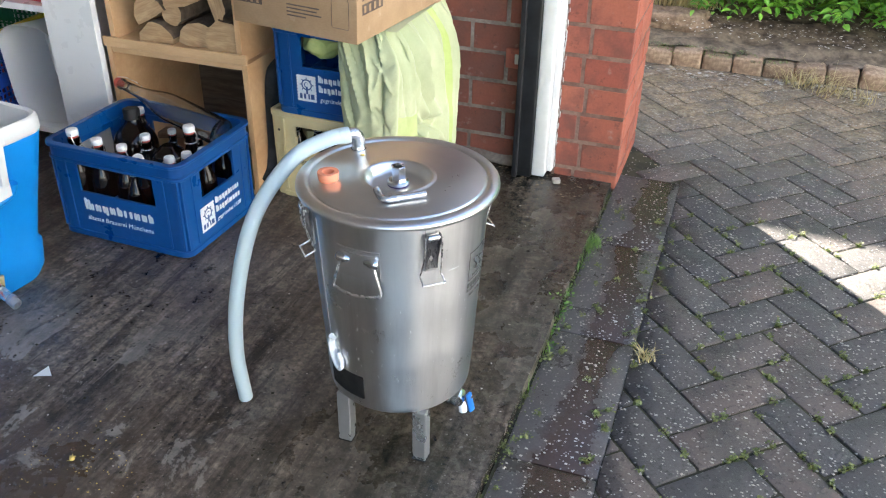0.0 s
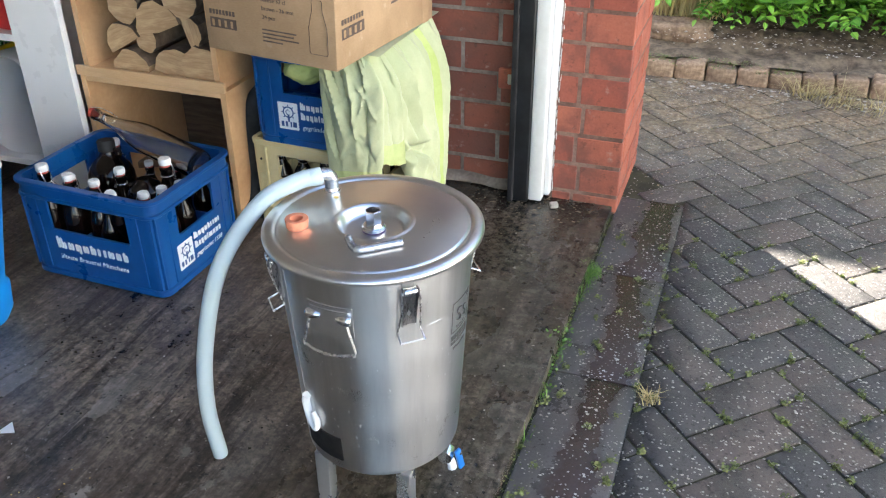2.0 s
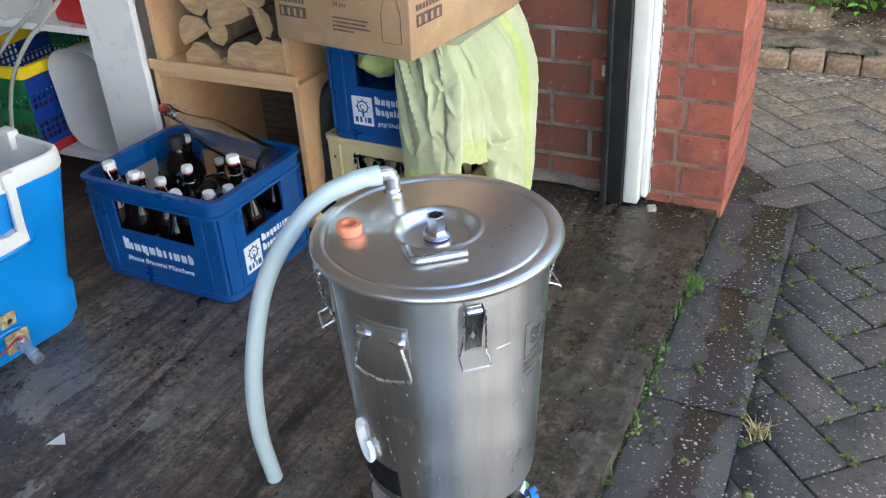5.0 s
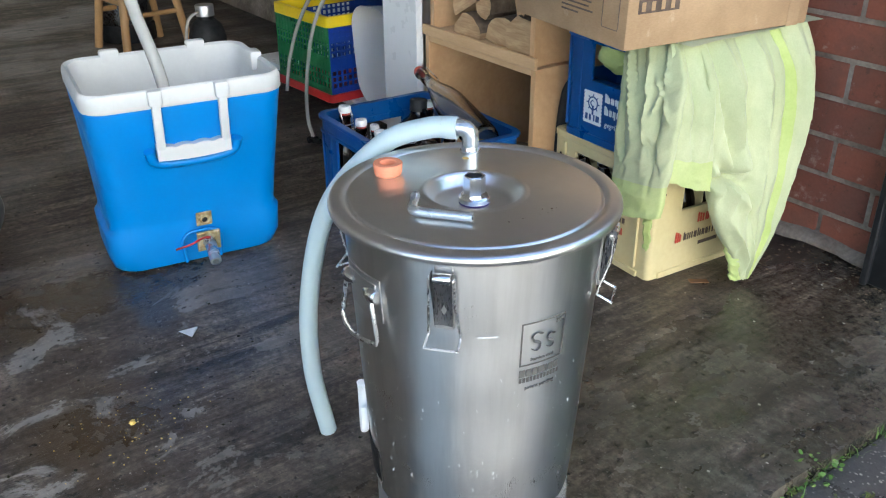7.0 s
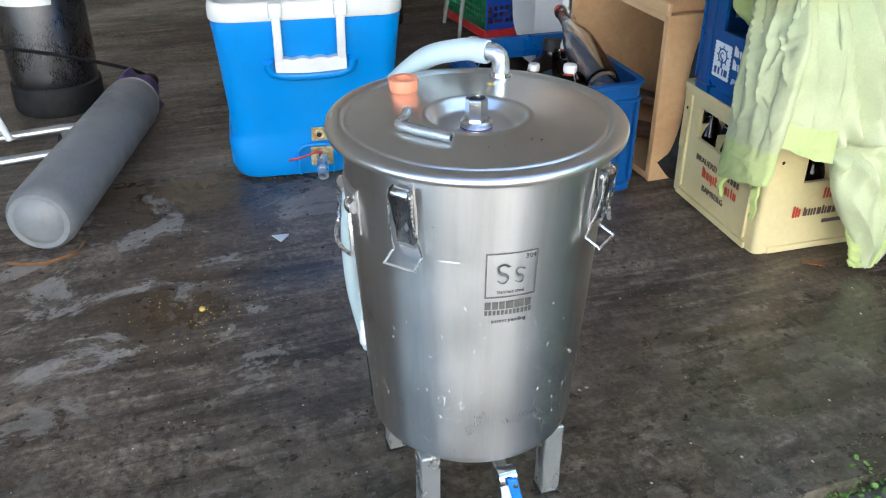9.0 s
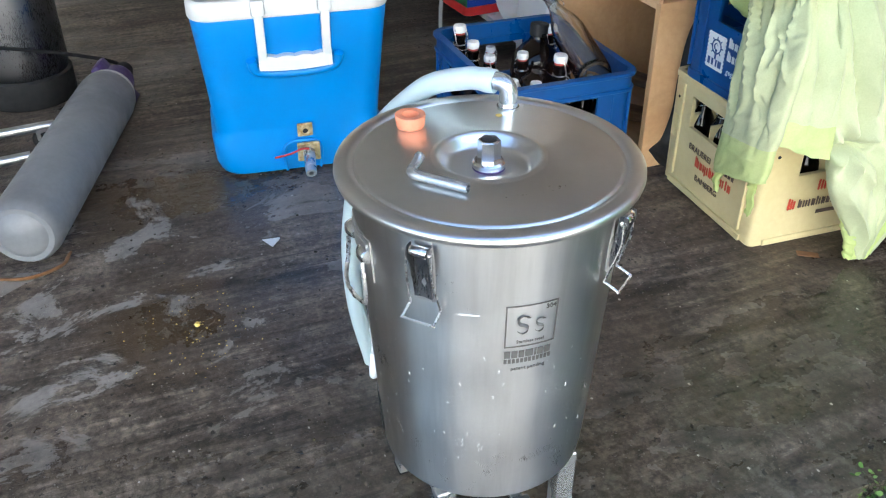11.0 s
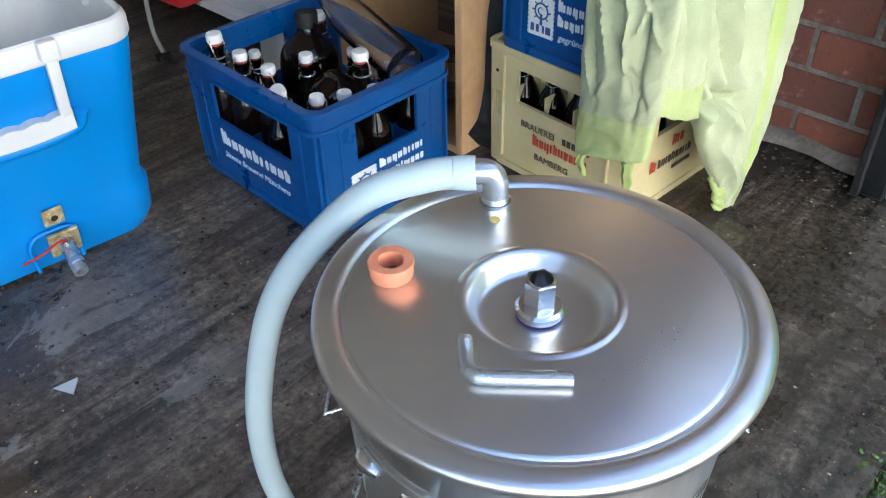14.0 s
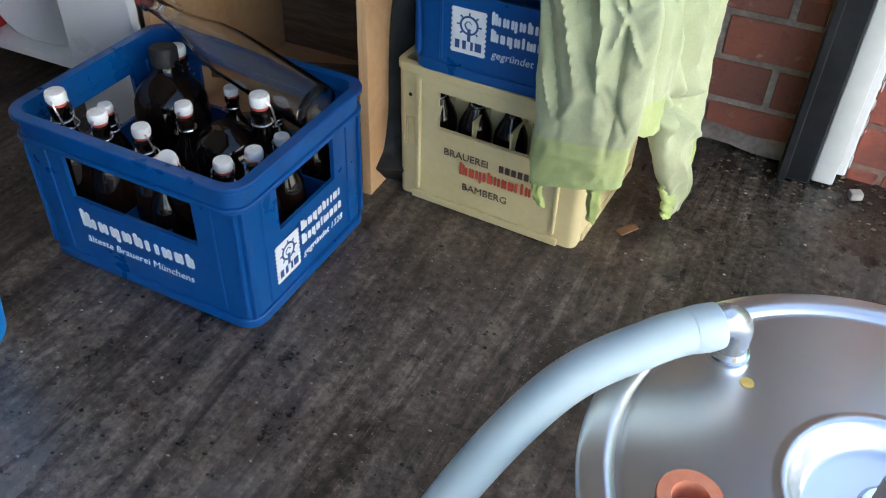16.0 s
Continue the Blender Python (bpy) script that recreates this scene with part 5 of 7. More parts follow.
def split_log(m, r, ln, half=True, seed=0, label="split birch log with bark, end grain showing"):
    rg = random.Random(seed)
    t = thing("log", label, "log", "firewood on the shelf", m)
    n = 12
    prof = []
    span = math.pi * (1.05 if half else 2.0)
    k = n if half else n * 2
    for i in range(k + (1 if half else 0)):
        a = span * i / k
        rr = r * (1 + rg.uniform(-0.07, 0.07))
        prof.append((rr * math.cos(a), rr * math.sin(a) - (r * 0.35 if half else 0)))
    if half:
        prof.append((rg.uniform(-0.2, 0.2) * r, -r * 0.35 - r * rg.uniform(0.05, 0.35)))
    lvl = [[(x * (1 - 0.03 * q), y0, z * (1 + 0.04 * q)) for x, z in prof] for q, y0 in ((0, 0.0), (0.3, ln * 0.33), (-0.4, ln * 0.66), (0.2, ln))]
    own = loft(lvl, cap0=True, cap1=True)
    own.faces.ensure_lookup_table()
    for f in own.faces:
        cz = f.calc_center_median()
        f.material_index = 0 if (len(f.verts) > 4 or (half and f.normal.z < -0.2)) else 1
    part("wood", own, [M["logwood"], M["bark"]], t)
    return t


zl = 0.3825
for k, (x, z, r, hf, ry, sd) in enumerate(((-1.425, 0.018, 0.052, True, 0, 1), (-1.300, 0.024, 0.058, True, 12, 2), (-1.215, 0.030, 0.052, False, 0, 3), (-1.440, 0.082, 0.050, True, -24, 4), (-1.375, 0.077, 0.030, False, 0, 5),
                                           (-1.325, 0.140, 0.062, True, -12, 6), (-1.235, 0.112, 0.040, True, 78, 7), (-1.425, 0.155, 0.042, False, 0, 8), (-1.250, 0.190, 0.045, False, 0, 9), (-1.37, 0.215, 0.045, True, 20, 10), (-1.475, 0.21, 0.04, False, 0, 11))):
    split_log(pose(x, 1.818 + 0.01 * math.sin(k * 2.1), zl + z, 0, ry, 3 * math.sin(k)), r, 0.28, hf, sd)
for k, (x, y, a) in enumerate(((-1.40, 1.86, 35), (-1.30, 1.90, 28), (-1.42, 1.98, 15))):
    w = solid("old_plank", box(-0.17, -0.022, 0, 0.17, 0.022, 0.02, 0.002), M["oldwood"], "old brown plank lying in the lower shelf box", "plank", group="planks in the shelf", m=pose(x, y, 0.0162 + 0.022 * k, 0, -4, a))

# white cabinet
wc = thing("white_cabinet", "white laminated open cabinet with shelves", "cabinet", m=pose(0, 0, 0))
part("front_stile", box(-1.735, 1.776, 0.0, -1.579, 1.796, 0.95, 0.001), M["white_board"], wc)
part("side_panel", box(-2.62, 2.00, 0.0, -2.60, 2.18, 0.95, 0.001), M["white_board"], wc)
part("shelf_board", box(-2.60, 1.784, 0.082, -1.735, 2.18, 0.100, 0.001), M["white_board"], wc)
part("shelf_board", box(-2.60, 1.784, 0.432, -1.735, 2.18, 0.450, 0.001), M["white_board"], wc)
part("side_panel", box(-1.735, 1.797, 0.0, -1.717, 2.18, 0.95, 0.001), M["white_board"], wc)
part("back_panel", box(-2.60, 2.172, 0.10, -1.735, 2.18, 0.95), M["white_board"], wc)

red = thing("red_tool_case", "red plastic tool case on the white cabinet shelf", "tool case", m=pose(-1.815, 1.86, 0.4505, 0, 0, -6))
part("body", box(-0.062, -0.05, 0, 0.062, 0.05, 0.11, 0.010, 3), M["red"], red)
part("lid", box(-0.064, -0.052, 0.085, 0.064, 0.052, 0.118, 0.008, 2), M["red"], red)
part("catch", box(-0.015, -0.058, 0.070, 0.015, -0.050, 0.098, 0.003), M["black"], red)

# milky tub leaning on its side
tub = bmesh.new()
lv = []
for q in range(9):
    u = q / 8
    ww, hh = 0.19 - 0.04 * u, 0.285 - 0.05 * u
    lv.append([(x, 0.16 * u - 0.01 * math.sin(math.pi * u), z) for x, z in rrect(ww, hh, 0.07, 6)])
own = loft(lv, cap1=True)
bmesh.ops.solidify(own, geom=own.faces[:], thickness=0.0016)
tubt = solid("plastic_tub", own, M["milky"], "milky translucent plastic tub tipped on its side on the shelf", "tub", m=pose(-1.832, 1.800, 0.2445, 4, 0, 4))

# folding crates
def fold_crate(m, label, wall_long, wall_short, rim, base):
    W, D, H = 0.30, 0.40, 0.245
    c = thing("folding_crate", label, "crate", m=m)
    def panel(w, name, mat, mm):
        own = bmesh.new()
        cols, rows = max(11, int(w / 0.017)), 11
        cw, ch = w / cols, (H - 0.05) / rows
        for i in range(cols + 1):
            box(-w / 2 + i * cw - 0.0028, 0, 0.02, -w / 2 + i * cw + 0.0028, 0.005, H - 0.02, bm=own)
        for j in range(rows + 1):
            t_ = 0.030 if j in (0, 5) else 0.012 if j == rows else 0.005
            box(-w / 2, 0.0004, 0.022 + j * ch - t_ / 2, w / 2, 0.0046, 0.022 + j * ch + t_ / 2, bm=own)
        box(-w / 2, 0.001, H - 0.075, -w * 0.18, 0.0042, H - 0.02, bm=own)
        box(w * 0.18, 0.001, H - 0.075, w / 2, 0.0042, H - 0.02, bm=own)
        own.transform(mm)
        part(name, own, mat, c, smooth=0)
    panel(W - 0.01, "wall_panel", wall_long, pose(0, -D / 2, 0))
    panel(W - 0.01, "wall_panel", wall_long, pose(0, D / 2 - 0.005, 0))
    panel(D - 0.01, "end_panel", wall_short, pose(W / 2, 0, 0, 0, 0, 90))
    panel(D - 0.01, "end_panel", wall_short, pose(-W / 2 + 0.005, 0, 0, 0, 0, 90))
    part("rim", ring_band(W, D, 0.012, H - 0.030, H, 0.004, 0.014), rim, c)
    part("base", merge(ring_band(W, D, 0.012, 0.0, 0.024, 0.006, 0.016), box(-W / 2 + 0.006, -D / 2 + 0.006, 0.002, W / 2 - 0.006, D / 2 - 0.006, 0.010)), base, c)
    return c


fold_crate(pose(-2.115, 1.915, 0.101, 0, 0, 4), "green and blue folding crate with a yellow rim and red base", M["green"], M["fold_blue"], M["yellow"], M["red"])

# thin clear tubes and clamp
solid("thin_tube", tube(smooth_path([(-1.62, 1.70, 0.70), (-1.74, 1.665, 0.545), (-1.865, 1.66, 0.456), (-1.985, 1.66, 0.345), (-2.06, 1.655, 0.225), (-2.09, 1.65, 0.12)], 6), 0.0055, 10, inner=0.7), M["pvc"], "thin clear plastic tube hanging in front of the crate", "tube", group="thin clear tubes")
tt = thing("thin_tube", "thin clear plastic tube ending in a black clamp on the floor", "tube", "thin clear tubes", pose(0, 0, 0))
part("pipe", tube(smooth_path([(-1.55, 1.70, 0.72), (-1.675, 1.662, 0.55), (-1.81, 1.66, 0.447), (-1.915, 1.66, 0.325), (-1.975, 1.66, 0.165), (-1.985, 1.66, 0.06), (-1.955, 1.658, 0.014)], 6), 0.0055, 10, inner=0.7), M["pvc"], tt)
part("clamp", merge(box(-0.03, -0.008, 0, 0.02, 0.008, 0.014, 0.003), tube([(-0.01, -0.018, 0.008), (-0.01, 0.018, 0.008)], 0.006, 10)), M["black"], tt, m=pose(-1.935, 1.655, 0.0, 0, 0, 20))

# jug beside the folding crate
jug = thing("plastic_jug", "dark plastic jug with a grey cap", "jug", m=pose(-2.56, 1.60, 0))
part("body", lathe([(0, 0), (0.055, 0), (0.06, 0.008), (0.06, 0.20), (0.05, 0.235), (0.028, 0.255), (0.026, 0.27), (0, 0.27)], 28), M["black"], jug)
part("cap", lathe([(0, 0.30), (0.028, 0.30), (0.03, 0.297), (0.03, 0.266), (0, 0.266)], 24), M["steel_dull"], jug)
part("tube", tube(smooth_path([(0.02, -0.03, 0.285), (0.03, -0.07, 0.26), (0.04, -0.09, 0.18), (0.06, -0.11, 0.1)], 5), 0.005, 8), M["pvc"], jug)

# stool with a keg behind it
st = thing("wooden_stool", "round wooden stool with turned legs", "stool", m=pose(-3.36, 1.62, 0))
part("seat", lathe([(0, 0.435), (0.155, 0.435), (0.165, 0.442), (0.165, 0.458), (0.155, 0.465), (0, 0.465)], 40), M["stool"], st)
for k in range(4):
    a = radians(45 + 90 * k + 8)
    lg = part("leg", tube([(0.19 * math.cos(a), 0.19 * math.sin(a), 0), (0.11 * math.cos(a), 0.11 * math.sin(a), 0.437)], lambda u: 0.016 + 0.004 * math.sin(math.pi * u), 14), M["stool"], st)
for k in range(4):
    a, b_ = radians(53 + 90 * k), radians(143 + 90 * k)
    z, q = (0.15, 0.163) if k % 2 else (0.20, 0.154)
    part("rung", tube([(q * math.cos(a), q * math.sin(a), z), (q * math.cos(b_), q * math.sin(b_), z)], 0.010, 12), M["stool"], st)


def keg(m, label):
    k = thing("steel_keg", label, "keg", "steel kegs on the floor", m)
    part("base_ring", lathe([(0.085, 0.0), (0.108, 0.0), (0.112, 0.01), (0.112, 0.07), (0.106, 0.075), (0.085, 0.06)], 40), M["black"], k, "black rubber base ring")
    part("body", lathe([(0.0, 0.045), (0.08, 0.05), (0.104, 0.075), (0.108, 0.10), (0.108, 0.50), (0.100, 0.535), (0.07, 0.555), (0, 0.56)], 48), M["keg"], k)
    part("top_ring", lathe([(0.100, 0.53), (0.110, 0.53), (0.112, 0.60), (0.104, 0.615), (0.098, 0.60)], 40), M["black"], k)
    part("paper_label", loft([[(0.1088 * math.cos(a), 0.1088 * math.sin(a), z) for a in [radians(-70 + 9 * i) for i in range(11)]] + [(0.1075 * math.cos(a), 0.1075 * math.sin(a), z) for a in [radians(20 - 9 * i) for i in range(11)]] for z in (0.285, 0.372)], cap0=True, cap1=True), M["label"], k, "torn white paper label")
    return k


kg = keg(pose(-2.085, 0.565, 0), "dark steel keg with a black base and torn paper label")
copy_thing(kg, pose(-3.55, 1.62, 0, 0, 0, 60))

# gas cylinder lying down
cy0, cy1 = Vector((-1.245, 0.562, 0.066)), Vector((-1.955, 0.785, 0.066))
cyl = thing("gas_cylinder", "grey painted gas cylinder lying on the concrete floor", "gas cylinder", m=look(tuple(cy0), tuple(cy1)))
part("body", lathe([(0, 0.012), (0.03, 0.010), (0.046, -0.002), (0.056, -0.002), (0.063, -0.012), (0.066, -0.03), (0.066, -0.60), (0.062, -0.63), (0.045, -0.665), (0.022, -0.685), (0.019, -0.70), (0, -0.70)], 56), M["grey_cyl"], cyl)
part("neck_label", lathe([(0.0635, -0.626), (0.058, -0.647), (0.0575, -0.646), (0.063, -0.625)], 40), M["label"], cyl, "white paper band on the shoulder")
gd = part("valve_guard", lathe([(0.032, -0.672), (0.036, -0.675), (0.040, -0.72), (0.037, -0.73), (0.034, -0.72), (0.030, -0.68)], 28), M["purple"], cyl, "purple plastic valve guard")
for s in (-1, 1):
    part("guard_fin", box(-0.012, s * 0.045 - 0.018, -0.735, 0.012, s * 0.045 + 0.018, -0.668, 0.006, 2, m=pose(0, 0, 0, 0, 0, 35)), M["purple"], gd)
part("valve", tube([(0, 0, -0.70), (0, 0, -0.745)], 0.013, 16), M["brass"], cyl)
part("valve_knob", lathe([(0, -0.755), (0.022, -0.755), (0.024, -0.775), (0.020, -0.795), (0, -0.797)], 14), M["black"], cyl, "black ribbed valve knob")

strip_ = solid("brown_strap", tube(smooth_path([(-1.215, 0.50, 0.008), (-1.195, 0.56, 0.008), (-1.215, 0.615, 0.008), (-1.25, 0.63, 0.008)], 5), 0.009, 8, flat=0.35), M["leather"], "brown leather strap under the cylinder", "strap")
solid("black_cable", tube(smooth_path([(-1.55, 0.30, 0.36), (-1.72, 0.48, 0.27), (-1.86, 0.64, 0.185), (-1.98, 0.77, 0.10), (-2.03, 0.80, 0.05), (-2.10, 0.78, 0.01)], 8), 0.0045, 8), M["black"], "thin black cable slung over the cylinder", "cable")
dolly = thing("keg_trolley", "grey tubular steel trolley on castors", "trolley", m=pose(-1.70, 0.50, 0, 0, 0, 8))
part("frame_bar", tube([(-0.05, -0.30, 0.055), (-0.03, 0.13, 0.055)], 0.011, 12), M["steel_dull"], dolly)
part("frame_bar", tube([(0.10, -0.30, 0.055), (0.11, 0.06, 0.055)], 0.011, 12), M["steel_dull"], dolly)
part("upright", tube([(0.0, -0.02, 0.06), (-0.10, -0.18, 0.60)], 0.008, 10), M["cooler_white"], dolly)
for x, y in ((0.105, 0.075), (-0.03, 0.10), (0.1, -0.28), (-0.05, -0.28)):
    w = part("castor", lathe([(0, -0.011), (0.020, -0.011), (0.024, -0.006), (0.024, 0.006), (0.020, 0.011), (0, 0.011)], 22, m=pose(x, y, 0.024, 90, 0, 60)), M["black"], dolly, "black castor wheel")
    part("fork", box(x - 0.010, y - 0.013, 0.024, x + 0.010, y + 0.013, 0.054, 0.003), M["steel_dull"], w)

# black boot-like hose between shelf and crates
hb = tube(smooth_path([(-1.115, 1.93, 0.335), (-1.138, 1.90, 0.29), (-1.146, 1.89, 0.20), (-1.146, 1.888, 0.12), (-1.143, 1.87, 0.05), (-1.130, 1.84, 0.022)], 6), lambda u: 0.031 + 0.012 * u, 16, flat=0.6)
solid("black_boot", hb, M["black"], "black rubber boot squeezed between shelf and crates", "boot", m=pose(0.0, 0, 0))

# ---- cardboard box ----
bx = thing("cardboard_box", "worn brown cardboard box with printed sides, on the stacked crates", "box", m=pose(-0.788, 1.673, 0.4955, 0, 1.5, -6))
BW, BD, BH = 0.328, 0.440, 0.26
b = part("body", box(-BW, 0, 0, 0, BD, BH, 0.004, 2), M["card"], bx)
part("hand_slot", lathe([(0, 0), (1, 0), (1, 0.002), (0, 0.002)], 24, m=face_frame((-0.168, 0.0006, 0.205), (1, 0, 0), (0, 0, 1)) @ Matrix.Diagonal((0.034, 0.014, 0.5, 1))), M["black"], b, "dark hand slot")
part("flap", box(-BW + 0.002, 0.002, BH - 0.001, -0.002, BD / 2 - 0.002, BH + 0.003, 0.001), M["card"], b)
part("flap", box(-BW + 0.002, BD / 2 + 0.002, BH - 0.001, -0.002, BD - 0.002, BH + 0.003, 0.001), M["card"], b)
mf = face_frame((-BW, -0.0004, 0), (1, 0, 0), (0, 0, 1))
for k, s in enumerate(("Steinie 33 cl", "brown - 26 mm", "24 pcs")):
    text_part(s, 0.0125, M["print_dark"], b, mf @ pose(0.150, 0.122 - 0.018 * k, 0))
fine = bmesh.new()
for k in range(4):
    box(0.148, 0.062 - 0.008 * k, 0, 0.148 + (0.085, 0.078, 0.09, 0.05)[k], 0.065 - 0.008 * k, 0.0004, bm=fine)
fine.transform(mf)
part("print_bars", fine, M["print_dark"], b, smooth=0)


def brand_panel(mm, w):
    o = bmesh.new()
    for k in range(8):
        box(k * w / 8, 0.034, 0, k * w / 8 + w / 11, 0.046, 0.0005, bm=o)
    box(0, 0, 0, w, 0.026, 0.0005, bm=o)
    o.transform(mm)
    pp = part("brand_panel", o, M["print_dark"], b, "dark printed brand panel", smooth=0)
    o = bmesh.new()
    for k in range(4):
        box(w * (0.08 + 0.235 * k), 0.004, 0.0004, w * (0.17 + 0.235 * k), 0.021, 0.0009, bm=o)
    o.transform(mm)
    part("brand_figure", o, M["card"], pp, smooth=0)


brand_panel(mf @ pose(0.014, 0.050, 0) @ Matrix.Scale(0.85, 4, (0, 1, 0)), 0.068)
ms = face_frame((0.0004, 0, 0), (0, 1, 0), (0, 0, 1))
brand_panel(ms @ pose(0.022, 0.060, 0) @ Matrix.Scale(0.9, 4, (0, 1, 0)), 0.090)
ol = bmesh.new()
bottle = [(0, 0), (0.026, 0), (0.029, 0.004), (0.029, 0.055), (0.022, 0.075), (0.017, 0.088), (0.016, 0.110), (0.010, 0.112), (0.008, 0.112)]
for sgn in (1, -1):
    tube([(0.286 + sgn * x * 0.75, 0.030 + y, 0) for x, y in bottle], 0.0011, 6, bm=ol, flat=0.4)
ol.transform(mf)
part("bottle_outline", ol, M["print_dark"], b, "printed outline of a bottle", smooth=0)
fr = bmesh.new()
for k in range(6):
    box(0.23, 0.150 - 0.013 * k, 0, 0.23 + (0.09, 0.08, 0.085, 0.05, 0.07, 0.03)[k], 0.155 - 0.013 * k, 0.0004, bm=fr)
fr.transform(ms)
part("print_bars", fr, M["print_dark"], b, smooth=0)
tp = box(0.0, 0.0, 0, 0.030, BH, 0.0006)
tp.transform(ms @ pose(0.385, 0, 0))
part("tape", tp, M["card"], b, "strip of pale tape", smooth=0)


# ---- draped shirt ----
def spline(keys, v):
    """A smooth value between evenly spaced keys, 0 <= v <= 1."""
    k = v * (len(keys) - 1)
    i = min(int(k), len(keys) - 2)
    u = k - i
    a, b, c, d = keys[max(i - 1, 0)], keys[i], keys[i + 1], keys[min(i + 2, len(keys) - 1)]
    return 0.5 * (2 * b + (c - a) * u + (2 * a - 5 * b + 4 * c - d) * u * u + (3 * b - a - 3 * c + d) * u ** 3)


def crease(u, v, folds):
    """Relief of long folds: each runs from (u0, v0) to (u1, v1) with a width and a height."""
    out = 0.0
    for u0, v0, u1, v1, wd, ht in folds:
        du, dv = u1 - u0, v1 - v0
        k = max(0.0, min(1.0, ((u - u0) * du + (v - v0) * dv) / (du * du + dv * dv)))
        d = math.hypot(u - u0 - k * du, (v - v0 - k * dv) * 0.8)
        fade = math.sin(math.pi * min(1, 0.12 + 0.88 * k)) ** 0.6 if k < 1 else 0.0
        out += 1.55 * ht * fade * (0.45 * math.exp(-(d / wd) ** 2) + 0.75 * math.exp(-2.0 * d / wd))
    return out


def hang(rows, folds, seed, nu=40, nv=80, crumple=0.0035, hem=0.0, edge=None, closed=True, pinch=None):
    """Hanging cloth. rows: (left, right, half thickness) from top to bottom; closed: a flattened sleeve, else one sheet."""
    ls, rs_, ts = [Vector(r[0]) for r in rows], [Vector(r[1]) for r in rows], [r[2] for r in rows]
    own = bmesh.new()
    grid_ = []
    n = 2 * nu if closed else nu + 1
    for j in range(nv + 1):
        v = j / nv
        a, b, t = spline(ls, v), spline(rs_, v), max(spline(ts, v), 0.0015)
        o = (b - a).cross(Vector((0, 0, 1))).normalized()
        ring = []
        for i in range(n):
            if closed:
                th = math.pi * i / nu
                u = 0.5 - 0.5 * math.cos(th)
                bow = math.copysign(abs(math.sin(th)) ** 0.7, math.sin(th))
            else:
                u, bow = i / nu, math.sin(math.pi * i / nu) ** 0.7
            p = a.lerp(b, u) + o * (t * bow)
            w = crease(u, v, folds)
            q = Vector((u * (b - a).length * 9, v * 3.6, seed))
            w += crumple * (1.6 * noise.noise(q * 1.1) + 0.5 * noise.noise(q * 4.3) + 0.25 * noise.noise(q * 9.0))
            for sc, g in ((1.6, 1.3), (3.1, 1.1), (5.5, 0.6)):
                k = noise.noise(Vector((q.x * sc + q.y * 0.8 * sc, q.y * sc * 0.45 - q.x * 0.3 * sc, seed + sc)))
                w += crumple * g * (0.5 - min(1.0, 2.6 * abs(k)))
            if pinch:
                du, dv = (u - pinch[0]) * 0.2, (v - pinch[1]) * 0.5
                d, ang = math.hypot(du, dv), math.atan2(dv, du)
                w += -0.024 * math.exp(-(d / 0.016) ** 2) + 0.010 * math.cos(7 * ang + 6 * d) * math.exp(-((d - 0.030) / 0.026) ** 2)
            edgew = 1.0 if closed else 0.4 + 0.6 * math.sin(math.pi * u)
            side = (b - a).normalized() * (0.004 * noise.noise((v * 5, seed, 1.0 + (u > 0.5))) * abs(2 * u - 1))
            ring.append(own.verts.new(p + o * w * edgew + side + Vector((0, 0, 0.006 * v * noise.noise((u * 4, seed, 7))))))
        grid_.append(ring)
    m_ = n if closed else n - 1
    for j in range(nv):
        for i in range(m_):
            k = (i + 1) % n
            f = own.faces.new((grid_[j][i], grid_[j + 1][i], grid_[j + 1][k], grid_[j][k]))
            u = (i + 0.5) / nu if not closed else 0.5 - 0.5 * math.cos(math.pi * (i + 0.5) / nu)
            if (hem and (j + 0.5) / nv > 1 - hem) or (edge and u < edge):
                f.material_index = 1
    if hem:
        k = int(nv * (1 - hem))
        for v_ in grid_[k]:
            v_.co += Vector((-0.0012, 0.0008, 0))
    bmesh.ops.recalc_face_normals(own, faces=own.faces[:])
    bmesh.ops.solidify(own, geom=own.faces[:], thickness=0.0014)
    return own


shirt = thing("green_shirt", "pale green crumpled shirt draped over the stacked crates", "shirt", m=pose(0.005, 0.007, 0))
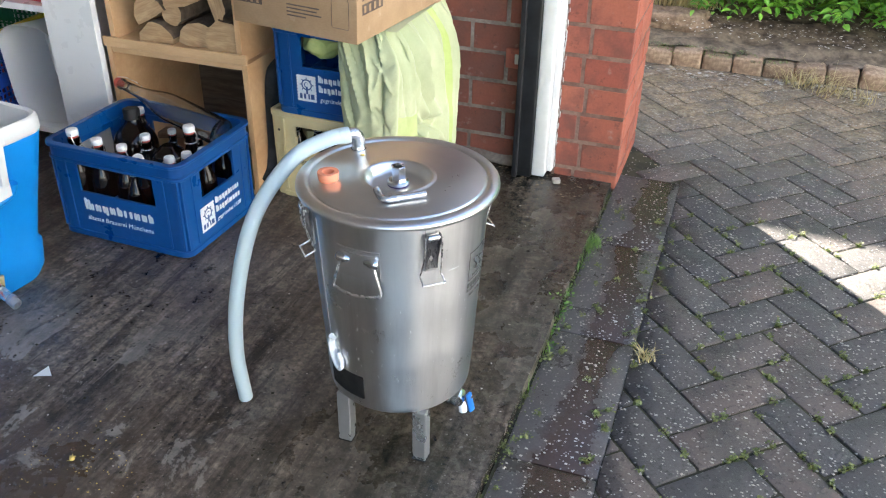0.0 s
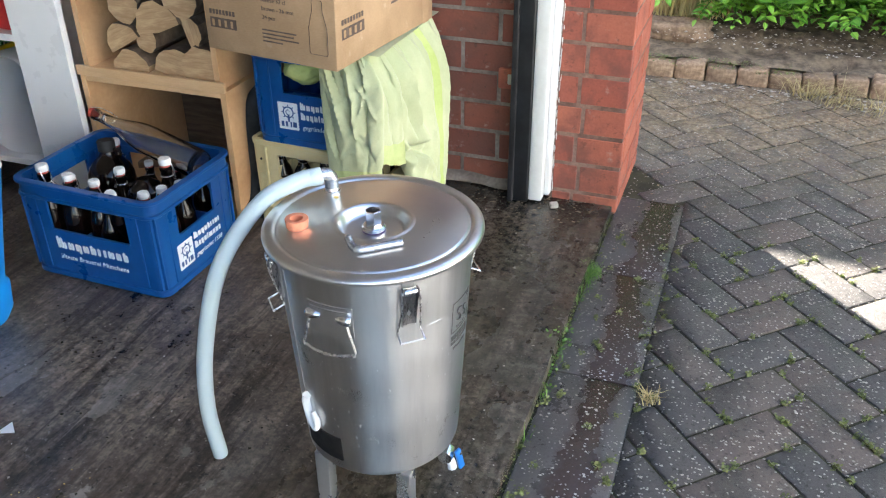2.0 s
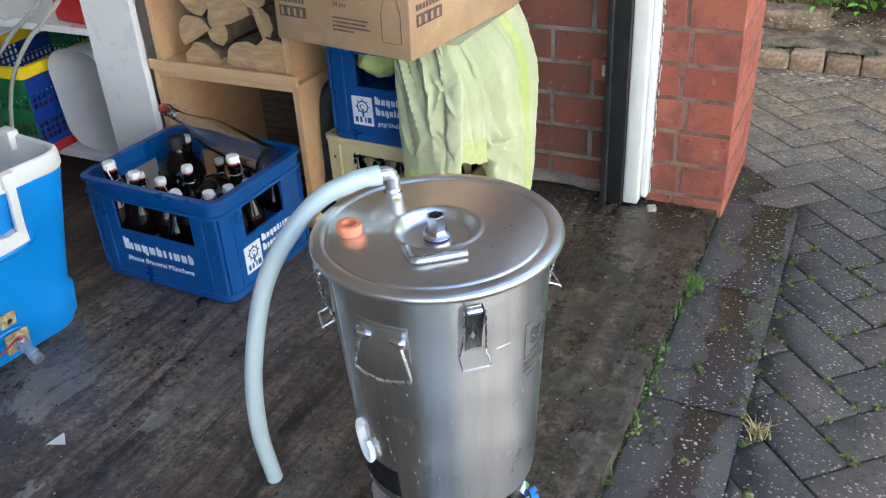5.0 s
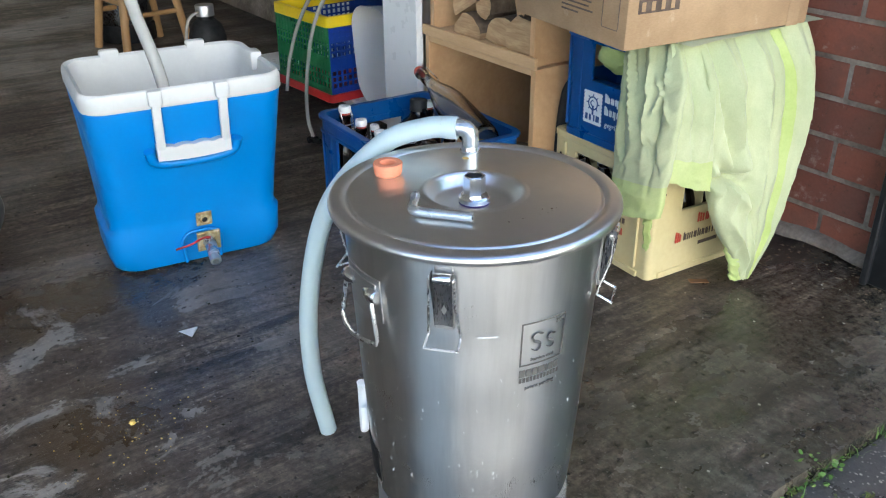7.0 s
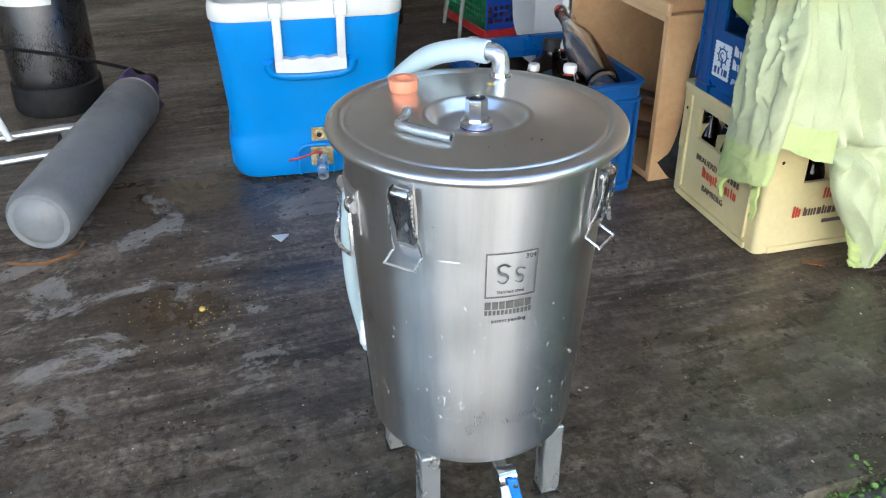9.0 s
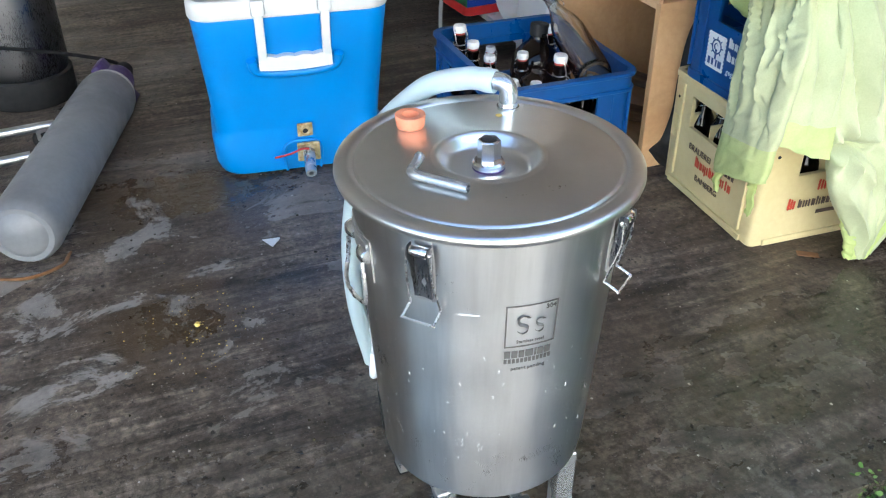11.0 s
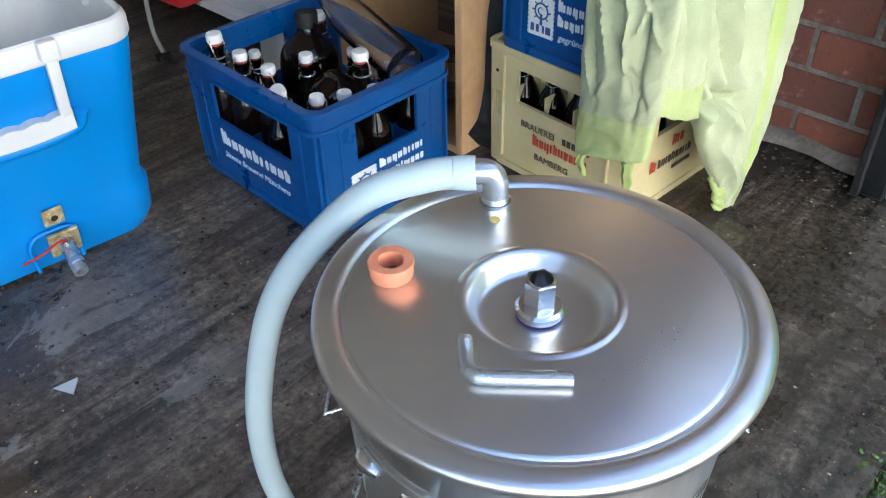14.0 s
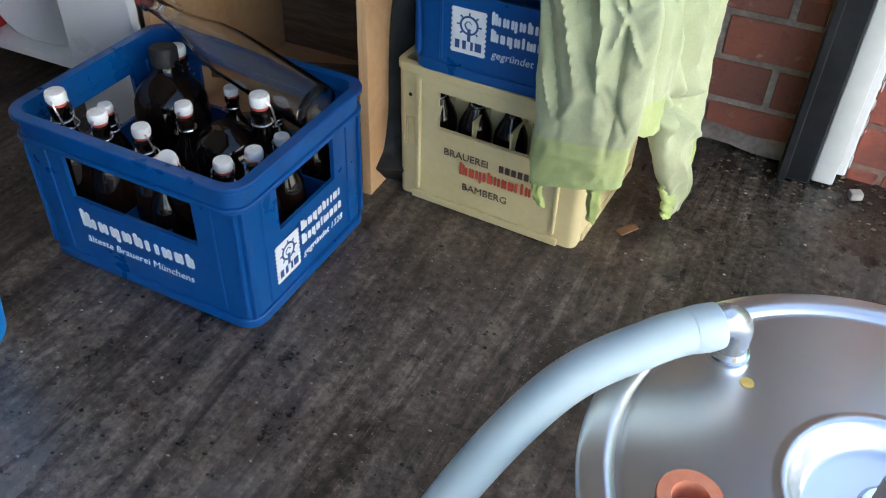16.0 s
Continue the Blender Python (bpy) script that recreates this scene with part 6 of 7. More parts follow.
# front sleeve with its wide cuff
part("sleeve", hang([((-0.906, 1.800, 0.490), (-0.792, 1.800, 0.490), 0.004), ((-0.897, 1.782, 0.42), (-0.742, 1.775, 0.425), 0.014), ((-0.890, 1.772, 0.34), (-0.740, 1.764, 0.35), 0.018), ((-0.882, 1.764, 0.25), (-0.742, 1.757, 0.265), 0.019), ((-0.874, 1.752, 0.150), (-0.747, 1.752, 0.182), 0.016)],
                    [(0.10, 0.02, 0.42, 0.62, 0.05, 0.007), (0.30, 0.0, 0.50, 0.45, 0.04, -0.006), (0.52, 0.0, 0.62, 0.70, 0.05, 0.008), (0.72, 0.0, 0.78, 0.85, 0.045, -0.007), (0.05, 0.25, 0.30, 0.80, 0.05, -0.006), (0.86, 0.05, 0.60, 0.55, 0.04, 0.005), (0.40, 0.45, 0.75, 0.72, 0.035, -0.004), (0.15, 0.85, 0.9, 0.87, 0.03, 0.003), (0.02, 0.12, 0.25, 0.40, 0.022, 0.004), (0.18, 0.08, 0.38, 0.34, 0.018, -0.004), (0.62, 0.20, 0.95, 0.48, 0.022, 0.004), (0.45, 0.62, 0.20, 0.78, 0.020, 0.003), (0.65, 0.58, 0.92, 0.76, 0.022, -0.004), (0.08, 0.55, 0.20, 0.74, 0.018, 0.003)],
                    3, 60, 120, 0.0017, hem=0.19), [M["cloth"], M["cuff"]], shirt, "front sleeve with a bright cuff", smooth=60)
# shirt tail between the sleeves, its hem hanging higher
part("shirt_tail", hang([((-0.800, 1.790, 0.490), (-0.790, 1.872, 0.490), 0.004), ((-0.762, 1.775, 0.40), (-0.742, 1.866, 0.40), 0.010), ((-0.757, 1.775, 0.31), (-0.735, 1.868, 0.30), 0.010), ((-0.753, 1.772, 0.246), (-0.732, 1.868, 0.212), 0.008)],
                        [(0.35, 0.0, 0.45, 0.9, 0.10, -0.006), (0.8, 0.0, 0.75, 0.8, 0.09, 0.006)], 8, 30, 70, 0.0016, hem=0.24, closed=False), [M["cloth"], M["cuff"]], shirt, "shirt tail with a stitched hem", smooth=60)
# second sleeve, gathered in the middle and running to a point on the floor
part("sleeve", hang([((-0.790, 1.850, 0.491), (-0.774, 2.035, 0.491), 0.004), ((-0.748, 1.838, 0.43), (-0.748, 2.052, 0.43), 0.016), ((-0.742, 1.842, 0.36), (-0.742, 2.062, 0.36), 0.022), ((-0.736, 1.862, 0.285), (-0.738, 2.062, 0.29), 0.022), ((-0.730, 1.868, 0.215), (-0.728, 2.052, 0.22), 0.030), ((-0.722, 1.882, 0.15), (-0.716, 2.030, 0.15), 0.027), ((-0.710, 1.920, 0.085), (-0.702, 2.005, 0.085), 0.018), ((-0.698, 1.948, 0.028), (-0.693, 1.988, 0.026), 0.008), ((-0.697, 1.958, 0.010), (-0.692, 1.978, 0.008), 0.003)],
                    [(0.10, 0.0, 0.22, 0.44, 0.05, -0.010), (0.25, 0.0, 0.30, 0.45, 0.06, 0.010), (0.48, 0.05, 0.42, 0.55, 0.05, -0.009), (0.68, 0.02, 0.55, 0.62, 0.07, 0.010), (0.85, 0.10, 0.70, 0.80, 0.05, -0.008), (0.18, 0.47, 0.50, 0.40, 0.035, 0.012), (0.02, 0.46, 0.42, 0.47, 0.022, -0.020), (0.16, 0.50, 0.45, 0.60, 0.035, 0.012), (0.40, 0.52, 0.62, 0.72, 0.05, -0.009), (0.12, 0.62, 0.45, 0.82, 0.06, 0.008), (0.55, 0.6, 0.5, 0.95, 0.06, 0.006)],
                    12, 72, 150, 0.0021, pinch=(0.20, 0.47)), [M["cloth"], M["cuff"]], shirt, "gathered sleeve hanging to the floor", smooth=60)
# bright facing along the open edge, with a paler fold behind it
part("lining_strip", hang([((-0.776, 2.030, 0.492), (-0.764, 2.130, 0.496), 0.003), ((-0.742, 2.045, 0.42), (-0.746, 2.150, 0.425), 0.012), ((-0.735, 2.052, 0.34), (-0.742, 2.160, 0.345), 0.016), ((-0.728, 2.050, 0.25), (-0.737, 2.150, 0.255), 0.016), ((-0.714, 2.028, 0.16), (-0.728, 2.110, 0.165), 0.014), ((-0.698, 1.998, 0.08), (-0.712, 2.062, 0.085), 0.010), ((-0.690, 1.966, 0.014), (-0.694, 1.992, 0.016), 0.004)],
                          [(0.30, 0.0, 0.30, 0.95, 0.07, -0.008), (0.15, 0.0, 0.16, 0.9, 0.05, 0.006), (0.62, 0.1, 0.55, 0.9, 0.09, 0.008), (0.85, 0.05, 0.80, 0.8, 0.06, -0.005)], 21, 30, 100, 0.0016, edge=0.30), [M["cloth"], M["lime"]], shirt, "bright lime facing with a pale fold behind", smooth=60)
part("cuff_tip", hang([((-0.722, 1.905, 0.115), (-0.712, 1.955, 0.115), 0.006), ((-0.712, 1.925, 0.06), (-0.704, 1.962, 0.06), 0.008), ((-0.703, 1.935, 0.012), (-0.698, 1.958, 0.008), 0.004)], [(0.4, 0, 0.5, 1, 0.12, 0.004)], 31, 10, 24, 0.003), M["lime"], shirt, "lime green cuff end", smooth=60)
part("cuff_tip", hang([((-0.893, 1.790, 0.215), (-0.868, 1.780, 0.215), 0.004), ((-0.882, 1.772, 0.165), (-0.858, 1.758, 0.16), 0.006), ((-0.866, 1.756, 0.122), (-0.848, 1.742, 0.115), 0.004)], [(0.4, 0, 0.5, 1, 0.15, 0.004)], 33, 8, 20, 0.003), M["lime"], shirt, "lime green cuff tip", smooth=60)
part("cuff_tip", hang([((-0.800, 1.768, 0.19), (-0.772, 1.764, 0.20), 0.003), ((-0.795, 1.766, 0.145), (-0.772, 1.762, 0.15), 0.004), ((-0.790, 1.764, 0.104), (-0.776, 1.760, 0.100), 0.002)], [(0.4, 0, 0.5, 1, 0.15, 0.003)], 35, 8, 20, 0.002), M["lime"], shirt, "lime green cuff tip", smooth=60)
own = bmesh.new()
bmesh.ops.create_grid(own, x_segments=16, y_segments=20, size=1, matrix=pose(-0.925, 1.985, 0.4935) @ Matrix.Diagonal((0.17, 0.19, 1, 1)))
for v in own.verts:
    v.co.z += 0.0018 * noise.noise((v.co.x * 18, v.co.y * 18, 2))
part("top_fold", own, M["cloth"], shirt)

rag = bmesh.new()
bmesh.ops.create_icosphere(rag, subdivisions=4, radius=1, matrix=pose(-0.965, 1.862, 0.428) @ Matrix.Diagonal((0.052, 0.040, 0.036, 1)))
for v in rag.verts:
    d = 1 + 0.30 * noise.noise(v.co * 34) + 0.15 * noise.noise(v.co * 80)
    c = Vector((-0.965, 1.862, 0.428))
    v.co = c + (v.co - c) * d
solid("lime_rag", rag, M["lime"], "bunched lime green rag inside the upper blue crate", "rag", smooth=70)


# ---- small floor things ----
shard = solid("plastic_shard", loft([[(-0.018, -0.006, 0), (0.016, -0.010, 0), (0.006, 0.018, 0)], [(-0.018, -0.006, 0.0012), (0.016, -0.010, 0.0012), (0.006, 0.018, 0.004)]], cap0=True, cap1=True), M["milky"], "small pale plastic shard on the floor", "shard", m=pose(-1.162, 0.988, 0.0005, 0, 0, 30))
yb = solid("yellow_crumb", lathe([(0, 0), (0.0045, 0.0), (0.005, 0.002), (0.0035, 0.006), (0, 0.0065)], 7), M["ochre"], "small yellow crumb in a puddle", "crumb", m=pose(-0.955, 0.820, 0, 0, 0, 0))
st1 = solid("pale_stone", box(-0.011, -0.009, 0, 0.011, 0.009, 0.014, 0.003, 2), M["pebble"], "small pale stone by the door jamb", "stone", m=pose(-0.423, 2.168, 0.0, 0, 0, 25))


def scatter(name, label, mat, count, place, size, seed, kind="stuff", flat=0.35, cat="debris"):
    """Loose bits in one object: small irregular chips."""
    rg = random.Random(seed)
    vt, fc = [], []
    for _ in range(count):
        x, y, z = place(rg)
        s = rg.uniform(*size)
        a = rg.uniform(0, 6.28)
        n0 = len(vt)
        k = rg.choice((4, 5))
        for q in range(k):
            u = a + 6.283 * q / k
            r = s * rg.uniform(0.6, 1.1)
            vt.append((x + r * math.cos(u), y + r * math.sin(u) * rg.uniform(0.5, 1), z))
        vt.append((x, y, z + s * flat * rg.uniform(0.6, 1.4)))
        for q in range(k):
            fc.append((n0 + q, n0 + (q + 1) % k, n0 + k))
    me = bpy.data.meshes.new(name)
    me.from_pydata(vt, [], fc)
    me.materials.append(mat)
    return tagged(new(name, me), label, cat, kind=kind)


def on_floor(rg):
    return rg.uniform(-2.3, EDGE - 0.02), rg.uniform(0.3, 2.2), -0.0012


def by_wall(rg):
    return rg.uniform(-0.75, -0.30), WALL - abs(rg.gauss(0, 0.09)) - 0.01, -0.001


scatter("pale_grit", "pale grit scattered over the concrete", M["pebble"], 380, on_floor, (0.0012, 0.0036), 1)
scatter("dark_crumbs", "dark crumbs scattered over the concrete", M["joint"], 600, on_floor, (0.0015, 0.005), 2)
scatter("wall_rubble", "crumbled mortar along the foot of the wall", M["soil"], 200, by_wall, (0.0015, 0.006), 4)
scatter("husk_crumbs", "wet ochre husks in a puddle", M["ochre"], 90, lambda rg: (-0.955 + rg.gauss(0, 0.06), 0.82 + rg.gauss(0, 0.05), -0.001), (0.001, 0.0028), 6)
solid("cardboard_scrap", box(-0.02, -0.008, 0, 0.02, 0.008, 0.002, 0.0006), M["leather"], "torn scrap of cardboard under the crate edge", "scrap", m=pose(-0.745, 1.905, 0.0, 0, 3, 60))

# mortar skirt along the wall foot
sk = bmesh.new()
tube(smooth_path([(-1.15 + 0.06 * i, WALL - 0.003 + 0.004 * math.sin(i * 1.7), 0.014 + 0.010 * math.sin(i * 0.9 + 1) ** 2) for i in range(12)], 4), 0.020, 10, bm=sk, flat=0.45)
solid("mortar_skirt", sk, M["mortar"], "rough mortar fillet along the foot of the brick wall", "trim", "structure")

# ---- garden ----
SOIL = 0.030
bm = bmesh.new()
gx, gy = 70, 40
gv = [[bm.verts.new((-1.6 + 4.2 * i / gx, 3.45 + 1.6 * j / gy, SOIL + 0.10 * min(j / 14, 1) + 0.022 * noise.noise((i * 0.5, j * 0.5, 0)) + 0.012 * noise.noise((i * 1.7, j * 1.7, 4)))) for j in range(gy + 1)] for i in range(gx + 1)]
for i in range(gx):
    for j in range(gy):
        bm.faces.new((gv[i][j], gv[i + 1][j], gv[i + 1][j + 1], gv[i][j + 1]))
solid("garden_bed", bm, M["soil"], "raised bed of dry brown garden soil", "soil", "structure", smooth=60)


def rock(m, s, label, mat="pebble", seed=0, cat="stone"):
    own = bmesh.new()
    bmesh.ops.create_icosphere(own, subdivisions=4, radius=1)
    for v in own.verts:
        n_ = v.co.normalized()
        q = max(abs(n_.x), abs(n_.y), abs(n_.z))
        v.co = n_ / (q ** 0.55) * (1 + 0.22 * noise.noise(n_ * 2.2 + Vector((seed, 0, 0))) + 0.11 * noise.noise(n_ * 6 + Vector((seed, 3, 0))) + 0.05 * noise.noise(n_ * 15 + Vector((seed, 3, 5))))
        v.co = Vector((v.co.x * s[0], v.co.y * s[1], v.co.z * s[2]))
    return solid("garden_stone", own, M[mat], label, cat, m=m, smooth=60)


rock(pose(-0.28, 3.66, 0.075, 0, 0, 8), (0.135, 0.07, 0.045), "large rough sandstone block in the garden bed", "kerb", 2)
rock(pose(0.48, 4.05, 0.17, 0, 0, 8), (0.10, 0.07, 0.07), "grey stone behind the shrubs", "mortar", 5)


def leaf_cloud(name, label, mat, twigs, leaf, seed, per=9, cat="shrub", droop=0.5):
    """A shrub of twigs, each with pointed folded leaves in pairs; one mesh of leaves under a thing with its stems."""
    rg = random.Random(seed)
    t = thing(name, label, cat, m=pose(0, 0, 0))
    stems = bmesh.new()
    vt, fc = [], []
    for (bx_, by_, bz), (tx, ty, tz) in twigs:
        a, c = Vector((bx_, by_, bz)), Vector((tx, ty, tz))
        mid = a.lerp(c, 0.55) + Vector((0, 0, 0.05))
        pts = smooth_path([a, mid, c], 5)
        tube(pts, lambda u: 0.0028 - 0.0018 * u, 5, bm=stems)
        for k in range(per):
            p = pts[int((0.25 + 0.75 * k / (per - 1)) * (len(pts) - 1))]
            for s in ((-1, 1) if k < per - 1 else (0,)):
                d = (c - a).normalized()
                side = d.cross(Vector((0, 0, 1))).normalized()
                w = (side * s * rg.uniform(0.7, 1.1) + d * rg.uniform(0.4, 0.9) + Vector((rg.gauss(0, 0.15), rg.gauss(0, 0.15), rg.uniform(-droop, 0.25)))).normalized()
                ln = leaf * rg.uniform(0.7, 1.25)
                sd = w.cross(Vector((rg.gauss(0, 0.3), rg.gauss(0, 0.3), 1))).normalized()
                nn = sd.cross(w).normalized()
                n0 = len(vt)
                for u_, w_ in ((0, 0), (0.3, 0.24), (0.62, 0.22), (1.0, 0), (0.62, -0.22), (0.3, -0.24), (0.3, 0), (0.62, 0)):
                    q = p + w * (u_ * ln) + sd * (w_ * ln) + nn * (abs(w_) * 0.35 * ln - 0.16 * u_ * u_ * ln)
                    vt.append(tuple(q))
                fc += [(n0, n0 + 6, n0 + 1), (n0 + 6, n0 + 7, n0 + 2, n0 + 1), (n0 + 7, n0 + 3, n0 + 2), (n0, n0 + 5, n0 + 6), (n0 + 5, n0 + 4, n0 + 7, n0 + 6), (n0 + 4, n0 + 3, n0 + 7)]
    me = bpy.data.meshes.new("leaves")
    me.from_pydata(vt, [], fc)
    me.materials.append(M[mat])
    o = new("leaves", me)
    o.parent = t
    tagged(o, kind="stuff")
    part("stems", stems, M["leaf_dark"], t)
    return t


rg = random.Random(11)
tw = []
for k in range(520):
    x = rg.uniform(-0.22, 1.25)
    tw.append(((x + rg.gauss(0, 0.05), 3.92 + rg.uniform(-0.08, 0.20), 0.13), (x + rg.gauss(0, 0.08), rg.uniform(3.56, 3.90), rg.uniform(0.13, 0.42))))
leaf_cloud("garden_shrub", "leafy bright green shrub overhanging the garden edge", "leaf", tw, 0.048, 21)
tw = []
for k in range(70):
    x = rg.uniform(-0.25, 1.2)
    tw.append(((x, 4.05 + rg.uniform(0, 0.2), 0.15), (x + rg.gauss(0, 0.1), rg.uniform(3.85, 4.15), rg.uniform(0.25, 0.6))))
leaf_cloud("garden_shrub", "darker green leaves deeper in the shrub", "leaf_dark", tw, 0.06, 22)


def blades(name, label, mat, spots, count, height, seed, cat="grass", lean=0.6, width=0.0016):
    rgb = random.Random(seed)
    vt, fc = [], []
    for _ in range(count):
        x, y, z, s = rgb.choice(spots)
        x, y = x + rgb.gauss(0, s), y + rgb.gauss(0, s)
        h = height * rgb.uniform(0.5, 1.2)
        a = rgb.uniform(0, 6.28)
        l_ = lean * rgb.uniform(0.3, 1.2) * h
        dx, dy = math.cos(a), math.sin(a)
        n0 = len(vt)
        w = width * rgb.uniform(0.7, 1.3)
        for q in (0, 0.5, 1):
            ww = w * (1 - 0.9 * q)
            cx, cy_, cz = x + dx * l_ * q * q, y + dy * l_ * q * q, z + h * (q - 0.25 * q * q)
            vt += [(cx - dy * ww, cy_ + dx * ww, cz), (cx + dy * ww, cy_ - dx * ww, cz)]
        fc += [(n0, n0 + 1, n0 + 3, n0 + 2), (n0 + 2, n0 + 3, n0 + 5, n0 + 4)]
    me = bpy.data.meshes.new(name)
    me.from_pydata(vt, [], fc)
    me.materials.append(M[mat])
    return tagged(new(name, me), label, cat, kind="stuff")


blades("dry_grass", "tuft of dry straw-coloured grass behind the stone", "dry", [(-0.30, 3.82, 0.10, 0.05), (-0.22, 3.84, 0.10, 0.05)], 620, 0.34, 1, width=0.003)
blades("dry_weed", "dry yellow-green weed sprawling by the kerb", "dry", [(0.20, 3.34, YARD, 0.03), (0.25, 3.32, YARD, 0.04), (0.32, 3.28, YARD, 0.03), (0.42, 3.24, YARD, 0.03)], 170, 0.085, 2, lean=1.8)
edge_spots = [(EDGE + 0.006, y, YARD - 0.004, 0.008) for y in (1.30, 1.42, 1.55, 1.62, 1.70, 1.78, 1.83, 1.86, 1.90, 1.92)] + [(EDGE + 0.012, y, YARD - 0.004, 0.012) for y in (1.885, 1.90, 1.91)] * 4
blades("edge_grass", "green grass growing along the slab edge", "weed", edge_spots, 260, 0.032, 3, lean=0.9, width=0.0014)
# round-leaved weeds and moss in joints
def lobes(name, label, mat, spots, count, size, seed, cat="weeds"):
    rgb = random.Random(seed)
    vt, fc = [], []
    for _ in range(count):
        x, y, z, s = rgb.choice(spots)
        x, y, z = x + rgb.gauss(0, s), y + rgb.gauss(0, s), z + abs(rgb.gauss(0, 0.006))
        r = size * rgb.uniform(0.4, 1.2)
        nn = Vector((rgb.gauss(0, 0.5), rgb.gauss(0, 0.5), 1)).normalized()
        u = nn.orthogonal().normalized()
        v = nn.cross(u)
        n0 = len(vt)
        for q in range(6):
            a = 6.283 * q / 6
            p = Vector((x, y, z)) + (u * math.cos(a) + v * math.sin(a)) * r * (1.25 if q == 0 else 0.85)
            vt.append(tuple(p))
        fc.append(tuple(range(n0, n0 + 6)))
    me = bpy.data.meshes.new(name)
    me.from_pydata(vt, [], fc)
    me.materials.append(M[mat])
    return tagged(new(name, me), label, cat, kind="stuff")


lobes("edge_weeds", "small round-leaved weeds along the slab edge", "weed", [(EDGE + 0.005, y, YARD, 0.010) for y in (1.45, 1.52, 1.57, 1.60, 1.63, 1.66)] + [(EDGE + 0.0, 1.60, 0.0, 0.014)], 110, 0.0042, 4)
lobes("edge_moss", "moss and litter in the crack along the slab edge", "moss", [(EDGE + 0.004, 0.6 + 0.05 * k, YARD - 0.004, 0.010) for k in range(33)], 700, 0.003, 5)


# ---- paving ----
STRIP_X = -0.100
rgp = random.Random(9)
PV = 0.1935
PW = PV / 2
ANG = radians(43)
OX, OY = 0.072, 1.336
paving = thing("pavement", "dark herringbone block paving with mossy joints", "pavement", m=pose(0, 0, 0), kind="structure")
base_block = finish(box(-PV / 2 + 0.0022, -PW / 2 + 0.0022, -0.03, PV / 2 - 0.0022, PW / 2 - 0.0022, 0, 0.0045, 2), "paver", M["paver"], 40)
joint_spots = []
rest = bmesh.new()
near = 0


def place_block(u, v, turned):
    """u, v: the block's centre on the turned grid."""
    global near
    ca, sa = math.cos(ANG), math.sin(ANG)
    x, y = OX + u * ca - v * sa, OY + u * sa + v * ca
    rot = math.degrees(ANG) + (90 if turned else 0)
    if not (-1.1 < x < 2.2 and -0.4 < y < 3.46) or (x < -0.26 and y < 2.66):
        return
    ext = PV / 2
    mm = pose(x, y, YARD + rgp.uniform(-0.002, 0.0015), rgp.uniform(-0.4, 0.4), rgp.uniform(-0.4, 0.4), rot + rgp.uniform(-0.5, 0.5))
    low = y < 2.333 or x > STRIP_X
    cut = (x - ext < STRIP_X and y - ext < 2.333) or y + ext > 3.38
    if x < 1.0 and y > 0.55 and near < 300:
        near += 1
        if not cut:
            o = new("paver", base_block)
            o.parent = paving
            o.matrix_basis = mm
        else:
            own = bmesh.new()
            own.from_mesh(base_block)
            own.transform(mm)
            for co, no in (((STRIP_X + 0.004, 0, 0) if low and y - ext < 2.333 else (0, 2.336 if y - ext < 2.333 else -9, 0), (-1, 0, 0) if low and y - ext < 2.333 else (0, -1, 0)), ((0, 3.376, 0), (0, 1, 0))):
                res = bmesh.ops.bisect_plane(own, geom=own.verts[:] + own.edges[:] + own.faces[:], plane_co=co, plane_no=no, clear_outer=True)
                ed = [e for e in own.edges if e.is_boundary]
                if ed:
                    bmesh.ops.holes_fill(own, edges=ed)
            if len(own.faces) < 4:
                own.free()
                near -= 1
                return
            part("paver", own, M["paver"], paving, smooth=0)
        if x < 0.7 and y < 3.0:
            for _ in range(2):
                q = mm @ Vector((rgp.choice((-1, 1)) * PV / 2, rgp.uniform(-1, 1) * PW / 2, 0))
                joint_spots.append((q.x, q.y, YARD - 0.004, 0.004))
                q = mm @ Vector((rgp.uniform(-1, 1) * PV / 2, rgp.choice((-1, 1)) * PW / 2, 0))
                joint_spots.append((q.x, q.y, YARD - 0.004, 0.004))
    elif not cut:
        own = box(-PV / 2 + 0.003, -PW / 2 + 0.003, -0.03, PV / 2 - 0.003, PW / 2 - 0.003, 0, m=mm)
        merge(rest, own)


# 90-degree herringbone: cells of two blocks step along the diagonal
for i in range(-34, 35):
    for k in range(-10, 11):
        u0 = i * PW + 2 * PV * k
        v0 = i * PW
        place_block(u0 + PV / 2, v0 + PW / 2, False)
        place_block(u0 - PW / 2, v0 + PV / 2, True)
part("joint_bed", box(EDGE + 0.002, -0.6, YARD - 0.05, 2.2, 3.40, YARD - 0.0042), M["joint"], paving, "dark sandy joints", smooth=0)
part("joint_bed", box(-1.4, 2.60, YARD - 0.05, EDGE + 0.001, 3.40, YARD - 0.0044), M["joint"], paving, "dark sandy joints", smooth=0)
if len(rest.faces):
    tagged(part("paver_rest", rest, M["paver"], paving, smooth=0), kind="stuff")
else:
    rest.free()

channel = thing("kerb_channel", "row of smooth wet reddish-grey channel stones along the slab", "pavement", m=pose(0, 0, 0), kind="structure")
for k in range(7):
    y0 = 1.114 + 0.405 * (k - 3)
    own = box(EDGE + 0.008, y0 + 0.0015, YARD - 0.05, STRIP_X + 0.003, min(y0 + 0.4035, 2.330), YARD, 0.004, 2)
    part("channel_stone", own, M["strip"], channel)
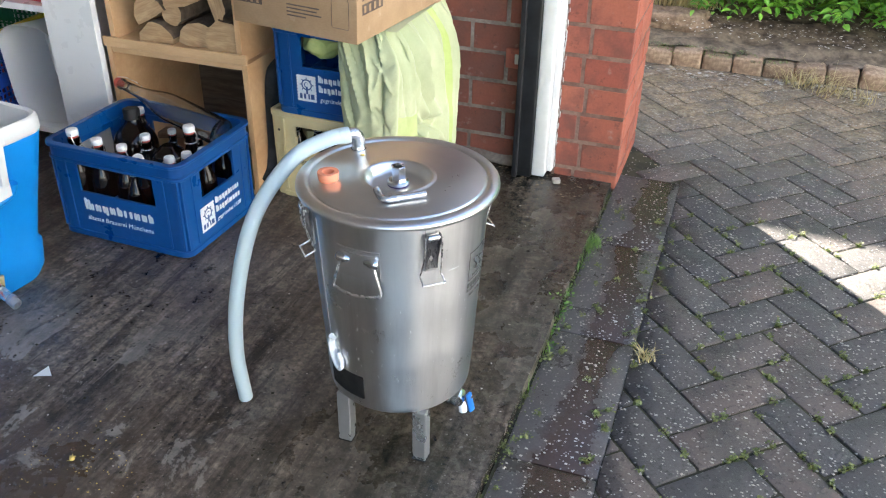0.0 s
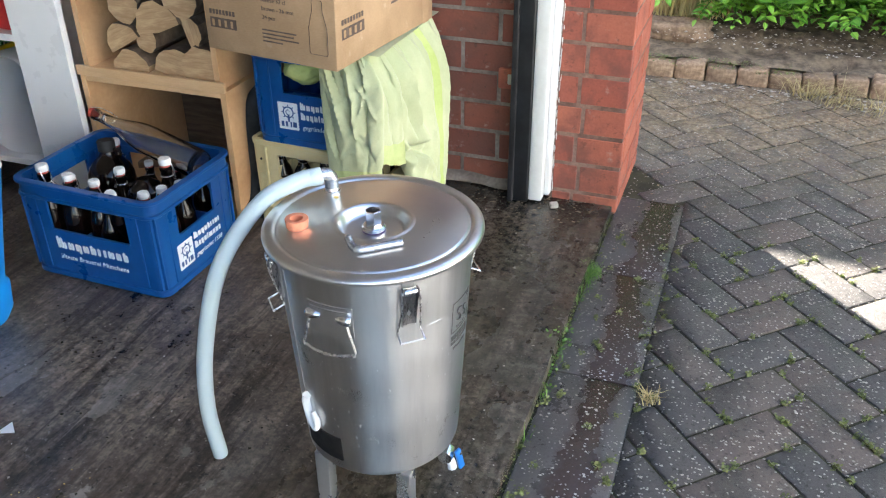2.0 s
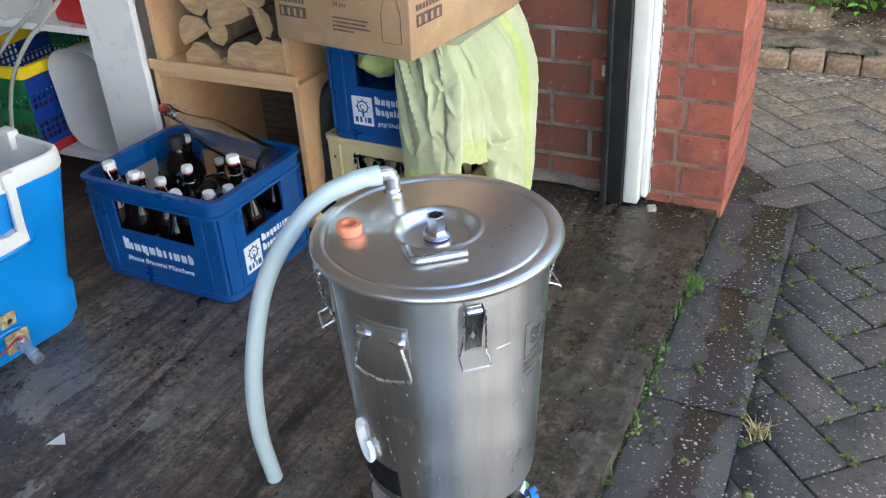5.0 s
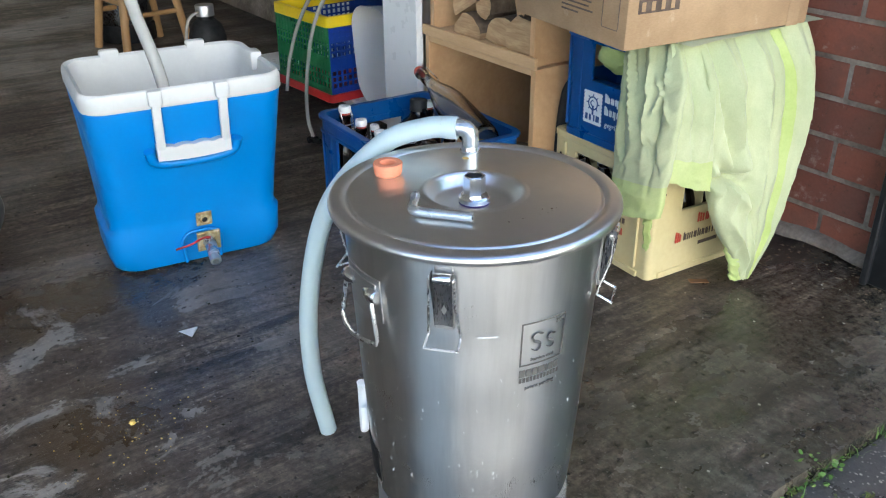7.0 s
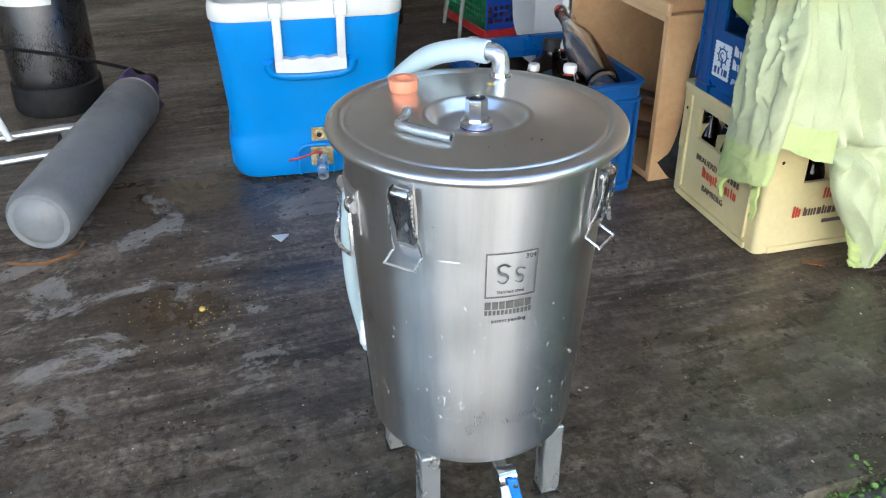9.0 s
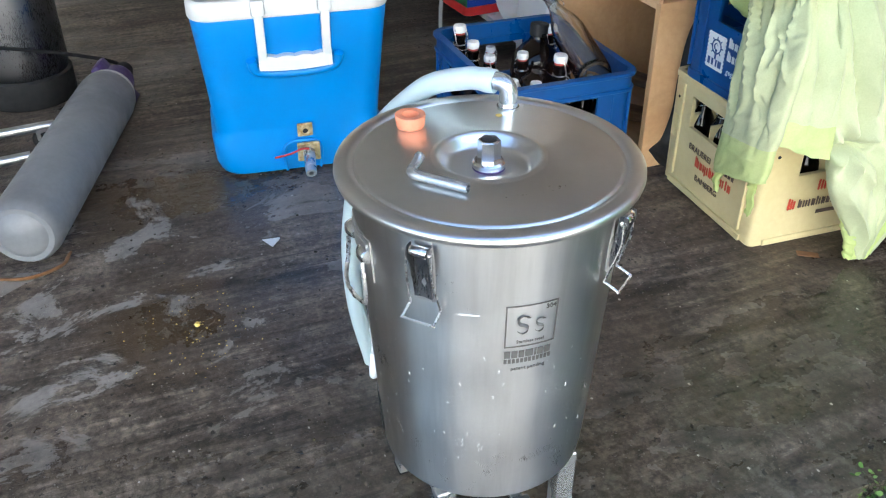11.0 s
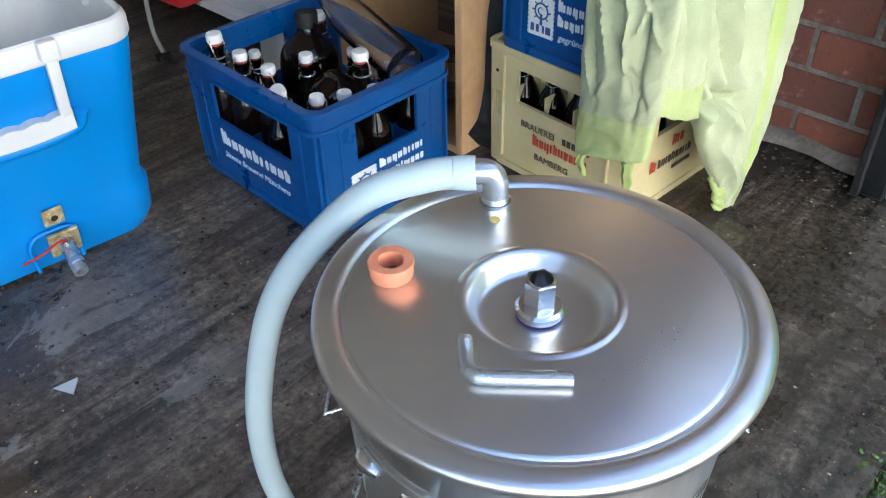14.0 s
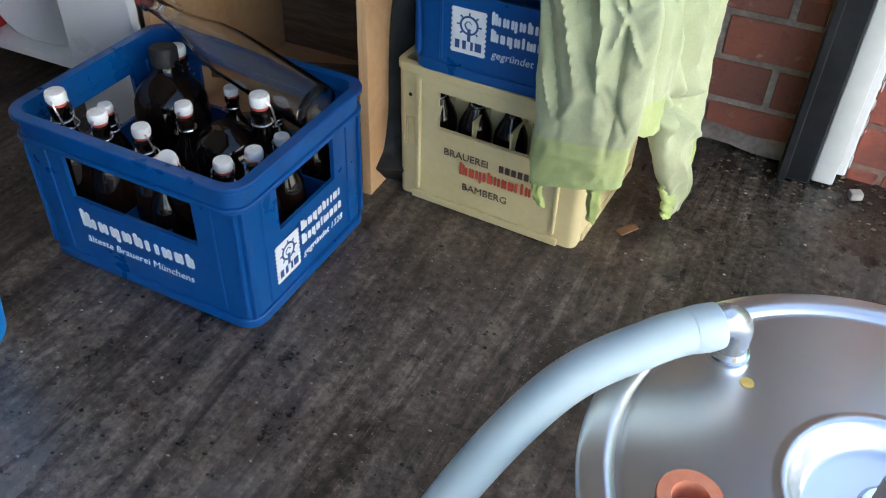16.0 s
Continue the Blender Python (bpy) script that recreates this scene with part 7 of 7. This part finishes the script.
# mossy growth
near_spots = [s for s in joint_spots if s[0] < 0.45 and s[1] < 2.2]
rgp.shuffle(near_spots)
lobes("joint_moss", "moss growing in the paving joints", "moss", near_spots[:760], 11000, 0.0031, 6)
lobes("joint_weeds", "bright green weeds growing in the paving joints", "moss", near_spots[:60] + [(STRIP_X, 1.6 + 0.05 * k, YARD, 0.012) for k in range(10)], 420, 0.0036, 7)
blades("joint_tuft", "yellow-green tuft of weed between the pavers", "dry", [(-0.070, 1.489, YARD, 0.008)], 60, 0.028, 8, lean=1.2)
scatter("petal_litter", "pale petals and seed litter strewn over the paving", M["pebble"], 9500, lambda r: (r.uniform(EDGE + 0.02, 1.0), r.uniform(0.7, 3.3), YARD + 0.001), (0.0013, 0.0043), 12)
scatter("petal_litter", "pale petals gathered along the garden kerb", M["pebble"], 160, lambda r: (r.uniform(-0.5, 0.9), 3.36 - abs(r.gauss(0, 0.06)), YARD + 0.001), (0.003, 0.013), 13)
# Tan bits that warm and lighten this paving in place of warm light.
scatter("dry_dust", "tan dust and crumbs that stand in for warm light near the kerb", M["kerb"], 2400, lambda r: (r.uniform(-0.3, 1.1), 3.36 - abs(r.gauss(0, 0.45)), YARD + 0.0012), (0.0015, 0.005), 17, flat=0.15)
scatter("bed_litter", "pale chips and litter on the garden soil", M["pebble"], 1100, lambda r: (r.uniform(-0.6, 1.1), r.uniform(3.5, 3.9), 0.062 + r.uniform(0, 0.05)), (0.002, 0.008), 14)
lobes("kerb_moss", "yellow moss on top of the kerb stones", "moss", [(-0.4 + 0.03 * k, 3.46, 0.030, 0.02) for k in range(16)] + [(-0.4 + 0.05 * k, 3.40 + 0.01 * (k % 3), 0.024, 0.012) for k in range(12)], 900, 0.004, 15)

# garden kerb
kerbt = thing("garden_kerb", "row of worn rounded kerb stones edging the garden", "kerb", m=pose(0, 0, 0), kind="structure")
kb = finish(box(-0.0545, 0, -0.03, 0.0545, 0.095, 0.056, 0.011, 3), "kerb_stone", M["kerb"], 50)
for k in range(26):
    o = new("kerb_stone", kb)
    o.parent = kerbt
    o.matrix_basis = pose(-1.1 + 0.113 * k, 3.385 + rgp.uniform(-0.006, 0.006), YARD + rgp.uniform(-0.008, 0.005), rgp.uniform(-7, 4), rgp.uniform(-5, 5), rgp.uniform(-5, 5))

# ---- surroundings that close the place ----
# Unseen hedge, added and sized so its shadow cuts off the sun patch.
own = bmesh.new()
bmesh.ops.create_grid(own, x_segments=60, y_segments=1, size=1, matrix=pose(0, 4.75, 1.475, 90) @ Matrix.Diagonal((7, 1.475, 1, 1)))
for v in own.verts:
    if v.co.z > 2:
        v.co.z += 0.05 * noise.noise((v.co.x * 2.2, 0, 0)) + 0.03 * noise.noise((v.co.x * 7, 3, 0))
bmesh.ops.solidify(own, geom=own.faces[:], thickness=0.3)
solid("hedge", own, M["leaf_dark"], "unseen dark green hedge added to shade the far paving", "hedge", "structure", smooth=0)
# Unseen pale wall, added to bounce sunlight into the garage and onto the steel.
bouncer = wall_box("wall_opposite", 5.2, -6.0, -0.05, 5.5, 7.0, 4.5, M["white_paint"], "unseen pale wall added across the drive to bounce light")

# ---- bricks ----
BL, BC = 0.232, 0.0818


def brick_mesh(w, name="brick", mat="brick", d=0.03):
    return finish(box(0, 0, 0, w - 0.010, d, BC - 0.0105, 0.0022), name, M[mat], 0)


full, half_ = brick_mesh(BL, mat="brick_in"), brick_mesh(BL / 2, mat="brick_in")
rb = random.Random(4)
for c in range(12):
    z = 0.004 + c * BC
    x = -0.470 - (0.132 if c % 2 else 0.0)
    k = 0
    while x > -1.75:
        x -= BL
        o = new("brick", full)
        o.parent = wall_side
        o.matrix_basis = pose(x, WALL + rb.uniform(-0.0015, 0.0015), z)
    if c % 2:
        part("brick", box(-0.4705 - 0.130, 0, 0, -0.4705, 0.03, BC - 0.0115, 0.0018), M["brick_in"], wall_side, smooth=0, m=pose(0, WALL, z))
for c in range(14):
    z = 0.002 + c * BC - 0.055
    xa = -0.386 + (0.010 if c % 2 else -0.004)
    for x0, x1 in ((-0.4475, xa), (xa, -0.2665)):
        lo = max(z, -0.02)
        part("brick", box(x0 + 0.0045, 2.229 + rb.uniform(-0.0015, 0.001), lo, x1 - (0.0045 if x1 < -0.3 else 0.0), 2.262, z + BC - 0.0105, 0.002), M["brick"], pier, smooth=0)
    ys_ = (2.2625, 2.365, 2.58) if c % 2 else (2.2625, 2.475, 2.58)
    for y0, y1 in zip(ys_, ys_[1:]):
        part("brick", box(-0.29, y0 + 0.0045, max(z, -0.02), -0.2665 + rb.uniform(-0.001, 0.001), y1 - 0.0045, z + BC - 0.0105, 0.002), M["brick"], pier, smooth=0)
